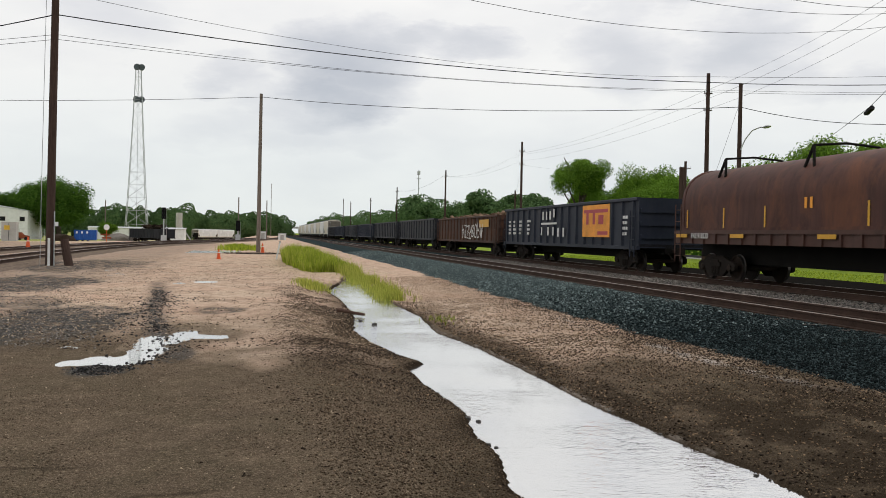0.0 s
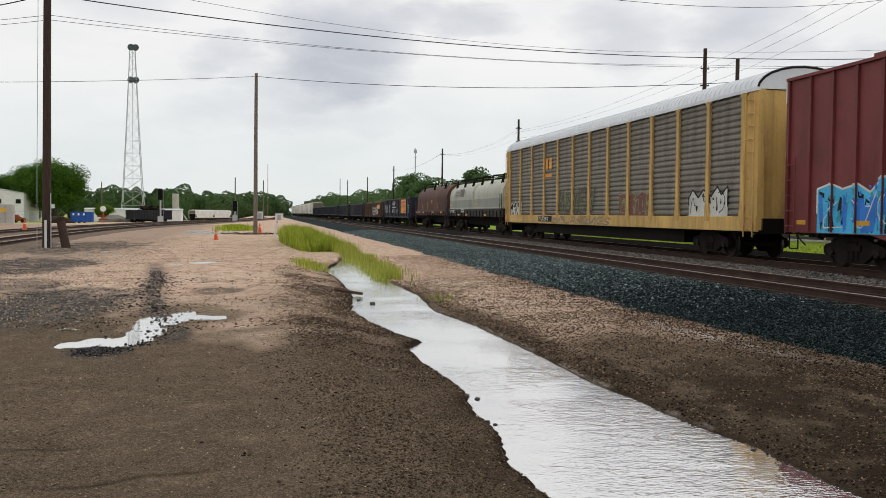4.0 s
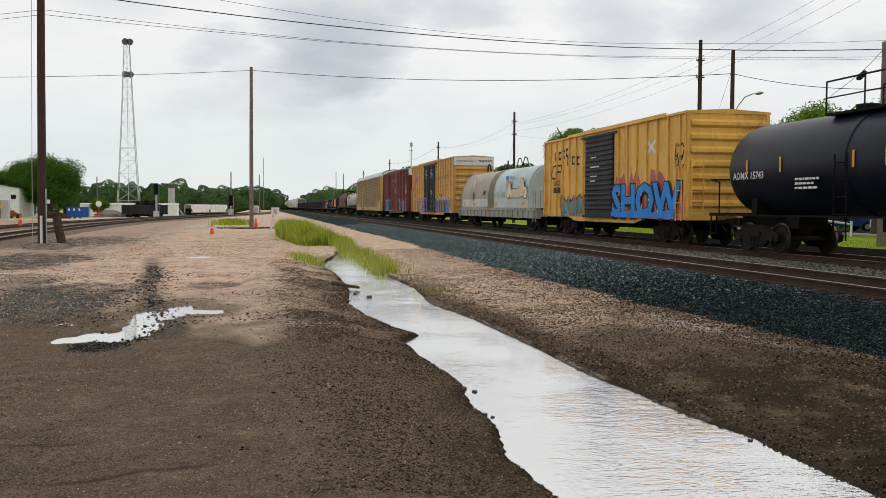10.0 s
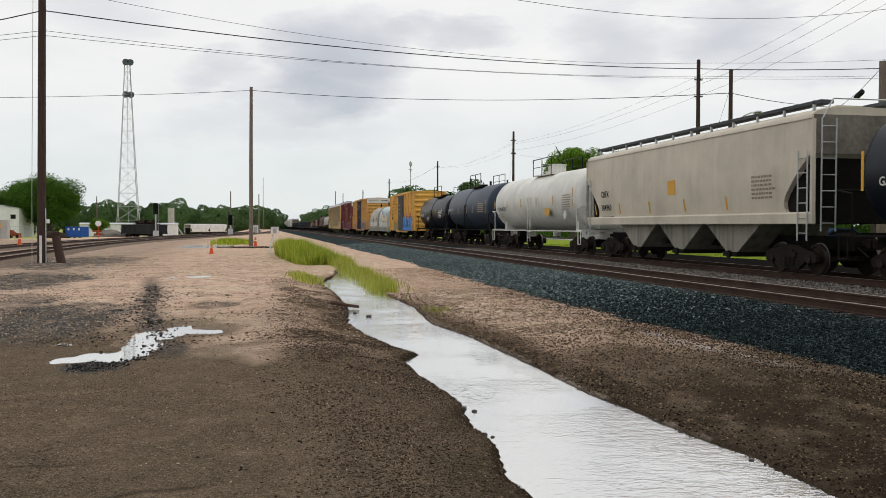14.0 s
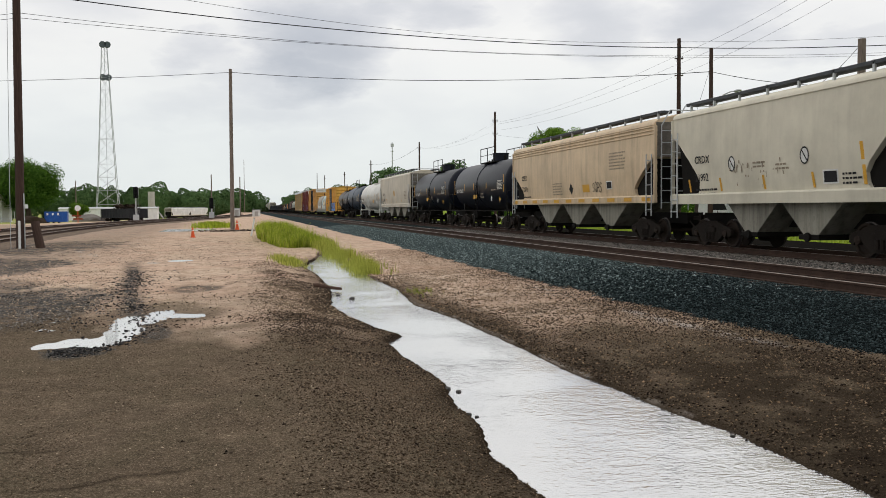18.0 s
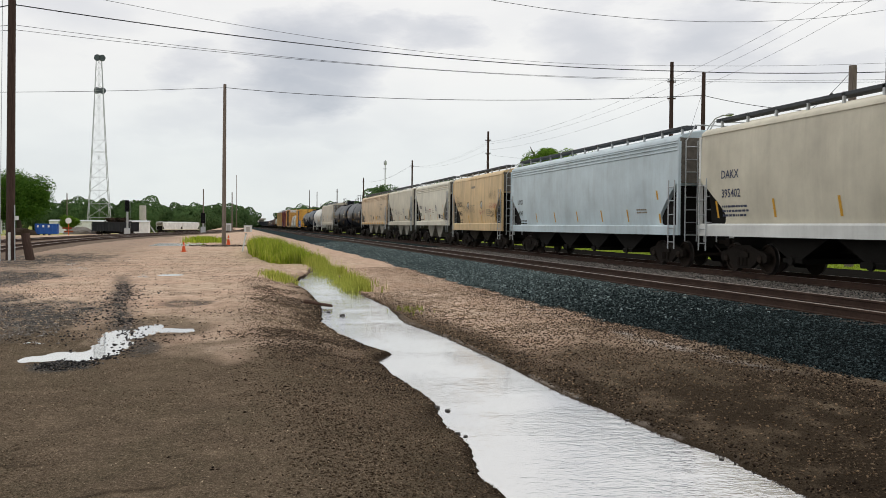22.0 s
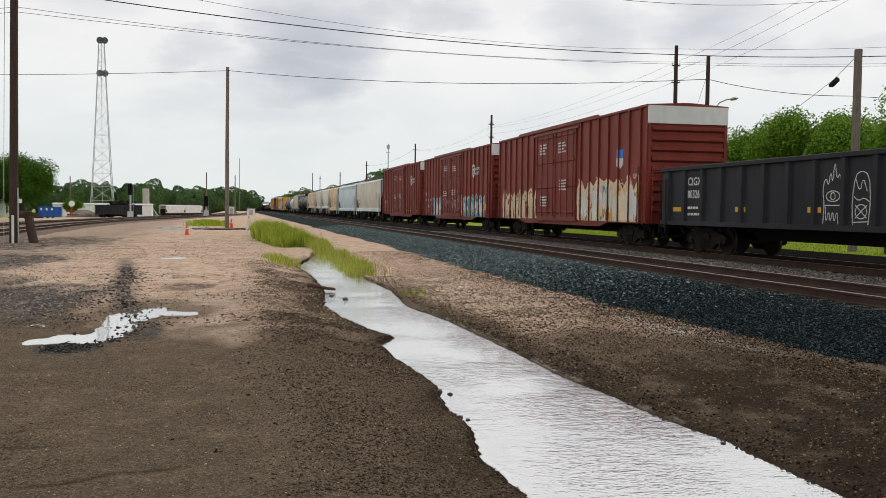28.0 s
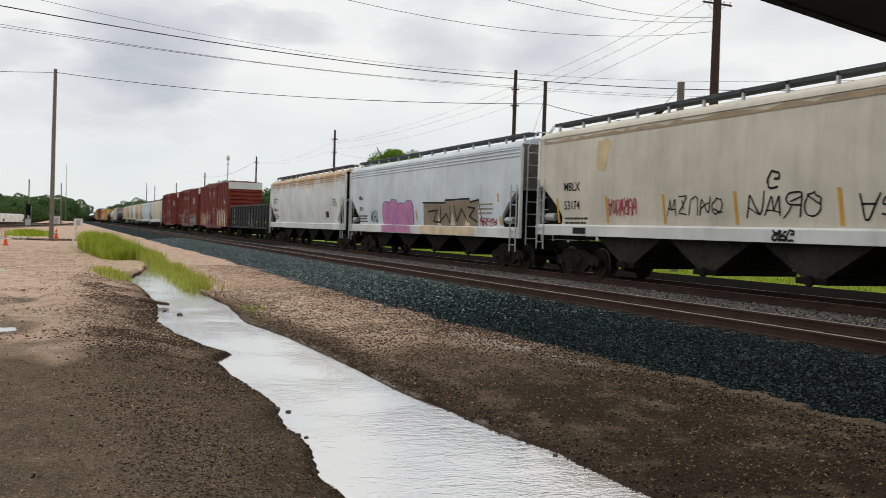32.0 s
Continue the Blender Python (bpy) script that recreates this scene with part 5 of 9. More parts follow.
def parked_car(x, y_, turn, mat, label, van=False):
    root = thing("parked_car", label, "car", pose(x, y_, 0.08, 0, 0, turn), "parked cars")
    prof = [(-2.2, 0.35), (-2.25, 0.75), (-2.0, 0.95), (-1.2, 1.0), (-0.5, 1.5), (0.9, 1.52), (1.7, 1.02), (2.15, 0.9), (2.2, 0.4)]
    if van:
        prof = [(-2.4, 0.35), (-2.45, 1.0), (-1.8, 1.15), (-1.3, 1.9), (2.2, 1.95), (2.35, 1.0), (2.35, 0.4)]
    part("body", Shape().prism(prof, "x", -0.85, 0.85), mat, root, smooth=False)
    win = [(-1.05, 1.05), (-0.45, 1.42), (0.85, 1.44), (1.45, 1.05)] if not van else [(-1.55, 1.2), (-1.2, 1.75), (0.4, 1.78), (0.4, 1.2)]
    for sx in (-1, 1):
        part("window", Shape().prism(win, "x", sx * 0.845, sx * 0.862), MAT_BLACK, root, "dark side window")
    for yy in (-1.4, 1.4):
        for sx in (-1, 1):
            w = part("wheel", Shape().cyl((sx * 0.7, yy, 0.32), (sx * 0.9, yy, 0.32), 0.33, n=16), MAT_BLACK, root)
            part("rim", Shape().cyl((sx * 0.89, yy, 0.32), (sx * 0.915, yy, 0.32), 0.2, n=12), MAT_GALV, w)
        part("light", Shape().box(-0.75, -0.45, yy * 1.58 - 0.02, yy * 1.58 + 0.02, 0.68, 0.8), MAT_CONC, root)
    return root


parked_car(41.5, 72.5, 10, MAT_WHITE, "white van parked beyond the street", True)
parked_car(41.0, 58.0, 85, colour_car := plain("car_blue", (0.03, 0.07, 0.22), 0.3), "dark blue car parked beyond the street")
parked_car(40.5, 50.5, 88, MAT_WHITE, "white car parked beyond the street")
parked_car(41, 90, 80, plain("car_red", (0.25, 0.05, 0.05), 0.3), "red car parked beyond the street")
for i in range(9):
    p_ = thing("bollard", "short pale post at the edge of the street", "post", pose(36.6, 24 + 7.5 * i, 0), "posts along the street", shape=Shape().cyl((0, 0, -0.1), (0, 0, 0.95), 0.07, 0.06, n=8), mat=MAT_CONC)
rail_ = thing("pipe_gate", "low white pipe barrier in the grass", "barrier", pose(34.2, 47.5, 0))
part("bar", Shape().cyl((-1.6, 0.6, 1.0), (0, 0, 0.75), 0.06, n=8), MAT_WHITE, rail_)
part("post", Shape().cyl((0, 0, -0.1), (0, 0, 0.95), 0.07, n=8), MAT_WHITE, rail_)
bench = thing("loading_platform", "low pale concrete slab with leaning poles", "platform", pose(40.6, 42.0, 0))
part("slab", Shape().box(-1.8, 1.8, -3.2, 3.2, -0.1, 0.9, 0.05), MAT_CONC, bench)
part("pole", Shape().cyl((-1.9, -1.0, 0), (-1.9, -0.2, 2.4), 0.06, n=8), MAT_WHITE, bench)
part("pole", Shape().cyl((-1.9, 1.0, 0), (-1.9, 0.9, 2.4), 0.06, n=8), MAT_WHITE, bench)

mast = thing("cell_tower", "slim white communications mast far off", "mast", pose(50.5, 305, 0))
part("mast_pole", Shape().cyl((0, 0, 0), (0, 0, 24), 0.22, 0.16, n=8), MAT_GALV, mast)
part("antenna_head", Shape().cyl((0, 0, 22.4), (0, 0, 23.6), 0.55, 0.55, n=10).cyl((0, 0, 21.0), (0, 0, 21.1), 0.7, 0.7, n=10), MAT_GALV, mast)

# ---- the yard on the other side ----
bld = thing("yard_building", "white metal building with small square windows", "building", pose(-52.5, 196, -0.7))
part("wall", Shape().prism([(-6.5, 0), (5.7, 0), (5.7, 5.7), (-2.0, 6.8), (-6.5, 6.9)], "y", -4, 8), MAT_WHITE, bld)
part("roof", Shape().prism([(5.8, 5.67), (5.8, 5.8), (-2.0, 6.94), (-6.6, 7.05), (-6.6, 6.9), (-2.0, 6.8)], "y", -4.1, 8.1), MAT_GALV, bld)
for x in (0.6, 4.2):
    w = part("window", Shape().box(x, x + 0.95, -4.06, -3.98, 3.7, 4.5), MAT_BLACK, bld, "small dark window")
    part("frame", Shape().box(x - 0.07, x + 1.02, -4.04, -3.97, 3.62, 3.7).box(x - 0.07, x + 1.02, -4.04, -3.97, 4.5, 4.58), MAT_CONC, w)
part("door_frame", Shape().box(-6.4, -2.2, -4.1, -3.98, 5.1, 5.4).box(-2.4, -2.1, -4.1, -3.98, 0, 5.4), MAT_RED_PAINT := plain("red_trim", (0.45, 0.05, 0.06), 0.5), bld, "red door surround")
fence = thing("chain_fence", "grey chain-link fence before the white building", "fence", pose(-46, 178, -0.5))
for i in range(9):
    part("post", Shape().cyl((-12 + 2.2 * i, 0, 0), (-12 + 2.2 * i, 0, 2.0), 0.05, n=6), MAT_GALV, fence)
for z in (0.15, 0.8, 1.4, 1.95):
    part("rail", Shape().cyl((-12, 0, z), (5.6, 0, z), 0.025, n=5), MAT_GALV, fence)
cab = thing("signal_cabinet", "pale steel equipment cabinet with a yellow plate", "cabinet", pose(-29.2, 112, 0))
part("case", Shape().box(-0.8, 0.8, -0.5, 0.5, 0.1, 2.3, 0.03), MAT_CONC, cab)
part("plate", Shape().box(-0.5, 0.1, -0.53, -0.505, 1.4, 1.9), MAT_STRIPE_Y := plain("yellow_plate", (0.65, 0.42, 0.05), 0.5), cab, "yellow plate")
part("door_seam", Shape().box(-0.02, 0.02, -0.52, -0.5, 0.2, 2.2), MAT_BLACK, cab)
dump = thing("roll_off_dumpster", "bright blue steel roll-off dumpster with white panels", "dumpster", pose(-28.2, 151, -0.35, 0, 0, 4) @ Matrix.Diagonal((0.85, 0.85, 0.95, 1)))
MAT_DBLUE = plain("dumpster_blue", (0.015, 0.085, 0.34), 0.5)
part("box", Shape().prism([(-1.9, 0.25), (1.9, 0.25), (1.95, 1.95), (-1.95, 1.95)], "y", -1.1, 1.1), MAT_DBLUE, dump)
for x in np.linspace(-1.7, 1.7, 6):
    part("rib", Shape().box(x - 0.06, x + 0.06, -1.2, -1.1, 0.25, 1.9), MAT_DBLUE, dump)
for x in (-1.4, -0.5, 0.4):
    part("panel", Shape().box(x - 0.15, x + 0.15, -1.215, -1.2, 1.35, 1.7), MAT_WHITE, dump, "white sticker panel")
    part("skid", Shape().box(x - 0.1, x + 0.1, -1.0, 1.0, 0, 0.26), MAT_BLACK, dump)
MAT_RUSTED = plain("rusted_red", (0.22, 0.06, 0.03), 0.8)
MAT_CONE = plain("cone_orange", (0.62, 0.09, 0.02), 0.5)


def cone(x, y_, s_, z=0.0):
    c = thing("traffic_cone", "orange traffic cone with a pale band", "traffic cone", pose(x, y_, z) @ Matrix.Diagonal((s_, s_, s_, 1)), "traffic cones")
    part("base", Shape().box(-0.2, 0.2, -0.2, 0.2, 0, 0.04), MAT_CONE, c)
    part("cone", Shape().cyl((0, 0, 0.03), (0, 0, 0.72), 0.15, 0.03, n=14), MAT_CONE, c, smooth=True)
    part("band", Shape().cyl((0, 0, 0.38), (0, 0, 0.5), 0.088, 0.069, n=14), MAT_WHITE, c, smooth=True)


cone(-2.82, 55.2, 0.85)
cone(-0.35, 72.3, 1.1)
cone(-18.6, 76.5, 1.3)
mk = thing("marker_post", "leaning white plastic marker post", "marker post", pose(0.55, 56.2, -0.05, 0, 11, 0))
part("post", Shape().box(-0.05, 0.05, -0.03, 0.03, 0, 1.15, 0.01), MAT_WHITE, mk)
part("cap", Shape().box(-0.055, 0.055, -0.035, 0.035, 1.1, 1.2), MAT_CONC, mk)


def signal(x, y_, tall, z, label):
    s = thing("railway_signal", label, "railway signal", pose(x, y_, z))
    part("mast", Shape().cyl((0, 0, 0), (0, 0, tall), 0.1, n=8), MAT_GALV, s)
    part("signal_head", Shape().box(-0.35, 0.35, -0.1, 0.1, tall - 1.6, tall + 0.2, 0.08), MAT_BLACK, s)
    for k in range(3):
        part("hood", Shape().cyl((0, -0.1, tall - 1.3 + 0.6 * k), (0, -0.4, tall - 1.3 + 0.6 * k), 0.2, n=10, caps=False), MAT_BLACK, s)
    part("ladder", Shape().tube([(0.2, 0, 0), (0.2, 0, tall)], 0.02).tube([(0.45, 0, 0), (0.45, 0, tall)], 0.02), MAT_GALV, s)
    part("base_box", Shape().box(-0.4, 0.4, -0.3, 0.3, 0, 1.2), MAT_GALV, s)


signal(-16.2, 149.5, 5.4, -0.3, "railway signal mast with black heads beside the yard track")
signal(-5.0, 160, 3.4, 0, "low railway signal beside the line")
silo = thing("sand_silo", "pale steel silo with a sloping conveyor", "silo", pose(-31.5, 340, -1.7) @ Matrix.Diagonal((0.7, 0.7, 0.95, 1)))
part("bin", Shape().cyl((0, 0, 4), (0, 0, 10.4), 1.7, n=14).cyl((0, 0, 1.5), (0, 0, 4), 0.5, 1.7, n=14), MAT_CONC, silo, smooth=True)
for sx in (-1, 1):
    part("leg", Shape().box(sx * 1.4 - 0.12, sx * 1.4 + 0.12, -0.12, 0.12, 0, 5), MAT_GALV, silo)
part("conveyor", Shape().box(-0.4, 0.4, 0, 0, 0, 0).cyl((1.5, 0, 5), (6, 0, 0), 0.3, n=6), MAT_GALV, silo)
shed = thing("long_shed", "long low white shed behind the parked gondola", "shed", pose(-39, 290, -1.4))
part("wall", Shape().box(-14, 14, -3, 3, 0, 3.6), MAT_WHITE, shed)
part("roof", Shape().prism([(-3.3, 3.55), (3.3, 3.55), (0, 4.0)], "x", -14.3, 14.3), MAT_GALV, shed)
for x, y_, w_, h_ in ((-1.0, 208, 0.9, 1.9), (3.4, 215, 0.9, 1.5)):
    s = thing("equipment_hut", "small white railway equipment hut", "hut", pose(x, y_, -0.1), "equipment huts")
    part("wall", Shape().box(-w_, w_, -0.9, 0.9, 0, h_, 0.02), MAT_WHITE, s)
    part("roof", Shape().box(-w_ - 0.1, w_ + 0.1, -1.0, 1.0, h_, h_ + 0.12), MAT_GALV, s)
    part("door", Shape().box(-0.4, 0.4, -0.93, -0.905, 0.1, h_ - 0.3), MAT_CONC, s)
for x, y_, h_ in ((-5.4, 175, 8.2), (-1.6, 190, 9.0), (-0.2, 200, 8.6), (-33.5, 200, 7.8), (1.5, 420, 24)):
    utility_pole(x, y_, h_, MAT_POLE_GREY, "thin pole far off across the yard", (), 0.14, 0.1)
bridge = thing("overpass", "pale concrete road overpass on the horizon", "bridge", pose(-4, 640, -1.5))
part("deck", Shape().box(-30, 26, -4, 4, 6.2, 7.6), MAT_CONC, bridge)
for x in (-26, -10, 4, 20):
    part("pier", Shape().box(x - 0.8, x + 0.8, -2, 2, 0, 6.2), MAT_CONC, bridge)
sgn = thing("crossing_sign", "round white sign on a short post with orange boards", "sign", pose(-24.9, 150, -0.3))
part("post", Shape().cyl((0, 0, 0), (0, 0, 2.2), 0.06, n=6), MAT_CONE, sgn)
part("disc", Shape().cyl((0, -0.08, 2.3), (0, -0.02, 2.3), 0.45, n=16), MAT_WHITE, sgn)
part("board", Shape().box(-0.7, 0.7, -0.05, 0.0, 0.5, 0.75), MAT_RUSTED, sgn)
part("board", Shape().box(-0.9, 0.5, -0.05, 0.0, 1.0, 1.25), MAT_RUSTED, sgn)
orng = thing("orange_machine", "small orange machine beside the yard", "machine", pose(-37.2, 150, -0.3) @ Matrix.Diagonal((0.7, 0.7, 0.7, 1)))
part("body", Shape().prism([(-1.3, 0.4), (1.2, 0.4), (1.2, 1.0), (0.2, 1.2), (-0.4, 1.8), (-1.3, 1.7)], "y", -0.7, 0.7), MAT_RUSTED, orng)
for x in (-0.9, 0.8):
    part("wheel", Shape().cyl((x, -0.85, 0.4), (x, 0.85, 0.4), 0.4, n=12), MAT_BLACK, orng)
pile = lump("stone_mound", "low heap of grey gravel beside the yard", "heap", pose(-30.5, 197, -0.8), (3.2, 2.5, 1.5), MAT_STONE_OLD, 4.0)
junk = lump("dirt_mound", "dark heap of earth and debris at the pole's foot", "heap", pose(-1.2, 71.0, -0.05), (1.9, 1.0, 0.14), MAT_BED_BROWN, 7.0)
scatter_ground(900, (-4.0, 1.2, 69.0, 73.5, 1.0), 0.07, MAT_COAL, "debris", 46, "dark clods and debris round the foot of the pole", lambda x, y: np.exp(-((x + 1.0) / 1.4) ** 2))
tarp = lump("brush_mound", "dark brush heap behind the leaning stump", "heap", pose(-31.5, 149, -0.4), (2.2, 1.2, 1.3), MAT_COAL, 2.0)

# ---- the roof under which the camera stands ----
MAT_EAVE = plain("dark_soffit", (0.035, 0.03, 0.026), 0.8, vary=0.3)
can = thing("shelter_roof", "dark flat roof of an open shelter", "roof", Matrix.Translation((3.6, 3.97, 3.0)) @ pose(0, 0, 0, 0, 0, 16.3))
part("roof_slab", Shape().box(-9, 6, -6.0, 0, 0.0, 0.16, 0.01), MAT_EAVE, can)
part("fascia", Shape().box(-9, 6, -0.02, 0.05, -0.01, 0.22, 0.008), MAT_EAVE, can)
for x in (-8.6, 5.6):
    part("post", Shape().box(x - 0.08, x + 0.08, -5.8, -5.64, -3.2, 0.0), MAT_EAVE, can)
    part("post", Shape().box(x - 0.08, x + 0.08, -0.5, -0.34, -3.2, 0.0) if x < 0 else Shape().box(x - 0.08, x + 0.08, -1.5, -1.34, -3.2, 0.0), MAT_EAVE, can)
# ---- the freight train ----
SPEED = 13.65
HALF = 1.55
MOVING, WHEELSETS = [], []

MAT_TRUCK = plain("truck_grime", (0.019, 0.015, 0.0125), 0.85, 0.1, 0.45, 6)
MAT_WHEEL = plain("wheel_steel", (0.032, 0.023, 0.018), 0.7, 0.2, 0.35, 10)
MAT_TREAD = plain("wheel_tread", (0.10, 0.09, 0.085), 0.4, 0.8, 0.15, 10)
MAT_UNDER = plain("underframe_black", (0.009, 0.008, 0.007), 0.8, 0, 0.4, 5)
MAT_STRIPE = plain("reflector_yellow", (0.62, 0.33, 0.03), 0.45, vary=0.15)
MAT_INK = plain("lettering_black", (0.02, 0.02, 0.022), 0.6)
MAT_CHALK = plain("lettering_white", (0.66, 0.66, 0.64), 0.6, vary=0.2)


def colour(name, *rgb):
    return plain(name, rgb, 0.5, vary=0.3, scale=5)


MAT_BLUE, MAT_CYAN = colour("spray_blue", 0.03, 0.20, 0.66), colour("spray_cyan", 0.06, 0.46, 0.78)
MAT_PURPLE, MAT_PINK = colour("spray_purple", 0.22, 0.14, 0.45), colour("spray_pink", 0.55, 0.22, 0.42)
MAT_LIME, MAT_CREAM = colour("spray_lime", 0.35, 0.55, 0.08), colour("spray_cream", 0.70, 0.56, 0.37)
MAT_TAUPE, MAT_RED, MAT_ORANGE = colour("spray_taupe", 0.26, 0.21, 0.15), colour("spray_red", 0.40, 0.05, 0.07), colour("spray_orange", 0.75, 0.30, 0.03)
MAT_TEAL, MAT_SILVER = colour("spray_teal", 0.05, 0.30, 0.38), colour("spray_silver", 0.60, 0.60, 0.55)


def wheel_shape():
    s = Shape()
    s.cyl((-0.95, 0, 0), (0.95, 0, 0), 0.075, n=10)
    for side in (-1, 1):
        prof = [(0.70, 0.455), (0.725, 0.455), (0.735, 0.425), (0.83, 0.42), (0.83, 0.36), (0.79, 0.34), (0.775, 0.16), (0.80, 0.11), (0.80, 0.075)]
        rings = [[(side * x, r * math.cos(a), r * math.sin(a)) for a in np.linspace(0, 2 * math.pi, 24, endpoint=False)] for x, r in prof]
        s.loft(rings)
        s.cyl((side * 0.95, 0, 0), (side * 1.09, 0, 0), 0.11, n=10)
        for k in range(3):
            a = k * 2.094
            s.cyl((side * 1.09, 0.07 * math.cos(a), 0.07 * math.sin(a)), (side * 1.11, 0.07 * math.cos(a), 0.07 * math.sin(a)), 0.018, n=6)
    return s


def sideframe_shape(x):
    s = Shape()
    out = [(-1.22, 0.52), (-1.12, 0.60), (-0.80, 0.66), (-0.42, 0.80), (0.42, 0.80), (0.80, 0.66), (1.12, 0.60), (1.22, 0.52), (1.20, 0.36), (1.06, 0.30), (0.98, 0.42), (0.76, 0.42), (0.66, 0.30), (0.40, 0.14), (-0.40, 0.14), (-0.66, 0.30), (-0.76, 0.42), (-0.98, 0.42), (-1.06, 0.30), (-1.20, 0.36)]
    s.prism(out, "x", x - 0.06, x + 0.06)
    for u in (-0.18, 0.0, 0.18):
        s.cyl((x * 1.055, u, 0.22), (x * 1.055, u, 0.46), 0.075, n=8)
    s.box(x * 1.06 - 0.05, x * 1.06 + 0.05, -0.34, 0.34, 0.46, 0.60)
    return s


WHEEL_ME = wheel_shape().mesh("wheelset", [MAT_WHEEL, MAT_TREAD], True)
for poly in WHEEL_ME.polygons:
    if 0.4 < math.hypot(poly.center.y, poly.center.z) < 0.45 and 0.72 < abs(poly.center.x) < 0.85:
        poly.material_index = 1
FRAME_ME = [sideframe_shape(x).mesh("sideframe", MAT_TRUCK) for x in (-1.0, 1.0)]
BOLSTER_ME = Shape().box(-1.1, 1.1, -0.2, 0.2, 0.45, 0.68, 0.03).cyl((0, 0, 0.66), (0, 0, 0.8), 0.2).mesh("truck", MAT_TRUCK)
COUPLER_ME = Shape().box(-0.08, 0.08, 0.0, 0.55, 0.78, 0.92, 0.02).box(-0.16, 0.14, 0.5, 0.68, 0.72, 0.98, 0.03).cyl((0.2, 0.0, 0.75), (0.3, 0.6, 0.5), 0.025, n=6).mesh("coupler", MAT_TRUCK)


def running_gear(root, half_len, centres):
    for y in (centres, -centres):
        tr = part("truck", BOLSTER_ME, None, root, "dark greasy steel truck", at=pose(0, y, 0))
        for me_ in FRAME_ME:
            part("sideframe", me_, None, tr)
        for u in (-0.89, 0.89):
            w = part("wheelset", WHEEL_ME, None, tr)
            w.matrix_parent_inverse = pose(0, u, 0.42)
            WHEELSETS.append(w)
    for sgn in (1, -1):
        part("coupler", COUPLER_ME, None, root, at=pose(0, sgn * half_len, 0, 0, 0, 0 if sgn > 0 else 180))


def car_root(name, label, far, near):
    root = thing(name, label, "railcar", pose(FAR_C, (far + near) / 2, RAIL), "cars of the freight train")
    MOVING.append((root, (far + near) / 2))
    return root, (far - near) / 2


TEXTS = {}


def text_mesh(words, size, mat, stretch=1.0, bold=0.004):
    key = (words, size, mat.name, stretch, bold)
    if key not in TEXTS:
        cu = bpy.data.curves.new("lettering", "FONT")
        cu.body, cu.size, cu.resolution_u, cu.offset = words, size, 2, bold
        ob = bpy.data.objects.new("lettering", cu)
        me_ = bpy.data.meshes.new_from_object(ob)
        bpy.data.objects.remove(ob)
        me_.transform(Matrix.Diagonal((stretch, 1, 1, 1)))
        me_.materials.clear()
        me_.materials.append(mat)
        TEXTS[key] = me_
    return TEXTS[key]


FACE = Matrix(((0, 0, -1, 0), (-1, 0, 0, 0), (0, 1, 0, 0), (0, 0, 0, 1)))


HX = -HALF + 0.03


def bow(z):
    """Half width of a hopper's bowed side at a height over the rail."""
    return 1.535 - (0.05 if z < 3.0 else 0.03) * (z - 3.0) ** 2


def on_bow(root, x):
    return root.name.startswith("covered_hopper") and abs(x - HX) < 0.015


def lettering(root, h, u, z, words, size, mat, x=-HALF - 0.006, stretch=1.0, bold=0.004):
    at = Matrix.Translation((x, h - u, z)) @ FACE
    if on_bow(root, x):
        slope = (bow(z + size * 0.7) - bow(z)) / (size * 0.7)
        at = Matrix.Translation((-bow(z) - 0.012, h - u, z)) @ Matrix.Rotation(-math.atan(slope), 4, "Y") @ FACE
    part("lettering", text_mesh(words, size, mat, stretch, bold), None, root, at=at)


def end_lettering(root, h, x, z, words, size, mat, proud=0.012):
    """Words on the end that trails, facing back along the line."""
    part("lettering", text_mesh(words, size, mat), None, root, at=Matrix.Translation((x, -h - proud, z)) @ Matrix(((1, 0, 0, 0), (0, 0, -1, 0), (0, 1, 0, 0), (0, 0, 0, 1))))


def clip(poly, lo, hi):
    """The piece of a polygon (u, z) with lo <= u <= hi."""
    for sign, lim in ((1, lo), (-1, hi)):
        res = []
        for a, b in zip(poly, poly[1:] + poly[:1]):
            ia, ib = sign * (a[0] - lim) >= 0, sign * (b[0] - lim) >= 0
            if ia:
                res.append(a)
            if ia != ib:
                t = (lim - a[0]) / (b[0] - a[0])
                res.append((lim, a[1] + t * (b[1] - a[1])))
        poly = res
        if len(poly) < 3:
            return []
    return poly


def paint_patch(root, name, polys, mat, h, x, steps=(), label="", lift=0.004):
    """Flat paint on a side; steps: (u0, u1, x) of ribs that stand proud and carry the same paint."""
    s, bowed = Shape(), on_bow(root, x)
    for p in polys:
        for u0, u1, xx in [(-99, 99, x)] + list(steps):
            q = clip(list(p), u0, u1) if steps and u0 > -90 else list(p)
            if len(q) >= 3:
                s.add([((-bow(z) - 0.006 if bowed else xx) - lift, h - u, z) for u, z in q], [tuple(range(len(q)))])
    if s.v:
        ob = part(name, s, mat, root, label)
        if name.startswith(("graffiti", "scrawl", "small_print")):
            ob["kind"] = "stuff"


def blob(rnd, u0, u1, z0, z1, n=9, jag=0.25):
    """A chunky letter-like outline."""
    cu, cz, ru, rz = (u0 + u1) / 2, (z0 + z1) / 2, (u1 - u0) / 2, (z1 - z0) / 2
    out = []
    for i in range(n):
        a = 2 * math.pi * (i + 0.3 * rnd.random()) / n
        k = 1 + jag * (rnd.random() - 0.5) * 2
        c, s = math.cos(a), math.sin(a)
        m = max(abs(c), abs(s)) ** 0.75
        out.append((cu + ru * k * c / m * 0.92, cz + rz * k * s / m * 0.92))
    return out


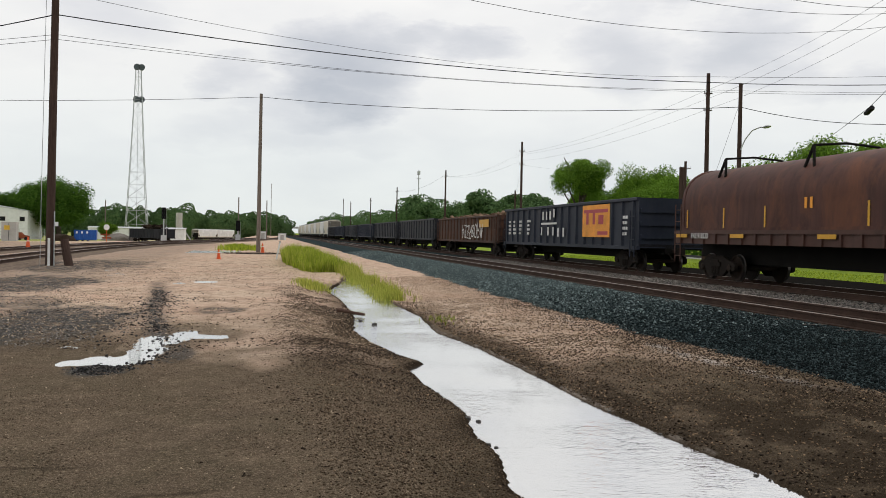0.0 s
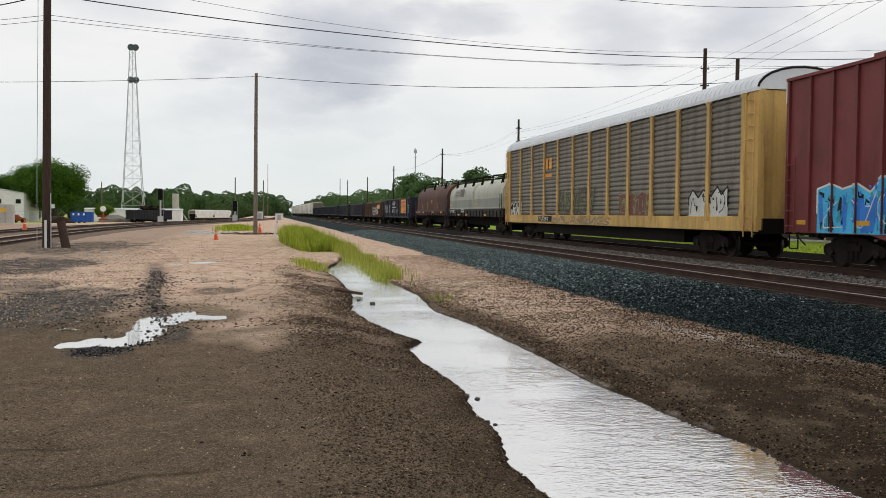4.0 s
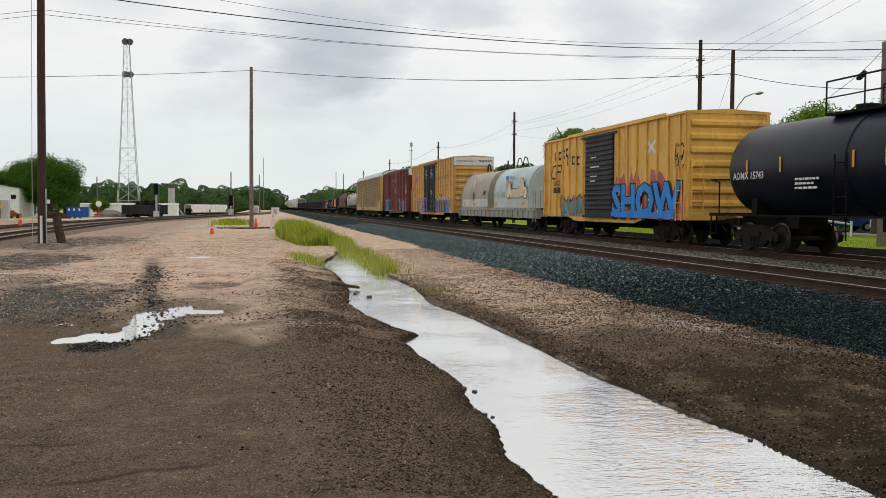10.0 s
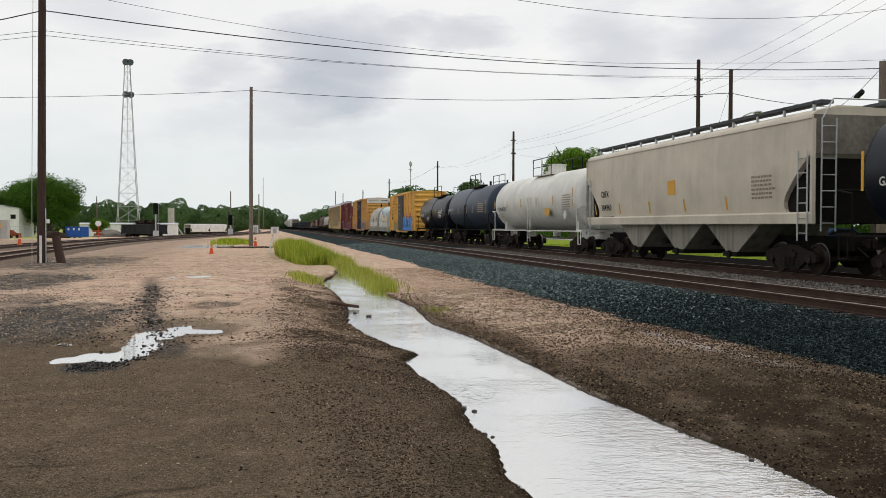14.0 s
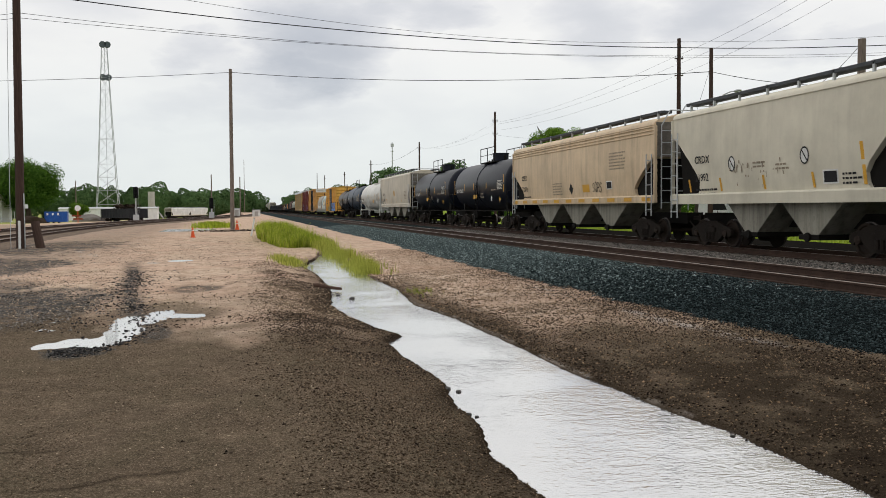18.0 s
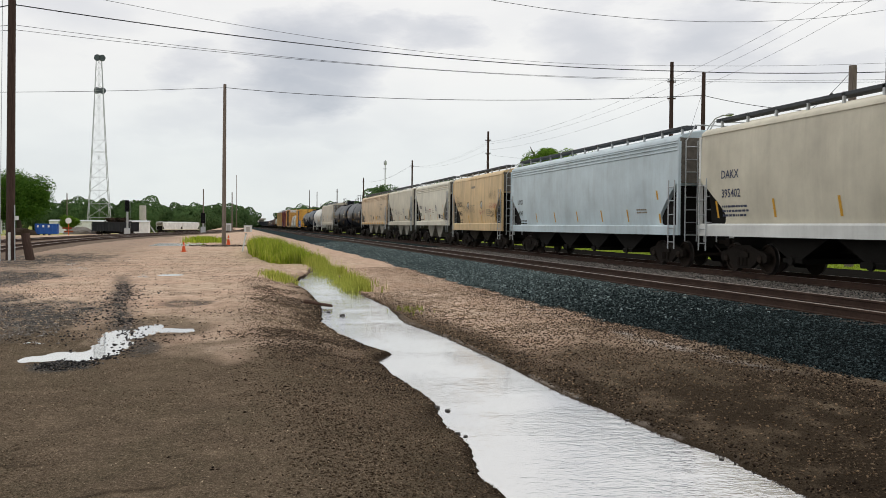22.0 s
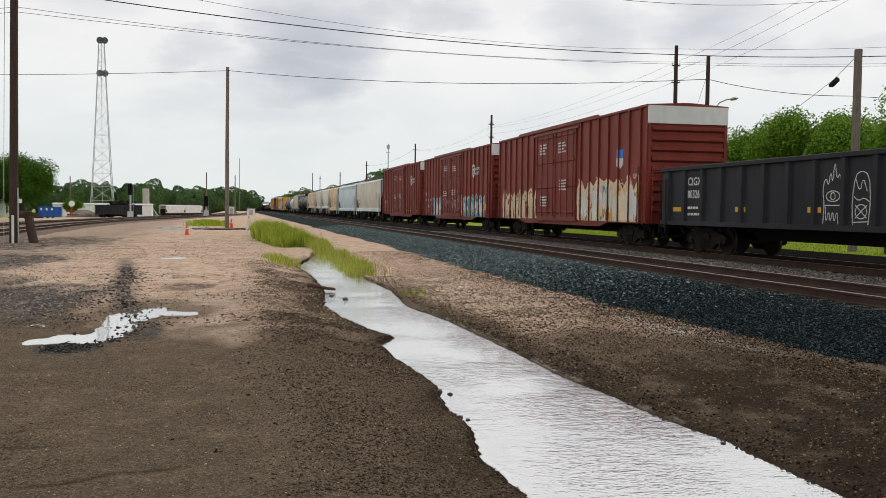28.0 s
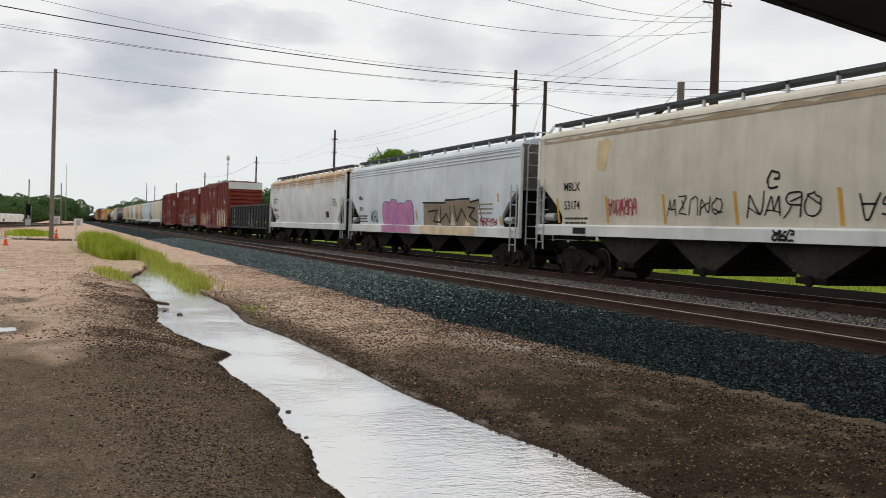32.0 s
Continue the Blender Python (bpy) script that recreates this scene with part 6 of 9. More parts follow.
def grow(poly, d):
    cu, cz = sum(p[0] for p in poly) / len(poly), sum(p[1] for p in poly) / len(poly)
    return [(u + d * (1 if u > cu else -1) * 0.9, z + d * (1 if z > cz else -1) * 0.9) for u, z in poly]


def stroke(pts_, w):
    out = []
    for (a, b), (c, d) in zip(pts_, pts_[1:]):
        k = math.hypot(c - a, d - b) or 1
        nx, nz = -(d - b) / k * w / 2, (c - a) / k * w / 2
        out.append([(a + nx, b + nz), (c + nx, d + nz), (c - nx, d - nz), (a - nx, b - nz)])
    return out


FORMS = [
    [[(0.0, 0.0), (0.05, 1.0), (0.9, 0.05), (1.0, 1.0)]],
    [[(0.95, 0.85), (0.5, 1.0), (0.1, 0.8), (0.2, 0.55), (0.85, 0.45), (0.95, 0.15), (0.5, 0.0), (0.0, 0.12)]],
    [[(0.0, 1.0), (0.1, 0.1), (0.5, 0.0), (0.9, 0.1), (1.0, 1.0)]],
    [[(0.0, 0.0), (0.4, 1.0), (0.6, 1.0), (1.0, 0.0)], [(0.2, 0.4), (0.85, 0.4)]],
    [[(0.05, 0.0), (0.0, 1.0), (0.8, 0.95), (0.95, 0.7), (0.75, 0.5), (0.1, 0.5)], [(0.5, 0.5), (1.0, 0.0)]],
    [[(0.5, 1.0), (0.1, 0.8), (0.0, 0.35), (0.35, 0.0), (0.8, 0.1), (1.0, 0.55), (0.8, 0.9), (0.5, 1.0)]],
    [[(0.0, 0.95), (1.0, 1.0), (0.1, 0.05), (1.0, 0.0)]],
    [[(0.0, 1.0), (0.25, 0.0), (0.5, 0.8), (0.75, 0.0), (1.0, 1.0)]],
    [[(1.0, 0.9), (0.3, 1.0), (0.0, 0.5), (0.3, 0.0), (0.95, 0.1), (1.0, 0.45), (0.6, 0.45)]],
]


def forms(r, u0, u1, z0, z1, n, lean=0.12):
    """Letter-like strokes side by side, each bent a little; they spell nothing."""
    w, out = (u1 - u0) / n, []
    for i in range(n):
        t = r.choice(FORMS)
        fu, fz = r.random() < 0.5, r.random() < 0.6
        t = [[(1 - p if fu else p, 1 - q if fz else q) for p, q in line] for line in t] + ([[(r.uniform(-0.1, 0.4), r.uniform(0.1, 0.9)), (r.uniform(0.6, 1.15), r.uniform(0.1, 0.9))]] if r.random() < 0.6 else [])
        a, b = u0 + i * w + r.uniform(0, 0.08) * w, u0 + (i + 0.92) * w
        c, d = z0 + r.uniform(0, 0.12) * (z1 - z0), z1 - r.uniform(0, 0.16) * (z1 - z0)
        out.append([[(a + (b - a) * min(1.05, max(-0.05, p + r.uniform(-0.05, 0.05) + lean * (q - 0.5) * 0.6)), c + (d - c) * (q + r.uniform(-0.03, 0.03))) for p, q in line] for line in t])
    return out


def thick(lines, w, cap=0.5):
    """Strokes with square joints."""
    out = []
    for line in lines:
        out += stroke(line, w)
        for u, z in line:
            k = w * cap
            out.append([(u + k * math.cos(a), z + k * math.sin(a)) for a in np.linspace(0, 2 * math.pi, 9)[:-1]])
    return out


def ragged(r, u0, u1, z0, z1, step=0.14, rough=0.45):
    """A block of spray with a torn upper edge, in upright strips."""
    out, u, a = [], u0, z1 - rough * r.random() * (z1 - z0)
    while u < u1:
        b = z1 - rough * (r.random() ** 1.6) * (z1 - z0)
        v = min(u1, u + step * r.uniform(0.6, 1.5))
        out.append([(u, z0), (v, z0), (v, b), (u, a)])
        u, a = v, b
    return out


def smooth_line(line, rounds=2):
    """Rounds the corners of a stroke."""
    for _ in range(rounds):
        q = [line[0]]
        for a, b in zip(line, line[1:]):
            q += [(0.75 * a[0] + 0.25 * b[0], 0.75 * a[1] + 0.25 * b[1]), (0.25 * a[0] + 0.75 * b[0], 0.25 * a[1] + 0.75 * b[1])]
        line = q + [line[-1]]
    return line


def graffiti(root, h, x, u0, u1, z0, z1, fills, edge, letters, seed, steps=(), inner=None):
    """A sprayed piece: a torn block of colour, slanting shards, pale outlines; no words."""
    r = random.Random(seed)
    n = letters * 2 + 1
    crest = []
    for i in range(n + 1):
        f = i / n
        crest.append((u0 + f * (u1 - u0) + (r.uniform(-0.1, 0.1) if 0 < i < n else 0), z1 - (z1 - z0) * ((0.02 + 0.14 * r.random()) if i % 2 else (0.16 + 0.24 * r.random()))))
    crest = [(u0, z0 + 0.35 * (z1 - z0))] + crest + [(u1, z0 + 0.3 * (z1 - z0))]
    top_at = lambda u: float(np.interp(u, [p[0] for p in crest], [p[1] for p in crest]))
    strips = [[(a[0], z0), (b[0], z0), b, a] for a, b in zip(crest, crest[1:]) if b[0] - a[0] > 1e-4]
    paint_patch(root, "graffiti_haze", strips, fills[-1], h, x, steps, "sprayed background", 0.003)
    for k, m in enumerate(fills + ([inner] if inner else [])):
        shards = []
        for _ in range(letters * 5):
            u = r.uniform(u0 + 0.05, u1 - 0.3)
            w, lean = r.uniform(0.08, 0.34), r.uniform(-0.22, 0.22)
            zt = top_at(u + w / 2) - r.uniform(0.05, 0.35) * (z1 - z0)
            zb = max(z0 + 0.02, zt - r.uniform(0.2, 0.75) * (z1 - z0))
            if zt > zb + 0.08:
                shards.append([(u, zb), (u + w * r.uniform(0.5, 1.0), zb + r.uniform(0, 0.12)), (min(u1, u + w + lean), zt - r.uniform(0, 0.12)), (max(u0, u + lean * 0.8), zt)])
        paint_patch(root, "graffiti_fill", shards, m, h, x, steps, "sprayed fill", 0.005 + 0.0012 * k)
    lines = [smooth_line(f_line, 1) for f in forms(r, u0 + 0.08, u1 - 0.08, z0 + 0.06, z1 - 0.16 * (z1 - z0), letters) for f_line in f]
    shine = [line[:max(2, int(len(line) * r.uniform(0.4, 0.8)))] for line in lines]
    paint_patch(root, "graffiti_line", [p for line in shine for p in stroke(line, 0.032)], edge, h, x, steps, "sprayed lines", 0.0115)
    paint_patch(root, "graffiti_outline", stroke(crest, 0.055), edge, h, x, steps, "sprayed outline", 0.0125)
    specks = [blob(r, u, u + r.uniform(0.03, 0.12), z, z + r.uniform(0.05, 0.25), 7, 0.5) for u, z in [(r.uniform(u0, u1 - 0.12), r.uniform(z0, z1 - 0.25)) for _ in range(letters * 4)]]
    paint_patch(root, "graffiti_blot", specks, inner or edge, h, x, steps, "sprayed blots", 0.0135)


def scuffs(root, h, x, u0, u1, z0, z1, n, mat, seed, steps=()):
    """Scraped and chalked marks."""
    r = random.Random(seed)
    ps = []
    for _ in range(n):
        u, z = r.uniform(u0, u1), r.uniform(z0, z1)
        ps.append(blob(r, u, u + r.uniform(0.02, 0.09), z, z + r.uniform(0.03, 0.2), 7, 0.6))
    paint_patch(root, "scrawl_scuffs", ps, mat, h, x, steps, "scuffed pale marks", 0.009)


def scrawl(root, h, x, u0, u1, z0, z1, mat, seed, width=0.05, n=6, steps=()):
    """A thin sprayed scribble of letter-like strokes."""
    r = random.Random(seed)
    lines = []
    for f in forms(r, u0, u1, z0, z1, n, 0.35):
        for line in f:
            q = [p for a, b in zip(line, line[1:]) for p in (a, ((a[0] + b[0]) / 2 + r.uniform(-0.03, 0.03), (a[1] + b[1]) / 2 + r.uniform(-0.03, 0.03)))] + [line[-1]]
            lines += thick([smooth_line(q)], width * r.uniform(0.8, 1.15))
    paint_patch(root, "scrawl", lines, mat, h, x, steps, "sprayed scribble", 0.008)


def bars(root, h, u, z, w, rows, mat, x, pitch=0.1, tall=0.05, seed=0):
    """Lines of small print."""
    r = random.Random(seed)
    s = []
    for i in range(rows):
        a = u
        while a < u + w * r.uniform(0.75, 1.0):
            b = a + r.uniform(0.06, 0.2)
            s.append([(a, z - i * pitch), (b, z - i * pitch), (b, z - i * pitch + tall), (a, z - i * pitch + tall)])
            a = b + 0.035
    paint_patch(root, "small_print", s, mat, h, x)


def stripes(root, h, us, z, mat, x, w=0.10, tall=0.46, slant=0.0):
    for u in us:
        paint_patch(root, "reflector", [[(u, z), (u + w, z), (u + w + slant, z + tall), (u + slant, z + tall)]], mat, h, x, lift=0.006)


def ladder(root, y, z0, z1, mat, x=-HALF - 0.05, wide=0.42, across="y"):
    s = Shape()
    n = max(3, int((z1 - z0) / 0.38))
    for d in (-wide / 2, wide / 2):
        p = (x, y + d) if across == "y" else (x + d, y)
        s.cyl((*p, z0), (*p, z1), 0.022, n=6)
    for i in range(n):
        z = z0 + (i + 0.5) * (z1 - z0) / n
        a, b = ((x, y - wide / 2, z), (x, y + wide / 2, z)) if across == "y" else ((x - wide / 2, y, z), (x + wide / 2, y, z))
        s.cyl(a, b, 0.016, n=6)
    part("ladder", s, mat, root)


# ---- covered hopper ----
def curved_body(side):
    """Body of a hopper: an outline (y, z) whose sides bow outwards, welded from level strips."""
    verts, faces = {}, []
    key = lambda x, y, z: verts.setdefault((round(x, 4), round(y, 4), round(z, 4)), len(verts))
    zz = np.linspace(min(p[1] for p in side), max(p[1] for p in side), 13)
    for a, b in zip(zz, zz[1:]):
        p = clip([(z, y) for y, z in side], a, b)
        p = [q for q, q2 in zip(p, p[1:] + p[:1]) if abs(q[0] - q2[0]) + abs(q[1] - q2[1]) > 1e-4]
        if len(p) < 3:
            continue
        for sx in (-1, 1):
            faces.append(tuple(key(sx * bow(z), y, z) for z, y in p))
        for (z0, y0), (z1, y1) in zip(p, p[1:] + p[:1]):
            if abs(z0 - z1) > 1e-4:
                faces.append((key(-bow(z0), y0, z0), key(-bow(z1), y1, z1), key(bow(z1), y1, z1), key(bow(z0), y0, z0)))
    return Shape().add(list(verts), [f for f in faces if len(set(f)) == len(f)])


def hopper(far, near, body, sill, label, bays=3, zs=(1.12, 1.42), ze=4.12, cut=(3.0, 1.5), creases=True, bay_mat=None, posts=MAT_GALV, walk_mat=None, end_mat=None, brake=False):
    root, h = car_root("covered_hopper", label, far, near)
    b = h - 0.10
    zc, e = cut
    e *= 1.0
    drop = zc - zs[1]
    curve = [(b, zc), (b - 0.30 * e, zc - 0.18 * drop), (b - 0.62 * e, zc - 0.42 * drop), (b - 0.90 * e, zc - 0.66 * drop), (b - e, zc - 0.80 * drop), (b - 0.97 * e, zs[1] + 0.08 * drop), (b - 0.90 * e, zs[1])]
    side = [(b, ze)] + curve + [(-y, z) for y, z in reversed(curve)] + [(-b, ze)]
    part("body", curved_body(side), body, root)
    roof = [(-1.53, ze), (-1.50, ze + 0.10), (-1.36, ze + 0.20), (-0.9, ze + 0.29), (0.0, ze + 0.33), (0.9, ze + 0.29), (1.36, ze + 0.20), (1.50, ze + 0.10), (1.53, ze)]
    part("roof", Shape().prism(roof, "y", -b, b), body, root, smooth=True)
    if creases:
        for z in (ze - 0.30, ze - 0.18, ze - 0.06):
            for sx in (-1, 1):
                part("crease", Shape().prism([(sx * 1.515, z - 0.035), (sx * 1.55, z), (sx * 1.515, z + 0.035)], "y", -b, b), body, root)
    for sx in (-1, 1):
        part("side_sill", Shape().prism([(sx * 1.45, zs[0]), (sx * 1.55, zs[0]), (sx * 1.56, zs[1] - 0.02), (sx * 1.52, zs[1] + 0.03), (sx * 1.45, zs[1] + 0.03)], "y", -h, h), sill, root)
    part("centre_sill", Shape().box(-0.3, 0.3, -h, h, 0.66, 1.05), MAT_UNDER, root)
    for sy in (-1, 1):
        if brake:
            part("brake_cylinder", Shape().cyl((-1.42, sy * (b - 0.70 * e), zs[1] + 0.26), (-1.42, sy * (b - 0.32 * e), zs[1] + 0.26), 0.12, n=12), MAT_GALV, root, smooth=True)
        part("end_sill", Shape().box(-1.45, 1.45, *sorted((sy * (h - 0.5), sy * (h - 0.02))), zs[0] + 0.02, zs[0] + 0.12), MAT_UNDER, root)
        # black prism fills the end hollow, with its shade put into the colour
        part("end_void_fill", Shape().prism([(sy * y, z) for y, z in [(b - 0.12, zc - 0.02)] + [(y - 0.06, z) for y, z in curve[1:]] + [(b - e, zs[0]), (b - 0.45, zs[0]), (b - 0.30, zc - 0.5 * drop)]], "x", -1.36, 1.36), MAT_UNDER, root, "dark fill of the shaded hollow below the sloping end")
    inner = h - 2.9
    bw = 2 * inner / bays
    for i in range(bays):
        c = -inner + (i + 0.5) * bw
        # the dark bay colours stand in for shade under the side sill
        part("bay", Shape().prism([(c - bw * 0.47, zs[0] + 0.02), (c + bw * 0.47, zs[0] + 0.02), (c + 0.30, 0.50), (c - 0.30, 0.50)], "x", -1.18, 1.18), bay_mat or MAT_BAY_SHADE, root)
        part("outlet_gate", Shape().box(-1.25, 1.25, c - 0.42, c + 0.42, 0.38, 0.52, 0.02).cyl((-1.32, c, 0.45), (-1.25, c, 0.45), 0.12, n=8), MAT_UNDER, root)
    for sy in (-1, 1):
        for sx in (-1, 1):
            part("corner_post", Shape().box(sx * 1.5 - 0.05, sx * 1.5 + 0.05, sy * (h - 0.06) - 0.05, sy * (h - 0.06) + 0.05, zs[0], ze - 0.02), sill, root)
        ladder(root, sy * (h - 0.36), zs[0] - 0.45, zc + 0.1, posts)
        ladder(root, sy * (h + 0.03), zs[0] - 0.2, ze, posts, x=-1.1, across="x")
        part("end_sheet", Shape().box(-1.45, 1.45, sy * b - 0.02, sy * b + 0.02, zc, ze + 0.1), end_mat or MAT_END_DRAB, root)
        part("grab_iron", Shape().tube([(-1.3, sy * (h + 0.05), ze), (-1.0, sy * (h + 0.05), ze + 0.5), (1.0, sy * (h + 0.05), ze + 0.5), (1.3, sy * (h + 0.05), ze)], 0.02), posts, root)
    wz = ze + 0.52
    for sx in (-1, 1):
        part("running_board", Shape().box(sx * 0.95 - 0.2, sx * 0.95 + 0.2, -b + 0.2, b - 0.2, wz - 0.10, wz, 0.01), walk_mat or MAT_WALK, root)
        n = int(2 * b / 1.3)
        for i in range(n):
            y = -b + 0.5 + i * (2 * b - 1.0) / (n - 1)
            part("bracket", BRACKET_ME[sx], None, root, at=pose(0, y, ze))
    part("hatch_trough", Shape().box(-0.42, 0.42, -b + 0.6, b - 0.6, ze + 0.3, ze + 0.44, 0.04), body, root)
    running_gear(root, h, h - 1.75)
    return root, h


MAT_END_DRAB = plain("end_drab", (0.16, 0.145, 0.125), 0.85, vary=0.5, scale=2)
MAT_WALK = plain("walkway_steel", (0.075, 0.082, 0.09), 0.7, 0.3, 0.3, 8)
MAT_BAYP = car_paint("bay_paint", (0.30, 0.285, 0.235), (0.03, 0.026, 0.022), 0.8)
# near-black default for bays, with the shade below the body painted in
MAT_BAY_SHADE = plain("bay_shade", (0.045, 0.040, 0.034), 0.9, vary=0.6, scale=2)
BRACKET_ME = {sx: Shape().box(sx * 1.12 - 0.03, sx * 1.12 + 0.03, -0.035, 0.035, 0.18, 0.53).mesh("bracket", MAT_GALV) for sx in (-1, 1)}


# ---- boxcar ----
def boxcar(far, near, paint, label, top=5.12, ribs=None, doors=(), door_mat=None, belts=(), end_top=None, rib_w=0.10, corr=9, roof_mat=None, door_style="panel"):
    root, h = car_root("boxcar", label, far, near)
    x0 = -HALF + 0.07
    part("body", Shape().box(x0, -x0, -h, h, 0.88, top - 0.12), paint, root)
    part("roof", Shape().prism([(-1.56, top - 0.14), (-1.56, top - 0.06), (0, top + 0.03), (1.56, top - 0.06), (1.56, top - 0.14)], "y", -h - 0.03, h + 0.03), roof_mat or paint, root)
    me_ = {}
    steps = []
    for u in ribs:
        for sx in (-1, 1):
            if sx not in me_:
                a, b = sorted((sx * 1.48, sx * 1.55))
                me_[sx] = Shape().prism([(a, -rib_w / 2 - (0.05 if sx > 0 else 0)), (b, -rib_w / 2), (b, rib_w / 2), (a, rib_w / 2 + (0.05 if sx > 0 else 0))], "z", 0.92, top - 0.15).mesh("rib", paint)
            part("rib", me_[sx], None, root, at=pose(0, h - u, 0))
        steps.append((u - rib_w / 2, u + rib_w / 2, -HALF))
    for z in belts:
        for a, b in zip([0.0] + [d[1] for d in doors], [d[0] for d in doors] + [2 * h]):
            if b - a > 0.5:
                part("belt", Shape().box(-1.535, -1.48, h - b, h - a, z - 0.05, z + 0.05), paint, root)
    part("side_sill", Shape().prism([(h - 3.4, 0.90), (h - 4.4, 0.70), (-h + 4.4, 0.70), (-h + 3.4, 0.90)], "x", -1.475, -1.42), paint, root)
    part("side_sill", Shape().box(1.44, 1.5, -h + 4.2, h - 4.2, 0.5, 1.02), MAT_UNDER, root)
    part("roof_rail", Shape().box(-1.58, -1.5, h - 13.8 if 2 * h > 14.5 else -h + 1, h - 3.6, top - 0.13, top + 0.01), roof_mat or paint, root)
    part("underframe", Shape().prism([(h, 0.75), (h, 1.02), (-h, 1.02), (-h, 0.75), (-h + 3.8, 0.75), (-h + 4.4, 0.48), (h - 4.4, 0.48), (h - 3.8, 0.75)], "x", -0.4, 0.4), MAT_UNDER, root)
    part("crossbearer", Shape().box(-1.3, 1.3, -2.5, -1.9, 0.6, 1.0), MAT_UNDER, root)
    part("air_reservoir", Shape().cyl((-0.8, 0.8, 0.72), (-0.8, 2.2, 0.72), 0.2, n=12), MAT_UNDER, root)
    for u0, u1 in doors:
        dm = door_mat or paint
        for sx in (-1, 1):
            d = part("door", Shape().box(*sorted((sx * 1.48, sx * 1.545)), h - u1, h - u0, 0.95, top - 0.32), dm, root, "sliding side door")
            zz = np.linspace(1.25, top - 0.5, 15 if door_style == "slat" else 4)
            for z in zz:
                part("door_rib", Shape().prism([(sx * 1.545, z - 0.06), (sx * 1.585, z - 0.02), (sx * 1.585, z + 0.02), (sx * 1.545, z + 0.06)], "y", h - u1 + 0.06, h - u0 - 0.06), dm, d)
            if door_style != "slat":
                for f in (0.06, 0.35, 0.65, 0.94):
                    yy = h - u0 - f * (u1 - u0)
                    part("lock_rod", Shape().cyl((sx * 1.6, yy, 1.05), (sx * 1.6, yy, top - 0.34), 0.025, n=6), dm, d)
        for z_, over_ in ((0.92, 0.2), (top - 0.28, 0.4)):
            part("door_track", Shape().box(-1.6, -1.5, h - u1 - over_, h - u0 + over_, z_ - 0.05, z_ + 0.04), door_mat or paint, root)
    for sy in (-1, 1):
        y = sy * h
        n = corr
        zt = top - (0.72 if end_top else 0.25)
        for i in range(n):
            z = 1.2 + (i + 0.5) * (zt - 1.2) / n
            d = 0.32 * (zt - 1.2) / n
            part("end_rib", Shape().prism([(y, z - d), (y + sy * 0.10, z - d * 0.4), (y + sy * 0.10, z + d * 0.4), (y, z + d)], "x", -1.38, 1.38), paint, root)
        if end_top:
            part("end_panel", Shape().box(-1.53, 1.53, *sorted((y, y + sy * 0.07)), top - 0.72, top - 0.10), end_top, root, "white upper end panel")
        for sx in (-1, 1):
            part("end_post", Shape().box(*sorted((sx * 1.51, sx * 1.40)), *sorted((y, y + sy * 0.06)), 1.0, top - 0.15), paint, root)
        ladder(root, sy * (h - 0.35), 0.85, 2.9, paint, x=-HALF - 0.06)
        ladder(root, y + sy * 0.12, 0.9, 2.9, paint, x=-1.15, across="x")
        part("step", Shape().tube([(-1.5, sy * (h - 0.2), 0.9), (-1.5, sy * (h - 0.2), 0.45), (-1.5, sy * (h - 0.6), 0.45), (-1.5, sy * (h - 0.6), 0.9)], 0.02), MAT_UNDER, root)
    running_gear(root, h, h - 2.3)
    return root, h, steps, x0


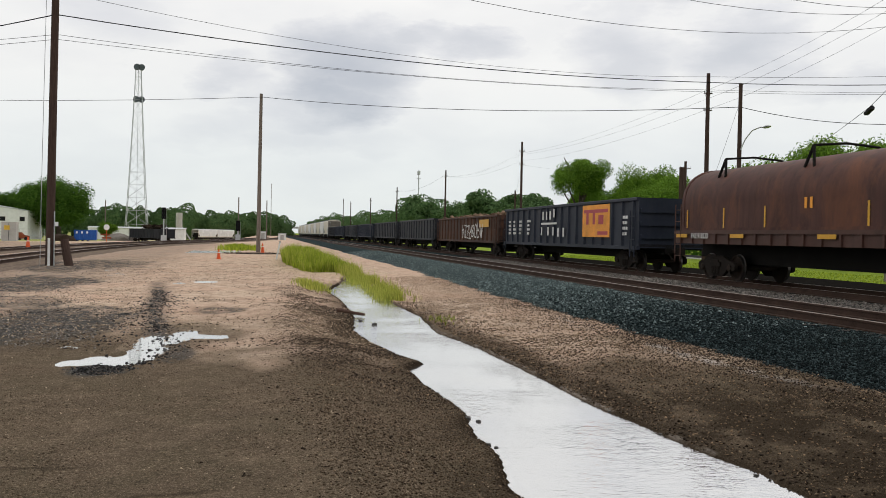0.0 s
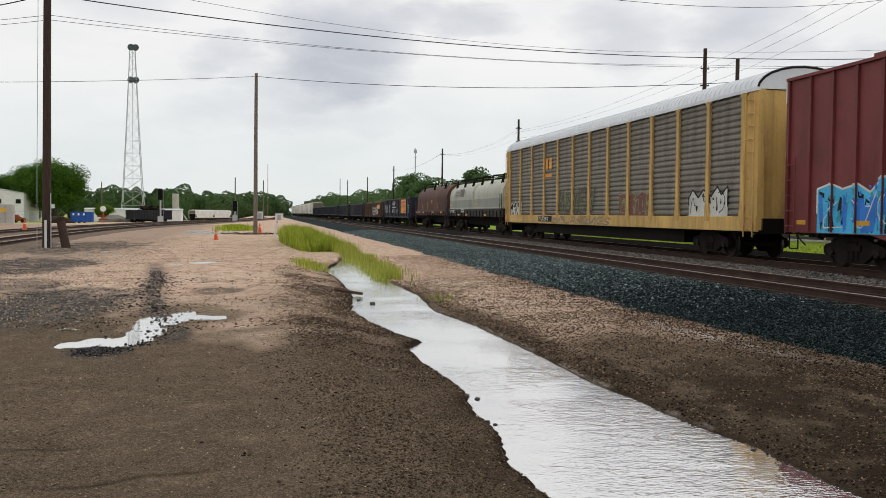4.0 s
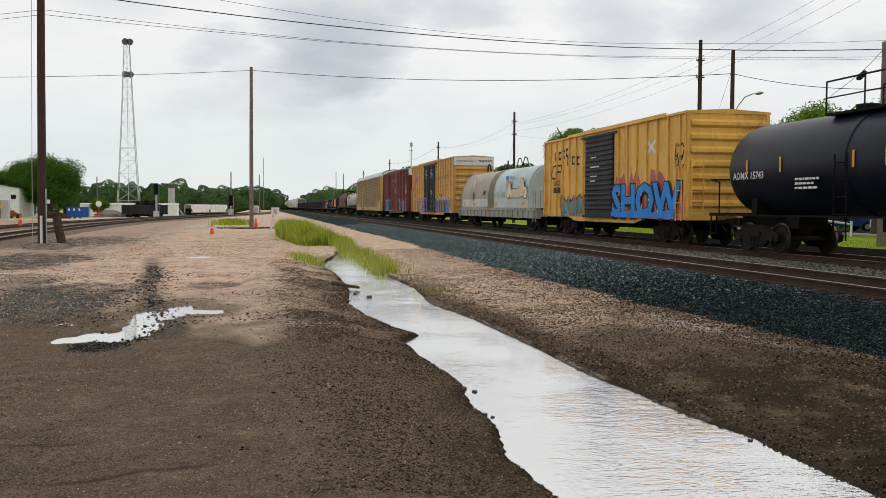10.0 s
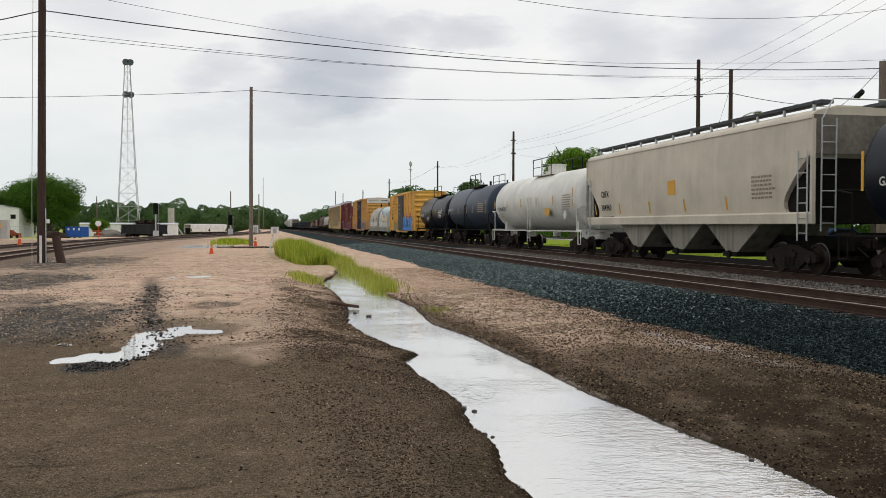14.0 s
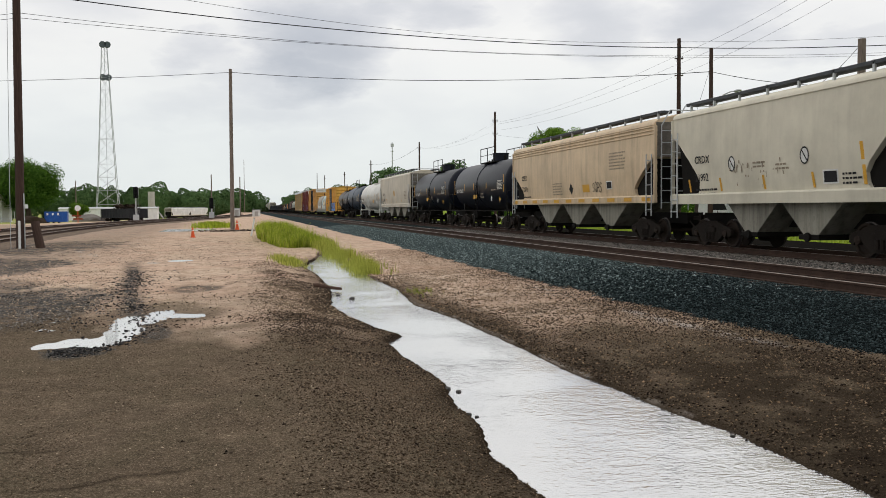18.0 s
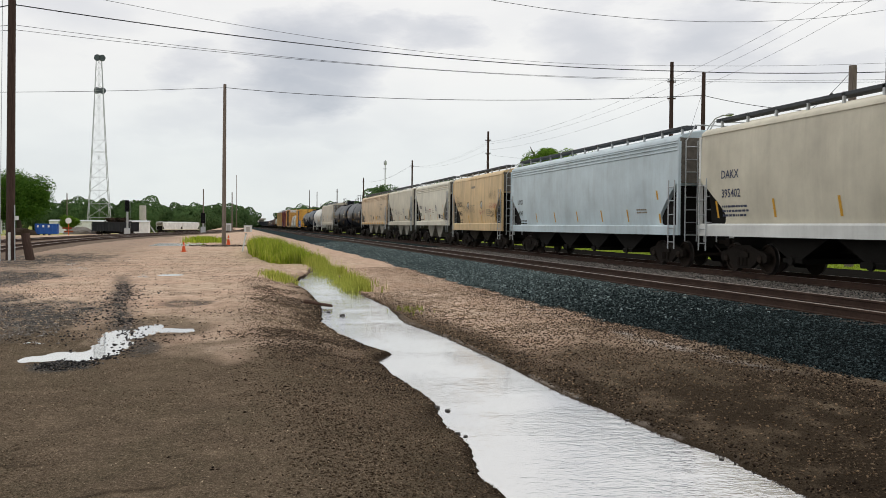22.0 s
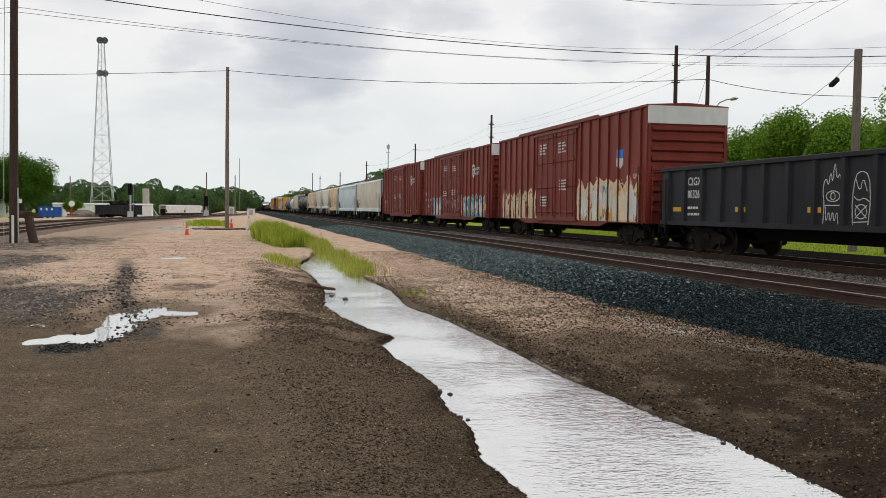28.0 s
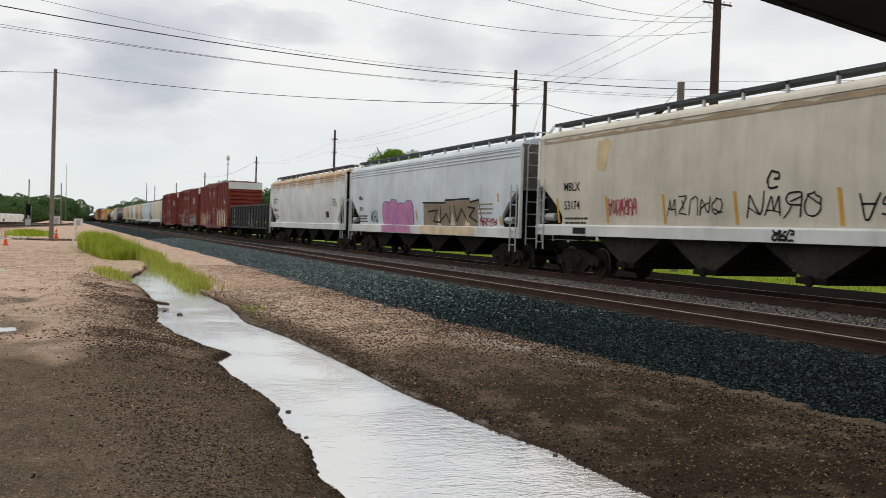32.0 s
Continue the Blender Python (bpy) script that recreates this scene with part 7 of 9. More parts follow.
# ---- auto rack ----
def autorack(far, near, label):
    root, h = car_root("auto_rack", label, far, near)
    yel = car_paint("rack_yellow", (0.66, 0.43, 0.14), (0.13, 0.085, 0.05), wear=0.55, rust=0.3)
    steel = car_paint("rack_panel", (0.215, 0.202, 0.174), (0.05, 0.042, 0.034), wear=0.7, rust=0.2, rust_rgb=(0.13, 0.075, 0.04))
    roofm = plain("rack_roof", (0.66, 0.69, 0.72), 0.5, 0.4, 0.1, 4)
    part("deck", Shape().box(-1.35, 1.35, -h, h, 0.8, 1.25), MAT_UNDER, root)
    for sx in (-1, 1):
        part("side_sill", Shape().box(*sorted((sx * 1.44, sx * 1.53)), -h, h, 0.86, 1.30, 0.01), yel, root)
    arc = [(1.53 * math.cos(a), 5.02 + 0.68 * math.sin(a) ** 0.8) for a in np.linspace(0, math.pi, 13)]
    part("roof", Shape().prism(arc, "y", -h + 0.1, h - 0.1), roofm, root, smooth=True)
    crest = Shape().prism([(x * 1.008, 5.0 + (z - 5.0) * 1.02) for x, z in arc], "y", -0.04, 0.04).mesh("roof_rib", roofm, True)
    n = 86
    for i in range(n):
        part("roof_rib", crest, None, root, at=pose(0, -h + 0.5 + i * (2 * h - 1.0) / (n - 1), 0))
    for sx in (-1, 1):
        part("eave", Shape().box(*sorted((sx * 1.56, sx * 1.46)), -h, h, 4.96, 5.06), roofm, root)
    cells = 12
    bay = (2 * h - 1.6) / cells
    prof = []
    rows = 19
    for i in range(rows):
        z = 1.32 + i * (4.96 - 1.32) / rows
        d = (4.96 - 1.32) / rows
        prof += [(-1.44, z), (-1.485, z + d * 0.28), (-1.485, z + d * 0.62), (-1.44, z + d * 0.9)]
    panel = prof + [(-1.42, 4.96), (-1.42, 1.32)]
    mirror = [(-x, z) for x, z in panel]
    pm = [Shape().prism(p, "y", -bay / 2 + 0.02, bay / 2 - 0.02).mesh("side_panel", steel) for p in (panel, mirror)]
    post = Shape().prism([(-0.17, 1.15), (0.17, 1.15), (0.10, 1.75), (0.10, 4.85), (0.22, 4.96), (-0.22, 4.96), (-0.10, 4.85), (-0.10, 1.75)], "x", -1.55, -1.47).mesh("post", yel)
    post2 = Shape().box(1.47, 1.55, -0.1, 0.1, 1.15, 4.96).mesh("post", yel)
    for i in range(cells):
        y = -h + 0.8 + (i + 0.5) * bay
        for me_ in pm:
            part("side_panel", me_, None, root, at=pose(0, y, 0))
    for i in range(cells + 1):
        y = -h + 0.8 + i * bay
        part("post", post, None, root, at=pose(0, y, 0))
        part("post", post2, None, root, at=pose(0, y, 0))
    for sy in (-1, 1):
        for sx in (-1, 1):
            part("end_frame", Shape().box(*sorted((sx * 1.5, sx * 1.3)), *sorted((sy * h, sy * (h - 0.8))), 0.9, 5.0), yel, root)
        part("end_door", Shape().box(-1.3, 1.3, *sorted((sy * (h - 0.15), sy * (h - 0.25))), 1.2, 5.0), yel, root)
        ladder(root, sy * (h - 0.35), 0.7, 4.9, yel, x=-1.58, wide=0.5)
        part("end_hoop", Shape().tube([(-1.5 * math.cos(a), sy * (h - 0.1), 5.0 + 0.7 * math.sin(a)) for a in np.linspace(0, math.pi, 13)], 0.04), MAT_BLACK, root)
    part("bridge_plate", Shape().box(-1.2, 1.2, -h + 5.2, h - 5.2, 0.38, 0.82), MAT_UNDER, root)
    running_gear(root, h, h - 3.6)
    return root, h


# ---- tank car ----
def tank(far, near, paint, label, r=1.45, zc=2.55, over=0.55, fit=MAT_UNDER, rail_mat=MAT_BLACK, dome=True, bands=()):
    root, h = car_root("tank_car", label, far + over, near - over)
    s = h - over
    rings = []
    for k in range(7):
        a = math.pi / 2 * k / 6
        rings.append((s - 0.55 + 0.55 * math.sin(a), max(0.02, r * math.cos(a) ** 0.55)))
    prof = [(-y, q) for y, q in reversed(rings)] + rings
    part("shell", Shape().loft([[(q * math.cos(a), y, zc + q * math.sin(a)) for a in np.linspace(0, 2 * math.pi, 40, endpoint=False)] for y, q in prof]), paint, root, smooth=True)
    for y in bands:
        part("band", Shape().loft([[((r + d) * math.cos(a), y + w, zc + (r + d) * math.sin(a)) for a in np.linspace(0, 2 * math.pi, 40, endpoint=False)] for w, d in ((-0.09, 0.0), (-0.07, 0.03), (0.07, 0.03), (0.09, 0.0))]), paint, root, smooth=True)
    for sy in (-1, 1):
        part("stub_sill", Shape().box(-0.35, 0.35, *sorted((sy * h, sy * (s - 2.9))), 0.72, 1.15), fit, root)
        part("saddle", Shape().prism([(-1.1, 1.05), (1.1, 1.05), (1.08, zc - 0.85), (0.8, zc - 1.15), (-0.8, zc - 1.15), (-1.08, zc - 0.85)], "y", sy * (s - 1.4) - 0.14, sy * (s - 1.4) + 0.14), fit, root)
        part("end_platform", Shape().box(-1.5, 1.5, *sorted((sy * h, sy * (h - 0.75))), 1.05, 1.15), fit, root)
        part("end_rail", Shape().tube([(-1.5, sy * (h - 0.6), 1.1), (-1.5, sy * (h - 0.6), 2.1), (-1.5, sy * (h - 0.05), 2.2), (1.5, sy * (h - 0.05), 2.2), (1.5, sy * (h - 0.6), 2.1), (1.5, sy * (h - 0.6), 1.1)], 0.025), fit, root)
        part("step", Shape().tube([(-1.5, sy * (h - 0.1), 1.1), (-1.5, sy * (h - 0.1), 0.5), (-1.5, sy * (h - 0.45), 0.5), (-1.5, sy * (h - 0.45), 1.1)], 0.025), fit, root)
    for sx in (-1, 1):
        part("running_rail", Shape().box(*sorted((sx * 1.46, sx * 1.53)), -h, h, 1.06, 1.11), fit, root)
    part("ladder_rack", Shape().box(-1.56, -1.44, -0.3, 0.3, 1.0, 1.08), fit, root)
    ladder(root, 0.0, 0.5, zc + 0.2, fit, x=-r - 0.07, wide=0.5)
    top = zc + r
    pl = 1.55
    for sx in (-1, 1):
        part("platform", Shape().box(*sorted((sx * 0.45, sx * 0.85)), -pl, pl, top - 0.12, top - 0.05), fit, root)
    for sx in (-1, 1):
        railing = Shape()
        for y in (-pl, 0, pl):
            railing.cyl((sx * 0.85, y, top - 0.12), (sx * 0.85, y, top + 0.78), 0.024, n=6)
        railing.cyl((sx * 0.85, -pl, top + 0.35), (sx * 0.85, pl, top + 0.35), 0.018, n=6)
        railing.cyl((sx * 0.85, -pl, top + 0.78), (sx * 0.85, pl, top + 0.78), 0.024, n=6)
        part("railing", railing, rail_mat or fit, root)
    if dome:
        part("valve_housing", Shape().cyl((0, 0, top - 0.15), (0, 0, top + 0.42), 0.48, n=20).cyl((0, 0, top + 0.42), (0, 0, top + 0.48), 0.52, n=20), paint, root, smooth=True)
    part("manway", Shape().cyl((0, 1.0, top - 0.12), (0, 1.0, top + 0.16), 0.3, n=16).cyl((0, -0.95, top - 0.1), (0, -0.95, top + 0.3), 0.08, n=8), fit, root, smooth=True)
    part("bottom_outlet", Shape().cyl((0, 0, zc - r - 0.35), (0, 0, zc - r + 0.1), 0.2, n=10), fit, root)
    part("brake_box", Shape().box(-0.7, -0.3, s - 3.1, s - 2.5, 0.7, 1.05, 0.03), MAT_UNDER, root)
    part("brake_cylinder", Shape().cyl((0.3, -s + 2.2, 0.85), (0.3, -s + 3.2, 0.85), 0.16, n=10), MAT_UNDER, root)
    running_gear(root, h, s - 1.4)
    return root, h


# ---- gondola ----
def gondola(far, near, paint, label, top=2.85, ribs=14, load=None, cap=None):
    root, h = car_root("gondola", label, far, near)
    for sx in (-1, 1):
        part("side", Shape().box(*sorted((sx * 1.40, sx * 1.46)), -h, h, 0.95, top), paint, root)
        part("top_chord", Shape().box(*sorted((sx * 1.38, sx * 1.56)), -h, h, top - 0.12, top + 0.02, 0.02), cap or paint, root)
        part("bottom_sill", Shape().box(*sorted((sx * 1.40, sx * 1.55)), -h, h, 0.88, 1.02), paint, root)
        me_ = Shape().prism([(sx * 1.44, -0.13), (sx * 1.545, -0.07), (sx * 1.545, 0.07), (sx * 1.44, 0.13)], "z", 1.0, top - 0.1).mesh("rib", paint)
        for i in range(ribs):
            part("rib", me_, None, root, at=pose(0, -h + 0.5 + i * (2 * h - 1.0) / (ribs - 1), 0))
    part("floor", Shape().box(-1.42, 1.42, -h, h, 1.0, 1.1), MAT_UNDER, root)
    for sy in (-1, 1):
        part("end", Shape().box(-1.42, 1.42, *sorted((sy * h, sy * (h - 0.08))), 0.95, top), paint, root)
        for z in (1.4, 1.9, 2.4):
            part("end_rib", Shape().box(-1.4, 1.4, *sorted((sy * h, sy * (h + 0.09))), z - 0.08, z + 0.08, 0.02), paint, root)
        ladder(root, sy * (h - 0.3), 0.6, 2.4, paint, x=-1.6)
        part("step", Shape().tube([(-1.5, sy * (h - 0.1), 0.95), (-1.5, sy * (h - 0.1), 0.45), (-1.5, sy * (h - 0.5), 0.45), (-1.5, sy * (h - 0.5), 0.95)], 0.022), MAT_UNDER, root)
    part("centre_sill", Shape().prism([(h, 0.75), (h, 1.0), (-h, 1.0), (-h, 0.75), (-h + 3.6, 0.75), (-h + 4.2, 0.5), (h - 4.2, 0.5), (h - 3.6, 0.75)], "x", -0.35, 0.35), MAT_UNDER, root)
    running_gear(root, h, h - 2.2)
    return root, h


# ---- coil car ----
def hood_shape(y0, y1, z0, z1, half=1.42, drop=0.12, spring=0.45):
    def ring(y, k, zt):
        pts_ = [(-half * k, y, z0), (-half * k, y, z0 + spring * (zt - z0))]
        for a in np.linspace(math.pi * 0.96, math.pi * 0.04, 13):
            pts_.append((half * k * math.copysign(abs(math.cos(a)) ** 0.85, math.cos(a)), y, z0 + spring * (zt - z0) + (1 - spring) * (zt - z0) * math.sin(a) ** 0.9))
        return pts_ + [(half * k, y, z0 + spring * (zt - z0)), (half * k, y, z0)]
    return Shape().loft([ring(y0, 0.93, z1 - drop), ring(y0 + 0.16, 0.99, z1 - 0.02), ring(y0 + 0.4, 1.0, z1), ring(y1 - 0.4, 1.0, z1), ring(y1 - 0.16, 0.99, z1 - 0.02), ring(y1, 0.93, z1 - drop)])


def coil_car(far, near, frame_mat, hoods, label, deck=(1.15, 1.65), z0=1.65, z1=3.75, brackets=True, spring=0.45):
    """hoods: (from, to, material), in metres from the far end."""
    root, h = car_root("coil_car", label, far, near)
    part("deck", Shape().box(-1.3, 1.3, -h, h, deck[0] + 0.1, deck[1] - 0.1), frame_mat, root)
    for sx in (-1, 1):
        part("frame", Shape().box(*sorted((sx * 1.5, sx * 1.3)), -h, h, *deck), frame_mat, root)
        part("deck_edge", Shape().box(*sorted((sx * 1.56, sx * 1.5)), -h, h, deck[1] - 0.12, deck[1] - 0.02), frame_mat, root)
    me_ = Shape().box(-1.555, -1.5, -0.04, 0.04, deck[0], deck[1] - 0.12).mesh("stake", frame_mat)
    for i in range(18):
        part("stake", me_, None, root, at=pose(0, -h + 0.5 + i * (2 * h - 1) / 17, 0))
    part("centre_sill", Shape().prism([(h, 0.75), (h, deck[0] + 0.1), (-h, deck[0] + 0.1), (-h, 0.75), (-h + 3.5, 0.55), (h - 3.5, 0.55)], "x", -0.45, 0.45), MAT_UNDER, root)
    for u0, u1, m in hoods:
        hd = part("hood", hood_shape(h - u1, h - u0, z0, z1, spring=spring), m, root, smooth=True)
        if brackets:
            for f in (0.16, 0.5, 0.84):
                y = h - u0 - f * (u1 - u0)
                for sx in (-1, 1):
                    part("lifting_bracket", Shape().tube([(sx * 1.12, y - 0.22, z1 - 0.38), (sx * 1.0, y, z1 + 0.22), (sx * 1.12, y + 0.22, z1 - 0.38)], 0.045).tube([(sx * 1.0, y, z1 + 0.22), (0, y, z1 + 0.3)], 0.035), MAT_UNDER, hd)
        for sy, y in ((1, h - u0), (-1, h - u1)):
            part("hood_rim", Shape().loft([[(x, y - sy * d, z) for x, _, z in hood_ring(z0, z1 + g, spring=spring)] for d, g in ((0.05, 0.0), (0.08, 0.03), (0.2, 0.03), (0.23, 0.0))]), m, hd, smooth=True)
        for sx in (-1, 1):
            part("lower_band", Shape().box(*sorted((sx * 1.47, sx * 1.41)), h - u1 + 0.15, h - u0 - 0.15, z0, z0 + 0.08), m, hd)
    for sy in (-1, 1):
        ladder(root, sy * (h - 0.3), 0.55, deck[1] + 0.9, frame_mat, x=-1.56)
        part("end_rail", Shape().tube([(-1.3, sy * (h - 0.05), deck[1]), (-1.3, sy * (h - 0.05), deck[1] + 0.9), (-0.3, sy * (h - 0.05), deck[1] + 0.9), (-0.3, sy * (h - 0.05), deck[1])], 0.022), frame_mat, root)
    running_gear(root, h, h - 2.1)
    return root, h


def hood_ring(z0, zt, half=1.425, spring=0.45):
    pts_ = [(-half, 0, z0), (-half, 0, z0 + spring * (zt - z0))]
    for a in np.linspace(math.pi * 0.96, math.pi * 0.04, 13):
        pts_.append((half * math.copysign(abs(math.cos(a)) ** 0.85, math.cos(a)), 0, z0 + spring * (zt - z0) + (1 - spring) * (zt - z0) * math.sin(a) ** 0.9))
    return pts_ + [(half, 0, z0 + spring * (zt - z0)), (half, 0, z0)]
# ---- the cars in running order, far end first: places at the start of the clip ----
GREY_H = lambda n, rgb, wear=0.15, rust=0.0: car_paint(n, rgb, (0.16, 0.13, 0.10), wear, rust, 0.5, (0.42, 0.17, 0.035))
P_WHITE = GREY_H("hopper_white", (0.72, 0.73, 0.71))
P_CBFX = GREY_H("hopper_beige", (0.56, 0.51, 0.42))
P_TAN = GREY_H("hopper_tan", (0.66, 0.51, 0.34), 0.4)
P_PALE = GREY_H("hopper_pale_grey", (0.63, 0.59, 0.48))
P_PALE2 = GREY_H("hopper_cement_grey", (0.74, 0.71, 0.60))
P_SAND = GREY_H("hopper_sand", (0.74, 0.54, 0.30), 0.45)
P_LBLUE = GREY_H("hopper_light_blue", (0.58, 0.68, 0.73))
P_BEIGE2 = GREY_H("hopper_stone", (0.63, 0.59, 0.48))
P_RUSTY = car_paint("hopper_rust_streaked", (0.70, 0.72, 0.73), (0.22, 0.18, 0.14), 0.15, 0.55, 0.5, (0.52, 0.29, 0.10), rust_above=(3.2, 4.1), rust_run=(-5.6, 1.4))
P_MBLUE = GREY_H("hopper_ice_blue", (0.66, 0.73, 0.785))
P_MBEIGE = GREY_H("hopper_dusty_white", (0.64, 0.60, 0.50), 0.2, 0.0)
P_BLACKG = car_paint("gondola_black", (0.013, 0.016, 0.023), (0.07, 0.06, 0.05), 0.3)
P_BLACKG2 = car_paint("gondola_blue_black", (0.013, 0.018, 0.032), (0.04, 0.042, 0.045), 0.25)
P_CHARC = car_paint("gondola_charcoal", (0.010, 0.012, 0.016), (0.05, 0.046, 0.042), 0.3)
P_RUSTG = car_paint("gondola_rust", (0.055, 0.030, 0.022), (0.03, 0.02, 0.018), 0.5, 0.5, 0.7, (0.12, 0.05, 0.025))
P_BROWN = car_paint("coil_hood_rust", (0.075, 0.030, 0.023), (0.022, 0.014, 0.012), 0.75, 0.4, 0.65, (0.15, 0.058, 0.030))
P_BROWNF = car_paint("coil_frame_rust", (0.075, 0.035, 0.027), (0.03, 0.02, 0.016), 0.5)
P_NSW = GREY_H("coil_hood_white", (0.43, 0.44, 0.37), 0.45)
P_DARKF = car_paint("coil_frame_black", (0.020, 0.017, 0.014), (0.06, 0.05, 0.04), 0.4)
P_COILA = GREY_H("coil_hood_taupe", (0.36, 0.32, 0.265), 0.4)
P_COILB = GREY_H("coil_hood_seafoam", (0.42, 0.52, 0.52), 0.3)
P_COILF = GREY_H("coil_frame_grey", (0.34, 0.35, 0.30), 0.5, 0.3)
P_MAROON = car_paint("boxcar_maroon", (0.18, 0.038, 0.038), (0.05, 0.025, 0.022), 0.35, 0.15, 0.5, (0.09, 0.035, 0.025))
P_YELLOW = car_paint("boxcar_yellow", (0.68, 0.385, 0.11), (0.17, 0.085, 0.04), 0.42, 0.3, 0.5, (0.30, 0.13, 0.05))
P_RBOX = car_paint("boxcar_ochre", (0.78, 0.45, 0.095), (0.18, 0.09, 0.05), 0.35, 0.25, 0.5, (0.28, 0.11, 0.04))
P_RED = car_paint("boxcar_red", (0.205, 0.031, 0.020), (0.05, 0.018, 0.014), 0.35, 0.12, 0.5, (0.13, 0.045, 0.028))
P_BDOOR = car_paint("door_black", (0.013, 0.015, 0.022), (0.05, 0.045, 0.04), 0.3)
P_TBLACK = car_paint("tank_black", (0.0026, 0.0048, 0.013), (0.012, 0.013, 0.018), 0.2, rough=0.36)
P_TNAVY = car_paint("tank_slate", (0.034, 0.050, 0.078), (0.035, 0.034, 0.034), 0.3, rough=0.42)
P_TWHITE = car_paint("tank_white", (0.66, 0.66, 0.62), (0.20, 0.17, 0.14), 0.25, rough=0.45)

for m_ in (P_TBLACK, P_TNAVY):
    m_.node_tree.nodes["Principled BSDF"].inputs["Specular IOR Level"].default_value = 0.14

# far head of the train: pale hoppers, then black gondolas
y = 214.0
for k in range(12):
    y0 = y
    y = y0 + (18.2 if k % 3 else 16.4)
    hopper(y - 0.6, y0 + 0.6, P_WHITE if k % 2 else P_PALE, P_PALE, "pale covered hopper far along the train", bays=3)
for n_, f_, m_ in ((213.4, 192.9, P_BLACKG), (191.6, 170.6, P_BLACKG2), (166.8, 144.6, P_BLACKG), (142.4, 122.6, P_BLACKG2), (119.8, 99.0, P_BLACKG), (96.6, 76.2, P_BLACKG)):
    gondola(n_, f_, m_, "black ribbed steel gondola car", top=2.75)

root, h = gondola(74.2, 54.4, P_RUSTG, "dark rusty gondola car heaped with scrap metal", top=2.65, ribs=17)
r = np.random.default_rng(8)
pts = np.stack([r.uniform(-1.3, 1.3, 700), r.uniform(-h + 0.4, h - 0.4, 700), 2.45 + 0.25 * r.random(700) + 0.12 * np.sin(np.arange(700))], 1)
part("scrap_load", stone_mesh("scrap_load", pts, r.uniform(0.08, 0.28, 700), per_piece("scrap_metal", (0.05, 0.03, 0.02), (0.32, 0.22, 0.15), 0.7), 9), None, root, "tangled rusty scrap metal")["kind"] = "stuff"
scrawl(root, h, -1.55, 9.5, 16.0, 1.1, 2.2, MAT_CHALK, 3, 0.1, 8)
paint_patch(root, "panel", [[(15.0, 1.9), (17.6, 1.9), (17.6, 2.4), (15.0, 2.4)]], MAT_STRIPE, h, -1.545, label="yellow painted panel")

root, h = gondola(52.6, 32.8, P_BLACKG2, "black ribbed gondola car with a yellow logo panel", top=2.9, ribs=18)
paint_patch(root, "logo_panel", [[(13.7, 1.35), (17.0, 1.35), (17.0, 2.75), (13.7, 2.75)]], MAT_ORANGE, h, -1.55, label="yellow panel", lift=0.008)
paint_patch(root, "logo_bar", [[(13.9, 2.4), (16.8, 2.4), (16.8, 2.55), (13.9, 2.55)], [(14.2, 1.9), (14.5, 1.9), (14.5, 2.4), (14.2, 2.4)], [(15.0, 1.9), (15.3, 1.9), (15.3, 2.4), (15.0, 2.4)], [(15.7, 1.9), (16.3, 1.9), (16.3, 2.3), (15.7, 2.3)], [(15.6, 1.45), (16.8, 1.45), (16.8, 1.6), (15.6, 1.6)]], MAT_RED, h, -1.55, label="dark red bars", lift=0.014)
paint_patch(root, "logo_bar", [[(u, z), (u + 0.22, z), (u + 0.22, z + 0.42), (u, z + 0.42)] for u, z in ((7.6, 2.2), (8.2, 2.2), (8.8, 2.2), (9.4, 2.3), (7.4, 1.4), (8.5, 1.4), (9.3, 1.4), (10.1, 1.35), (10.9, 1.35))] + [[(7.4, 1.95), (10.0, 1.95), (10.0, 2.05), (7.4, 2.05)]], MAT_CHALK, h, -1.55, label="white bars", lift=0.008)
for u in (1.0, 2.0, 3.2, 4.8, 18.4):
    bars(root, h, u, 2.1, 0.5, 4, MAT_CHALK, -1.55, 0.22, 0.12, int(u * 10))

# coil cars
root, h = coil_car(29.5, 14.85, P_BROWNF, [(0.25, 14.35, P_BROWN)], "rust-brown coil car with a rounded steel hood", deck=(1.18, 1.62), z0=1.62, z1=3.72)
stripes(root, h, (0.7, 3.2, 5.6, 10.2, 13.9), 1.70, MAT_STRIPE, -1.43, 0.08, 0.62)
paint_patch(root, "logo_mark", [[(7.6, 2.2), (7.72, 2.2), (7.72, 2.5), (7.6, 2.5)], [(7.85, 2.2), (7.97, 2.2), (7.97, 2.5), (7.85, 2.5)]], MAT_ORANGE, h, -1.43, lift=0.012)
lettering(root, h, 1.3, 1.36, "FXE 918233", 0.24, MAT_CHALK, -1.57)
for u in (0.2, 3.9, 8.4, 12.2):
    paint_patch(root, "reflector", [[(u, 1.38), (u + 0.8, 1.38), (u + 0.8, 1.5), (u, 1.5)]], MAT_STRIPE, h, -1.56, lift=0.008)

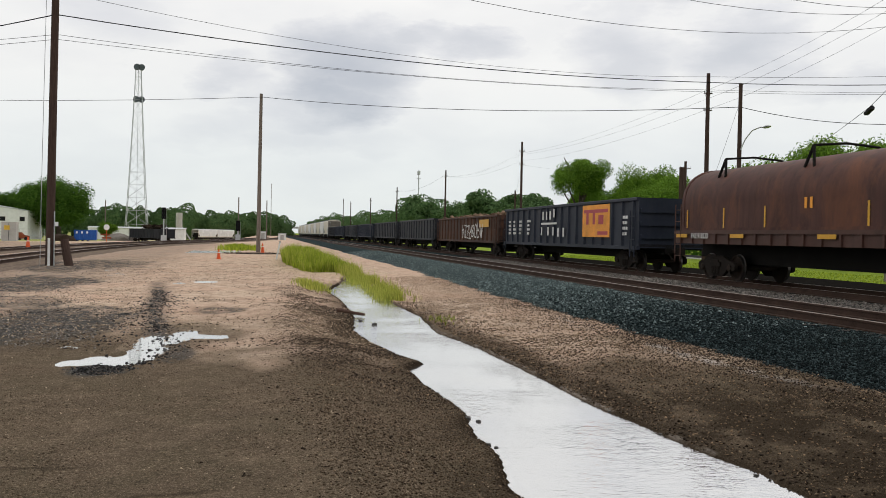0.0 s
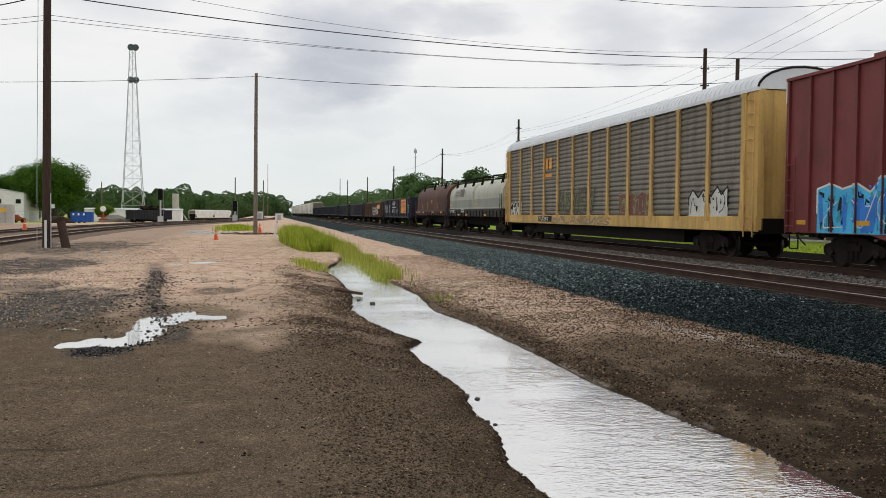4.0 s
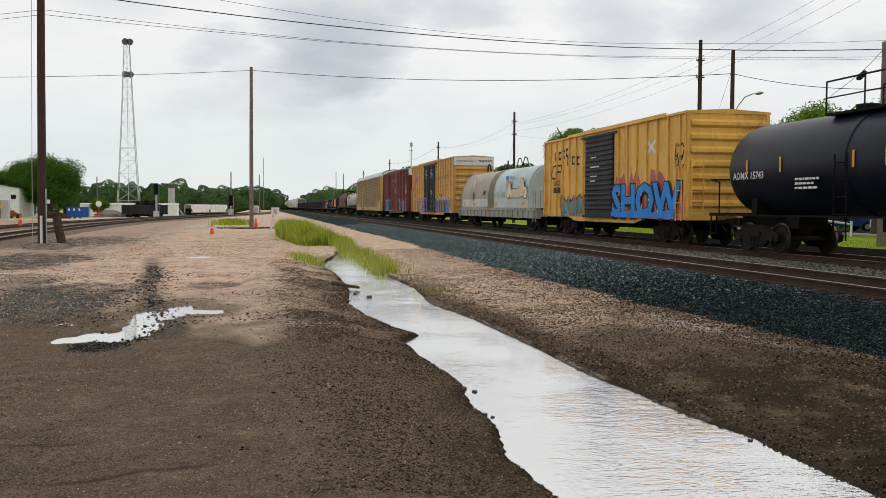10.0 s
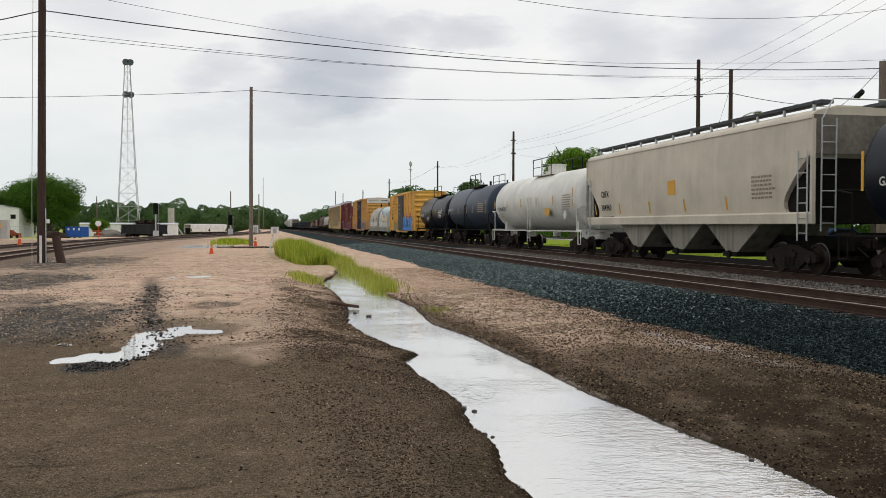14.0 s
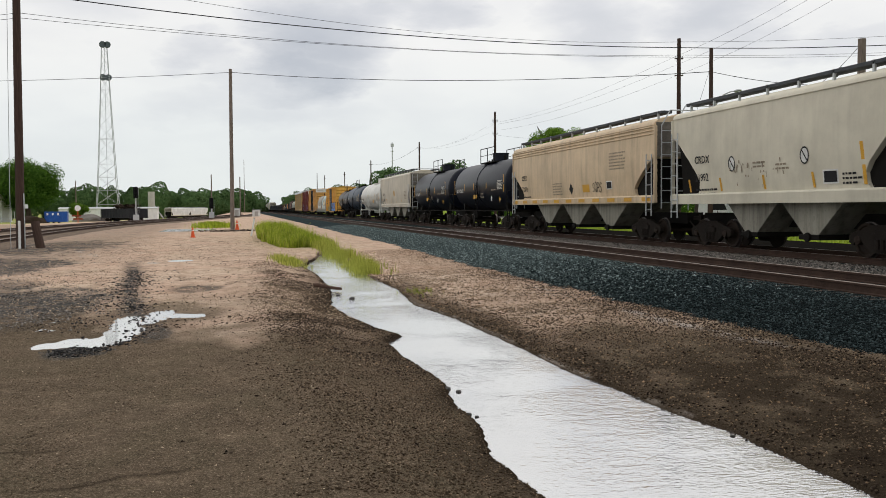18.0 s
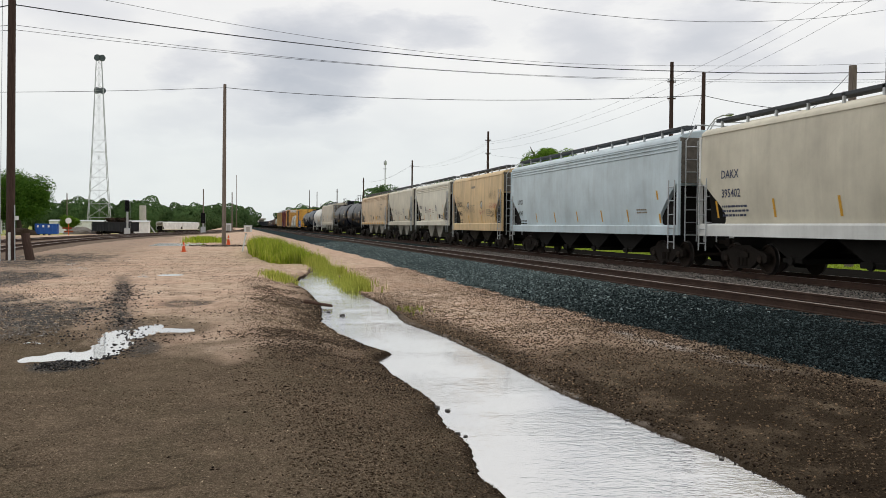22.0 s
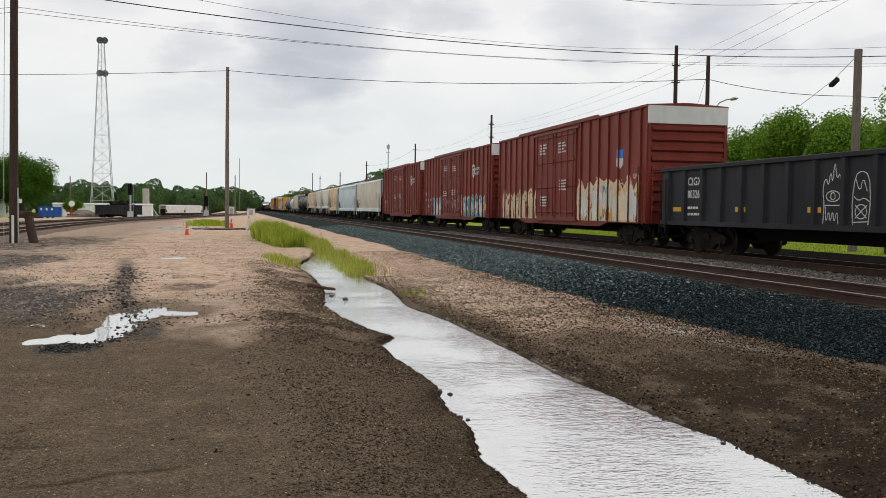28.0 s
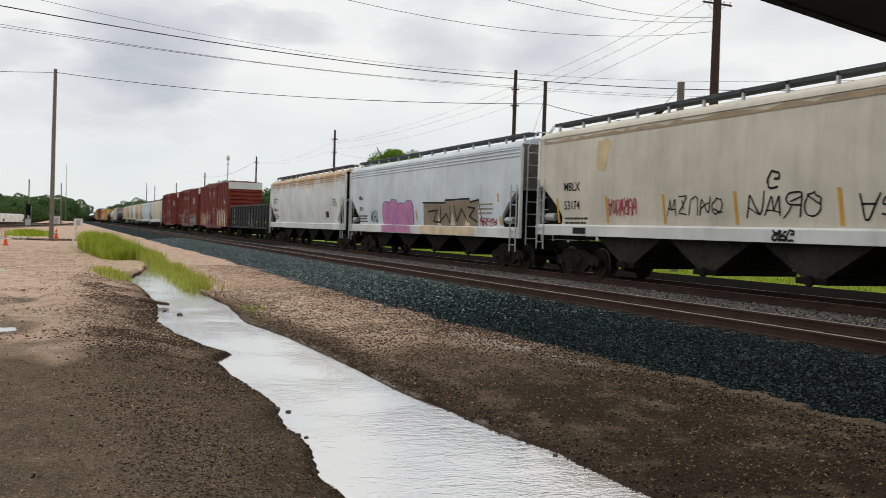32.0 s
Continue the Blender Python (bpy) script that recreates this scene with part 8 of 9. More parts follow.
root, h = coil_car(14.4, -2.1, P_DARKF, [(0.35, 8.2, P_NSW), (8.3, 16.15, P_NSW)], "coil car with two grey-white hoods on a black frame", deck=(1.15, 1.66), z0=1.68, z1=3.62)
paint_patch(root, "skirt_band", [[(0.5, 1.78), (8.1, 1.78), (8.1, 2.32), (0.5, 2.32)], [(8.45, 1.78), (16.0, 1.78), (16.0, 2.32), (8.45, 2.32)]], GREY_H("hood_skirt_grey", (0.27, 0.30, 0.26), 0.4), h, -1.42, label="grey-green skirt band", lift=0.006)
paint_patch(root, "logo_bar", [[(2.2 + 0.12 * i, 2.55 + 0.11 * i), (3.9, 2.55 + 0.11 * i), (3.93, 2.61 + 0.11 * i), (2.26 + 0.12 * i, 2.61 + 0.11 * i)] for i in range(5)] + [[(4.0, 2.55), (5.3, 2.55), (5.6, 3.1), (4.2, 3.1)]], colour("logo_grey", 0.16, 0.16, 0.15), h, -1.40, label="faded grey logo shape", lift=0.03)
lettering(root, h, 1.25, 1.40, "NW 169618", 0.30, MAT_CHALK, -1.57)
bars(root, h, 5.0, 1.58, 1.2, 2, MAT_CHALK, -1.56, 0.14, 0.09, 4)
for u in (0.5, 9.0):
    paint_patch(root, "reflector", [[(u, 1.95), (u + 0.7, 1.95), (u + 0.7, 2.08), (u, 2.08)]], MAT_STRIPE, h, -1.43, lift=0.012)
for u in (3.9, 6.5, 12.0):
    paint_patch(root, "reflector", [[(u, 1.2), (u + 0.6, 1.2), (u + 0.6, 1.32), (u, 1.32)]], MAT_STRIPE, h, -1.56, lift=0.008)

# auto rack
root, h = autorack(-2.9, -30.6, "tall auto rack car with corrugated panels and yellow posts")
paint_patch(root, "logo_bar", [[(7.0, 3.6), (7.35, 3.6), (7.35, 4.15), (7.0, 4.15)], [(7.55, 3.6), (7.9, 3.6), (7.9, 4.15), (7.55, 4.15)], [(8.1, 3.6), (8.5, 3.6), (8.5, 4.15), (8.1, 4.15)], [(7.0, 3.2), (8.5, 3.2), (8.5, 3.36), (7.0, 3.36)]], MAT_ORANGE, h, -1.49, label="yellow logo blocks", lift=0.008)
graffiti(root, h, -1.49, 1.0, 3.2, 1.05, 2.1, [MAT_INK], MAT_CHALK, 3, 11, inner=MAT_CHALK)
moss = colour("spray_moss", 0.20, 0.24, 0.09)
scrawl(root, h, -1.49, 9.6, 14.6, 1.35, 2.55, colour("spray_dim", 0.075, 0.07, 0.06), 12, 0.16, 5)
scrawl(root, h, -1.49, 9.8, 14.4, 1.35, 2.45, moss, 13, 0.055, 6)
graffiti(root, h, -1.49, 17.3, 20.4, 1.3, 2.3, [moss, colour("spray_brick", 0.17, 0.06, 0.045)], MAT_TAUPE, 3, 14)
graffiti(root, h, -1.49, 23.4, 26.0, 1.3, 2.3, [MAT_SILVER], MAT_INK, 3, 15)
paint_patch(root, "stencil", [[(6.5, 0.96), (8.7, 0.96), (8.7, 1.24), (6.5, 1.24)]], MAT_INK, h, -1.535, label="black number panel")
lettering(root, h, 6.6, 1.01, "TTGX 159147", 0.27, MAT_CHALK, -1.546, 1.0)
scrawl(root, h, -1.53, 9.0, 16.5, 0.9, 1.25, MAT_TAUPE, 16, 0.08, 9)

# boxcars
lilac = colour("spray_lilac", 0.36, 0.28, 0.58)
RIB60 = [0.06, 1.05, 2.0, 2.95, 3.9, 4.85, 5.8, 11.9, 12.85, 13.8, 14.75, 15.7, 16.65, 17.6, 18.15]
root, h, st, x0 = boxcar(-32.1, -50.4, P_MAROON, "maroon boxcar with blue and purple graffiti", ribs=RIB60, doors=((6.4, 8.9), (8.95, 11.4)), end_top=P_WHITE)
graffiti(root, h, x0, 1.4, 6.1, 0.90, 2.3, [MAT_TEAL, MAT_CYAN, MAT_INK, MAT_CYAN], MAT_CHALK, 4, 21, st, MAT_BLUE)
graffiti(root, h, x0, 11.2, 16.3, 0.92, 2.35, [lilac, MAT_LIME, MAT_PINK, MAT_INK, MAT_PURPLE], MAT_STRIPE, 5, 22, st, lilac)
graffiti(root, h, x0, 15.0, 16.6, 1.15, 1.7, [MAT_STRIPE], MAT_INK, 2, 23, st)
for u, z in ((7.2, 4.25), (9.7, 4.2), (9.4, 3.1), (16.4, 2.9)):
    bars(root, h, u, z, 0.9, 3, MAT_CHALK, -1.55, 0.13, 0.07, int(u))
scrawl(root, h, x0, 15.9, 16.9, 2.7, 3.6, MAT_CHALK, 24, 0.04, 3, st)
for u in (0.5, 3.0, 12.3, 17.3):
    paint_patch(root, "reflector", [[(u, 1.1), (u + 0.5, 1.1), (u + 0.5, 1.22), (u, 1.22)]], MAT_STRIPE, h, x0, lift=0.013)

RIBT = [0.08, 1.0, 1.95, 2.9, 3.85, 4.8, 5.75, 6.6, 11.75, 12.7, 13.65, 14.6, 15.55, 16.5, 17.45, 18.5]
root, h, st, x0 = boxcar(-52.4, -71.05, P_YELLOW, "yellow boxcar with black doors and blue graffiti", ribs=RIBT, doors=((6.75, 9.1), (9.2, 11.6)), door_mat=P_BDOOR, belts=(1.9, 3.1, 4.15), end_top=P_WHITE, corr=7)
graffiti(root, h, x0, 2.7, 6.7, 0.90, 2.3, [MAT_PURPLE, MAT_INK, lilac, MAT_INK, MAT_PURPLE], lilac, 5, 31, st, MAT_SILVER)
graffiti(root, h, -1.585, 6.8, 8.0, 1.0, 2.3, [lilac, MAT_INK, MAT_PURPLE], lilac, 2, 35, (), MAT_INK)
scuffs(root, h, -1.585, 9.3, 11.5, 1.1, 2.5, 26, MAT_CHALK, 36)
soot = random.Random(9)
paint_patch(root, "graffiti_haze", [blob(soot, u, u + soot.uniform(0.3, 0.6), z, z + soot.uniform(0.2, 0.45), 11, 0.5) for u, z in ((11.9, 1.95), (12.4, 2.1), (13.0, 2.15), (13.5, 2.0), (14.3, 2.1), (16.2, 1.6), (16.7, 1.35), (17.0, 1.7))], colour("spray_soot", 0.075, 0.055, 0.035), h, x0, st, "sooty overspray", 0.0025)
graffiti(root, h, x0, 11.4, 16.9, 0.90, 2.25, [MAT_TEAL, MAT_CYAN, MAT_INK, MAT_BLUE], MAT_CHALK, 5, 32, st, colour("spray_navy", 0.02, 0.05, 0.25))
paint_patch(root, "logo_mark", stroke([(1.6, 4.3), (2.8, 3.35)], 0.24), colour("logo_orange", 0.75, 0.16, 0.05), h, x0, st, "orange diagonal stroke", 0.006)
paint_patch(root, "logo_mark", stroke([(2.8, 4.35), (1.6, 3.3)], 0.24), colour("logo_blue", 0.04, 0.08, 0.55), h, x0, st, "blue diagonal stroke", 0.010)
lettering(root, h, 0.35, 2.75, "TBOX", 0.38, MAT_INK, -HALF - 0.008, 1.0)
lettering(root, h, 0.2, 2.25, "83", 0.38, MAT_INK, -HALF - 0.008)
lettering(root, h, 1.12, 2.25, "56", 0.38, MAT_INK, -HALF - 0.008)
lettering(root, h, 2.06, 2.25, "91", 0.38, MAT_INK, -HALF - 0.008)
bars(root, h, 3.4, 3.9, 0.9, 2, MAT_INK, x0, 0.2, 0.1, 7)
for u in (7.2, 9.7):
    bars(root, h, u, 4.4, 1.2, 7, MAT_CHALK, -1.59, 0.105, 0.042, int(u) + 2)
bars(root, h, 9.8, 2.6, 0.5, 2, MAT_CHALK, -1.6, 0.16, 0.08, 9)
end_lettering(root, h, -1.32, 4.68, "EXCESS HEIGHT CAR", 0.13, MAT_TAUPE, 0.09)
end_lettering(root, h, 0.35, 4.68, "TBOX 835691", 0.17, MAT_INK, 0.09)
scrawl(root, h, x0, 13.4, 15.2, 3.95, 4.55, colour("faded_brown", 0.42, 0.21, 0.09), 33, 0.09, 3, st)
lettering(root, h, 12.0, 3.5, "RAILCAR POOLING EXPERTS", 0.37, colour("slogan_brown", 0.20, 0.11, 0.06), -HALF - 0.008)

root, h, st, x0 = boxcar(-334.7, -352.9, P_RED, "brick-red boxcar with white graffiti and white end panel", ribs=RIB60, doors=((6.4, 8.9), (8.95, 11.4)), end_top=P_WHITE)
graffiti(root, h, x0, 0.6, 6.2, 0.92, 2.45, [P_RED, MAT_SILVER, P_RED, MAT_INK, MAT_CREAM], MAT_CREAM, 6, 41, st, MAT_CREAM)
graffiti(root, h, x0, 11.5, 17.6, 0.92, 2.75, [P_RED, MAT_SILVER, MAT_TEAL, MAT_STRIPE, MAT_CREAM, MAT_CREAM], MAT_CREAM, 6, 42, st, MAT_CHALK)
paint_patch(root, "logo_mark", [[(15.6, 3.3), (16.1, 3.3), (16.1, 3.62), (15.6, 3.62)]], MAT_BLUE, h, x0, st, "blue and white shield shape", 0.006)
paint_patch(root, "logo_mark", [[(15.6, 3.05), (15.85, 2.9), (16.1, 3.05), (16.1, 3.3), (15.6, 3.3)]], MAT_CHALK, h, x0, st, "white shield shape", 0.006)
for u, z in ((6.9, 4.3), (9.4, 4.25), (7.1, 1.9), (9.6, 2.6)):
    bars(root, h, u, z, 1.0, 4, MAT_CHALK, -1.59, 0.13, 0.07, int(u * 3))
lettering(root, h, 17.0, 2.5, "UP", 0.25, MAT_CHALK, x0 - 0.008)

for far_, near_, seed_, blue_ in ((-294.7, -313.0, 51, None), (-314.6, -333.1, 61, ((2.6, 5.9), (11.2, 17.0)))):
    root, h, st, x0 = boxcar(far_, near_, P_RED, "brick-red boxcar with ribbed sides and plug doors", ribs=RIB60, doors=((6.4, 8.9), (8.95, 11.4)), end_top=P_WHITE)
    lettering(root, h, 0.62, 2.35, "UP", 0.36, MAT_CHALK, -HALF - 0.008)
    if blue_:
        for u_, w_ in ((0.66, "96"), (1.45, "14"), (2.35, "95")):
            lettering(root, h, u_, 1.86, w_, 0.36, MAT_CHALK, -HALF - 0.008)
    else:
        bars(root, h, 0.75, 1.85, 1.9, 1, MAT_CHALK, x0, 0.3, 0.28, seed_)
    scuffs(root, h, -1.585, 6.6, 8.7, 1.1, 2.5, 30, MAT_CHALK, seed_ + 11)
    scuffs(root, h, -1.585, 9.2, 11.2, 1.1, 2.5, 30, MAT_CHALK, seed_ + 12)
    scuffs(root, h, x0, 0.3, 18.0, 0.92, 1.5, 70, colour("scuffed_rust", 0.10, 0.035, 0.025), seed_ + 13, st)
    end_lettering(root, h, -0.95, 4.72, "EXCESS HEIGHT", 0.19, MAT_INK, 0.09)
    end_lettering(root, h, -0.25, 4.50, "CAR", 0.19, MAT_INK, 0.09)
    bars(root, h, 0.75, 1.6, 1.5, 2, MAT_CHALK, x0, 0.14, 0.07, seed_ + 1)
    paint_patch(root, "logo_mark", [[(14.36, 3.98), (14.66, 4.08), (14.96, 3.98), (14.98, 3.45), (14.67, 3.2), (14.36, 3.45)]], MAT_CHALK, h, -HALF, (), "white shield shape", 0.006)
    paint_patch(root, "logo_mark", [[(14.42 + 0.13 * k, 3.42), (14.47 + 0.13 * k, 3.40), (14.47 + 0.13 * k, 3.72), (14.42 + 0.13 * k, 3.72)] for k in range(4)] + [[(14.42, 3.80), (14.9, 3.80), (14.9, 3.92), (14.42, 3.92)]], P_RED, h, -HALF, (), "red bars on the shield", 0.009)
    lettering(root, h, 15.05, 3.68, "BUILDING", 0.24, MAT_CHALK, -HALF - 0.008)
    lettering(root, h, 15.05, 3.42, "AMERICA", 0.24, MAT_CHALK, -HALF - 0.008)
    for u, z in ((6.9, 4.2), (9.4, 4.1), (6.7, 2.5), (9.2, 2.55)):
        bars(root, h, u, z, 1.0, 3, MAT_CHALK, -1.59, 0.13, 0.07, seed_ + int(u * 3))
    scrawl(root, h, -1.59, 7.45, 7.75, 1.6, 2.0, MAT_CHALK, seed_ + 4, 0.025, 1)
    scrawl(root, h, -1.59, 9.7, 10.5, 1.55, 1.95, MAT_CHALK, seed_ + 5, 0.02, 4)
    for u in (0.7, 3.5, 5.0, 12.2, 14.0, 16.4):
        paint_patch(root, "reflector", [[(u, 1.12), (u + 0.55, 1.12), (u + 0.55, 1.27), (u, 1.27)]], MAT_STRIPE, h, x0, lift=0.013)
    paint_patch(root, "reflector", [[(17.0, 1.3), (17.5, 1.3), (17.5, 1.7), (17.0, 1.7)]], MAT_STRIPE, h, x0, lift=0.013)
    if blue_:
        for i, (a, b) in enumerate(blue_):
            graffiti(root, h, x0, a, b, 0.90, 2.35, [colour("spray_mint", 0.22, 0.46, 0.42), colour("spray_midnight", 0.02, 0.045, 0.10), MAT_TEAL, MAT_TEAL], MAT_SILVER, 4 + 2 * i, seed_ + 7 + i, st, MAT_CHALK)

root, h = coil_car(-73.0, -91.6, P_COILF, [(0.5, 8.1, P_COILA), (9.4, 16.7, P_COILB)], "coil car with taupe and sea-green hoods on a grey frame", deck=(0.72, 1.25), z0=1.27, z1=3.68, brackets=False, spring=0.28)
lettering(root, h, 6.75, 2.1, "640", 0.46, MAT_INK, -1.445)
paint_patch(root, "white_oval", [[(4.15 + (0.22 + 0.06 * math.sin(a)) * math.cos(a) + 0.08 * math.sin(a), 2.95 + 0.42 * math.sin(a)) for a in np.linspace(0, 2 * math.pi, 19)[:-1]]], MAT_CHALK, h, -1.30, lift=0.06)
paint_patch(root, "skirt_panel", [[(0.7, 1.35), (7.9, 1.35), (7.9, 1.85), (0.7, 1.85)], [(9.6, 1.35), (16.5, 1.35), (16.5, 1.85), (9.6, 1.85)]], GREY_H("skirt_white", (0.56, 0.58, 0.55), 0.4), h, -1.42, label="pale painted skirt band", lift=0.01)
paint_patch(root, "stencil", [[(4.0, 1.75), (4.3, 1.75), (4.3, 2.3), (4.0, 2.3)]], MAT_INK, h, -1.42, label="black stencil panel", lift=0.012)
paint_patch(root, "logo_mark", [[(12.35, 2.95), (12.9, 2.95), (12.9, 2.5), (12.62, 2.3), (12.35, 2.5)]], MAT_CHALK, h, -1.42, label="white shield shape", lift=0.012)
paint_patch(root, "logo_mark", [[(12.40 + 0.13 * k, 2.42), (12.46 + 0.13 * k, 2.42), (12.46 + 0.13 * k, 2.93), (12.40 + 0.13 * k, 2.93)] for k in range(4)], MAT_RED, h, -1.42, label="red bars", lift=0.016)
paint_patch(root, "logo_mark", [[(12.32, 2.9), (12.93, 2.9), (12.93, 3.12), (12.32, 3.12)]], MAT_BLUE, h, -1.42, label="blue shield top", lift=0.016)
lettering(root, h, 13.1, 2.92, "BUILDING", 0.25, MAT_INK, -1.44)
for k, (cu_, cz_, ru_, rz_) in enumerate(((12.75, 2.12, 0.36, 0.3), (13.05, 2.42, 0.3, 0.36), (13.5, 2.08, 0.36, 0.25), (14.05, 2.1, 0.36, 0.26), (14.6, 2.08, 0.36, 0.25), (15.15, 2.12, 0.36, 0.28), (15.65, 2.4, 0.36, 0.5), (16.2, 2.12, 0.36, 0.32))):
    lobe = [(cu_ + ru_ * math.copysign(abs(math.cos(a)) ** 0.7, math.cos(a)), cz_ + rz_ * math.copysign(abs(math.sin(a)) ** 0.7, math.sin(a))) for a in np.linspace(0, 2 * math.pi, 21)[:-1]]
    paint_patch(root, "graffiti_outline", [grow(lobe, 0.035)], MAT_INK, h, -1.43, label="sprayed outline", lift=0.012)
    paint_patch(root, "graffiti_fill", [lobe], MAT_CREAM, h, -1.43, label="sprayed bubble form", lift=0.016 + 0.0008 * k)
scrawl(root, h, -1.44, 9.8, 10.7, 1.95, 2.25, MAT_TAUPE, 72, 0.018, 3)
scrawl(root, h, -1.44, 11.5, 12.2, 1.9, 2.2, MAT_INK, 73, 0.018, 3)
for u in (1.0, 4.0, 9.6, 15.5):
    paint_patch(root, "rust_patch", [[(u, 1.4), (u + 0.7, 1.4), (u + 0.6, 1.62), (u + 0.1, 1.6)]], MAT_ORANGE, h, -1.43, lift=0.012)
part("hose_hoops", Shape().tube([(-0.6, -3.0 + 0.5 * math.cos(a), 3.7 + 0.5 * math.sin(a)) for a in np.linspace(0, math.pi, 9)], 0.03).tube([(-0.6, -4.2 + 0.5 * math.cos(a), 3.7 + 0.5 * math.sin(a)) for a in np.linspace(0, math.pi, 9)], 0.03).tube([(-0.5, 4.6 + 0.4 * math.cos(a), 3.7 + 0.45 * math.sin(a)) for a in np.linspace(0, math.pi, 9)], 0.05), MAT_BLACK, root)

root, h, st, x0 = boxcar(-92.9, -108.3, P_RBOX, "ochre boxcar with a black slatted door and blue graffiti", top=4.62, ribs=[0.06, 0.95, 1.85, 2.75, 3.65, 4.55, 5.5, 9.5, 10.4, 11.3, 12.2, 13.1, 14.0, 14.9, 15.34], doors=((5.85, 9.0),), door_mat=P_BDOOR, corr=7, door_style="slat")
lettering(root, h, 8.95, 0.98, "SHOW", 1.66, MAT_INK, -HALF - 0.004, 1.2, 0.14)
lettering(root, h, 9.0, 1.02, "SHOW", 1.64, colour("spray_bright_blue", 0.01, 0.22, 0.66), -HALF - 0.010, 1.2, 0.07)
paint_patch(root, "graffiti_haze", ragged(random.Random(6), 8.9, 14.6, 0.92, 1.22, 0.2, 0.4), MAT_BLUE, h, -HALF, (), "sprayed base line", 0.006)
scuffs(root, h, -HALF, 9.0, 14.4, 1.1, 2.2, 26, MAT_CHALK, 86)
graffiti(root, h, x0, 2.4, 5.8, 0.90, 1.95, [colour("spray_steel", 0.24, 0.30, 0.34), MAT_TAUPE], MAT_INK, 4, 82, st, MAT_TEAL)
paint_patch(root, "overspray", ragged(random.Random(3), 8.3, 15.2, 0.92, 2.75, 0.2, 0.5), colour("spray_haze", 0.42, 0.10, 0.12), h, x0, st, "pink overspray", 0.003)
for i, (u, z) in enumerate(((1.5, 3.55), (2.05, 3.55), (2.6, 3.6), (3.1, 3.65), (3.3, 3.25), (3.95, 3.25), (4.6, 3.2))):
    paint_patch(root, "logo_bar", [[(u, z), (u + 0.35, z), (u + 0.35, z + 0.1), (u, z + 0.1)], [(u, z), (u + 0.1, z), (u + 0.1, z + 0.42), (u, z + 0.42)], [(u, z + 0.3), (u + 0.35, z + 0.3), (u + 0.35, z + 0.4), (u, z + 0.4)]], MAT_INK, h, x0, st, "black logo strokes", 0.006)
paint_patch(root, "logo_mark", stroke([(1.0, 2.9), (1.3, 3.3), (2.5, 3.3), (2.4, 3.0), (1.9, 3.0), (1.7, 2.7), (1.1, 2.7), (1.0, 2.9)], 0.08), MAT_INK, h, x0, st, "black outline arrow", 0.006)
lettering(root, h, 1.5, 2.35, "RBOX", 0.36, MAT_INK, -HALF - 0.008)
bars(root, h, 1.5, 2.0, 1.2, 1, MAT_INK, -HALF, 0.3, 0.26, 8)
for z in (3.4, 3.0, 2.6, 2.4):
    bars(root, h, 6.6, z, 0.8, 1, MAT_CHALK, -1.59, 0.1, 0.06, int(z * 10))
paint_patch(root, "logo_mark", stroke([(12.2, 3.75), (12.9, 3.3)], 0.14) + stroke([(12.9, 3.75), (12.2, 3.3)], 0.14), MAT_CHALK, h, x0, st, "white crossed strokes", 0.006)
scrawl(root, h, x0, 14.5, 15.2, 2.6, 3.6, MAT_INK, 84, 0.07, 2, st)

# tank cars
TANK_X = -1.46
def tank_stripes(root, h, us, z=2.2, mat=MAT_STRIPE, tall=0.4, x=-1.462):
    stripes(root, h, us, z, mat, x, 0.09, tall)

root, h = tank(-110.5, -122.5, P_TBLACK, "black tank car with white lettering", r=1.40, zc=2.45, dome=False, bands=(0.0,))
lettering(root, h, 1.25, 2.15, "ADMX 15743", 0.30, MAT_CHALK, -1.408)
tank_stripes(root, h, (2.0, 3.75, 6.9, 8.1, 10.9), 2.3, MAT_STRIPE, 0.42, -1.412)
bars(root, h, 4.5, 2.05, 1.0, 3, MAT_CHALK, -1.405, 0.12, 0.06, 3)
bars(root, h, 9.5, 2.5, 1.3, 5, MAT_CHALK, -1.405, 0.12, 0.06, 4)
root, h = tank(-123.6, -136.3, P_TNAVY, "slate-blue tank car with white lettering", r=1.50, zc=2.6, dome=False, bands=(0.35,))
lettering(root, h, 1.1, 2.42, "ADMX 15160", 0.28, MAT_CHALK, -1.508)
tank_stripes(root, h, (1.0, 2.2, 4.3, 7.0, 8.7), 2.2, MAT_CHALK, 0.42, -1.512)
tank_stripes(root, h, (12.2,), 2.1, MAT_STRIPE, 0.9, -1.49)
bars(root, h, 10.2, 2.75, 1.5, 5, MAT_TAUPE, -1.505, 0.13, 0.08, 5)
root, h = tank(-137.4, -152.7, P_TWHITE, "white tank car with a yellow placard", r=1.50, zc=2.62, fit=P_TWHITE, over=0.2, bands=())
lettering(root, h, 1.2, 2.2, "UTLX 647263", 0.32, MAT_INK, -1.508)
bars(root, h, 1.3, 1.95, 1.6, 2, MAT_TAUPE, -1.49, 0.12, 0.06, 5)
tank_stripes(root, h, (0.55, 3.3, 6.1, 8.9, 11.6), 2.35, MAT_STRIPE, 0.45, -1.512)
tank_stripes(root, h, (14.4,), 2.2, MAT_STRIPE, 0.9, -1.49)
paint_patch(root, "placard", [[(10.4, 1.85), (11.2, 1.85), (11.2, 2.2), (10.4, 2.2)]], MAT_STRIPE, h, -1.50, label="yellow placard", lift=0.02)
bars(root, h, 13.0, 2.75, 1.2, 7, MAT_TAUPE, -1.505, 0.11, 0.05, 6)
paint_patch(root, "placard", [[(13.5, 1.6), (13.75, 1.85), (13.5, 2.1), (13.25, 1.85)]], MAT_CHALK, h, -1.47, label="white diamond placard", lift=0.05)

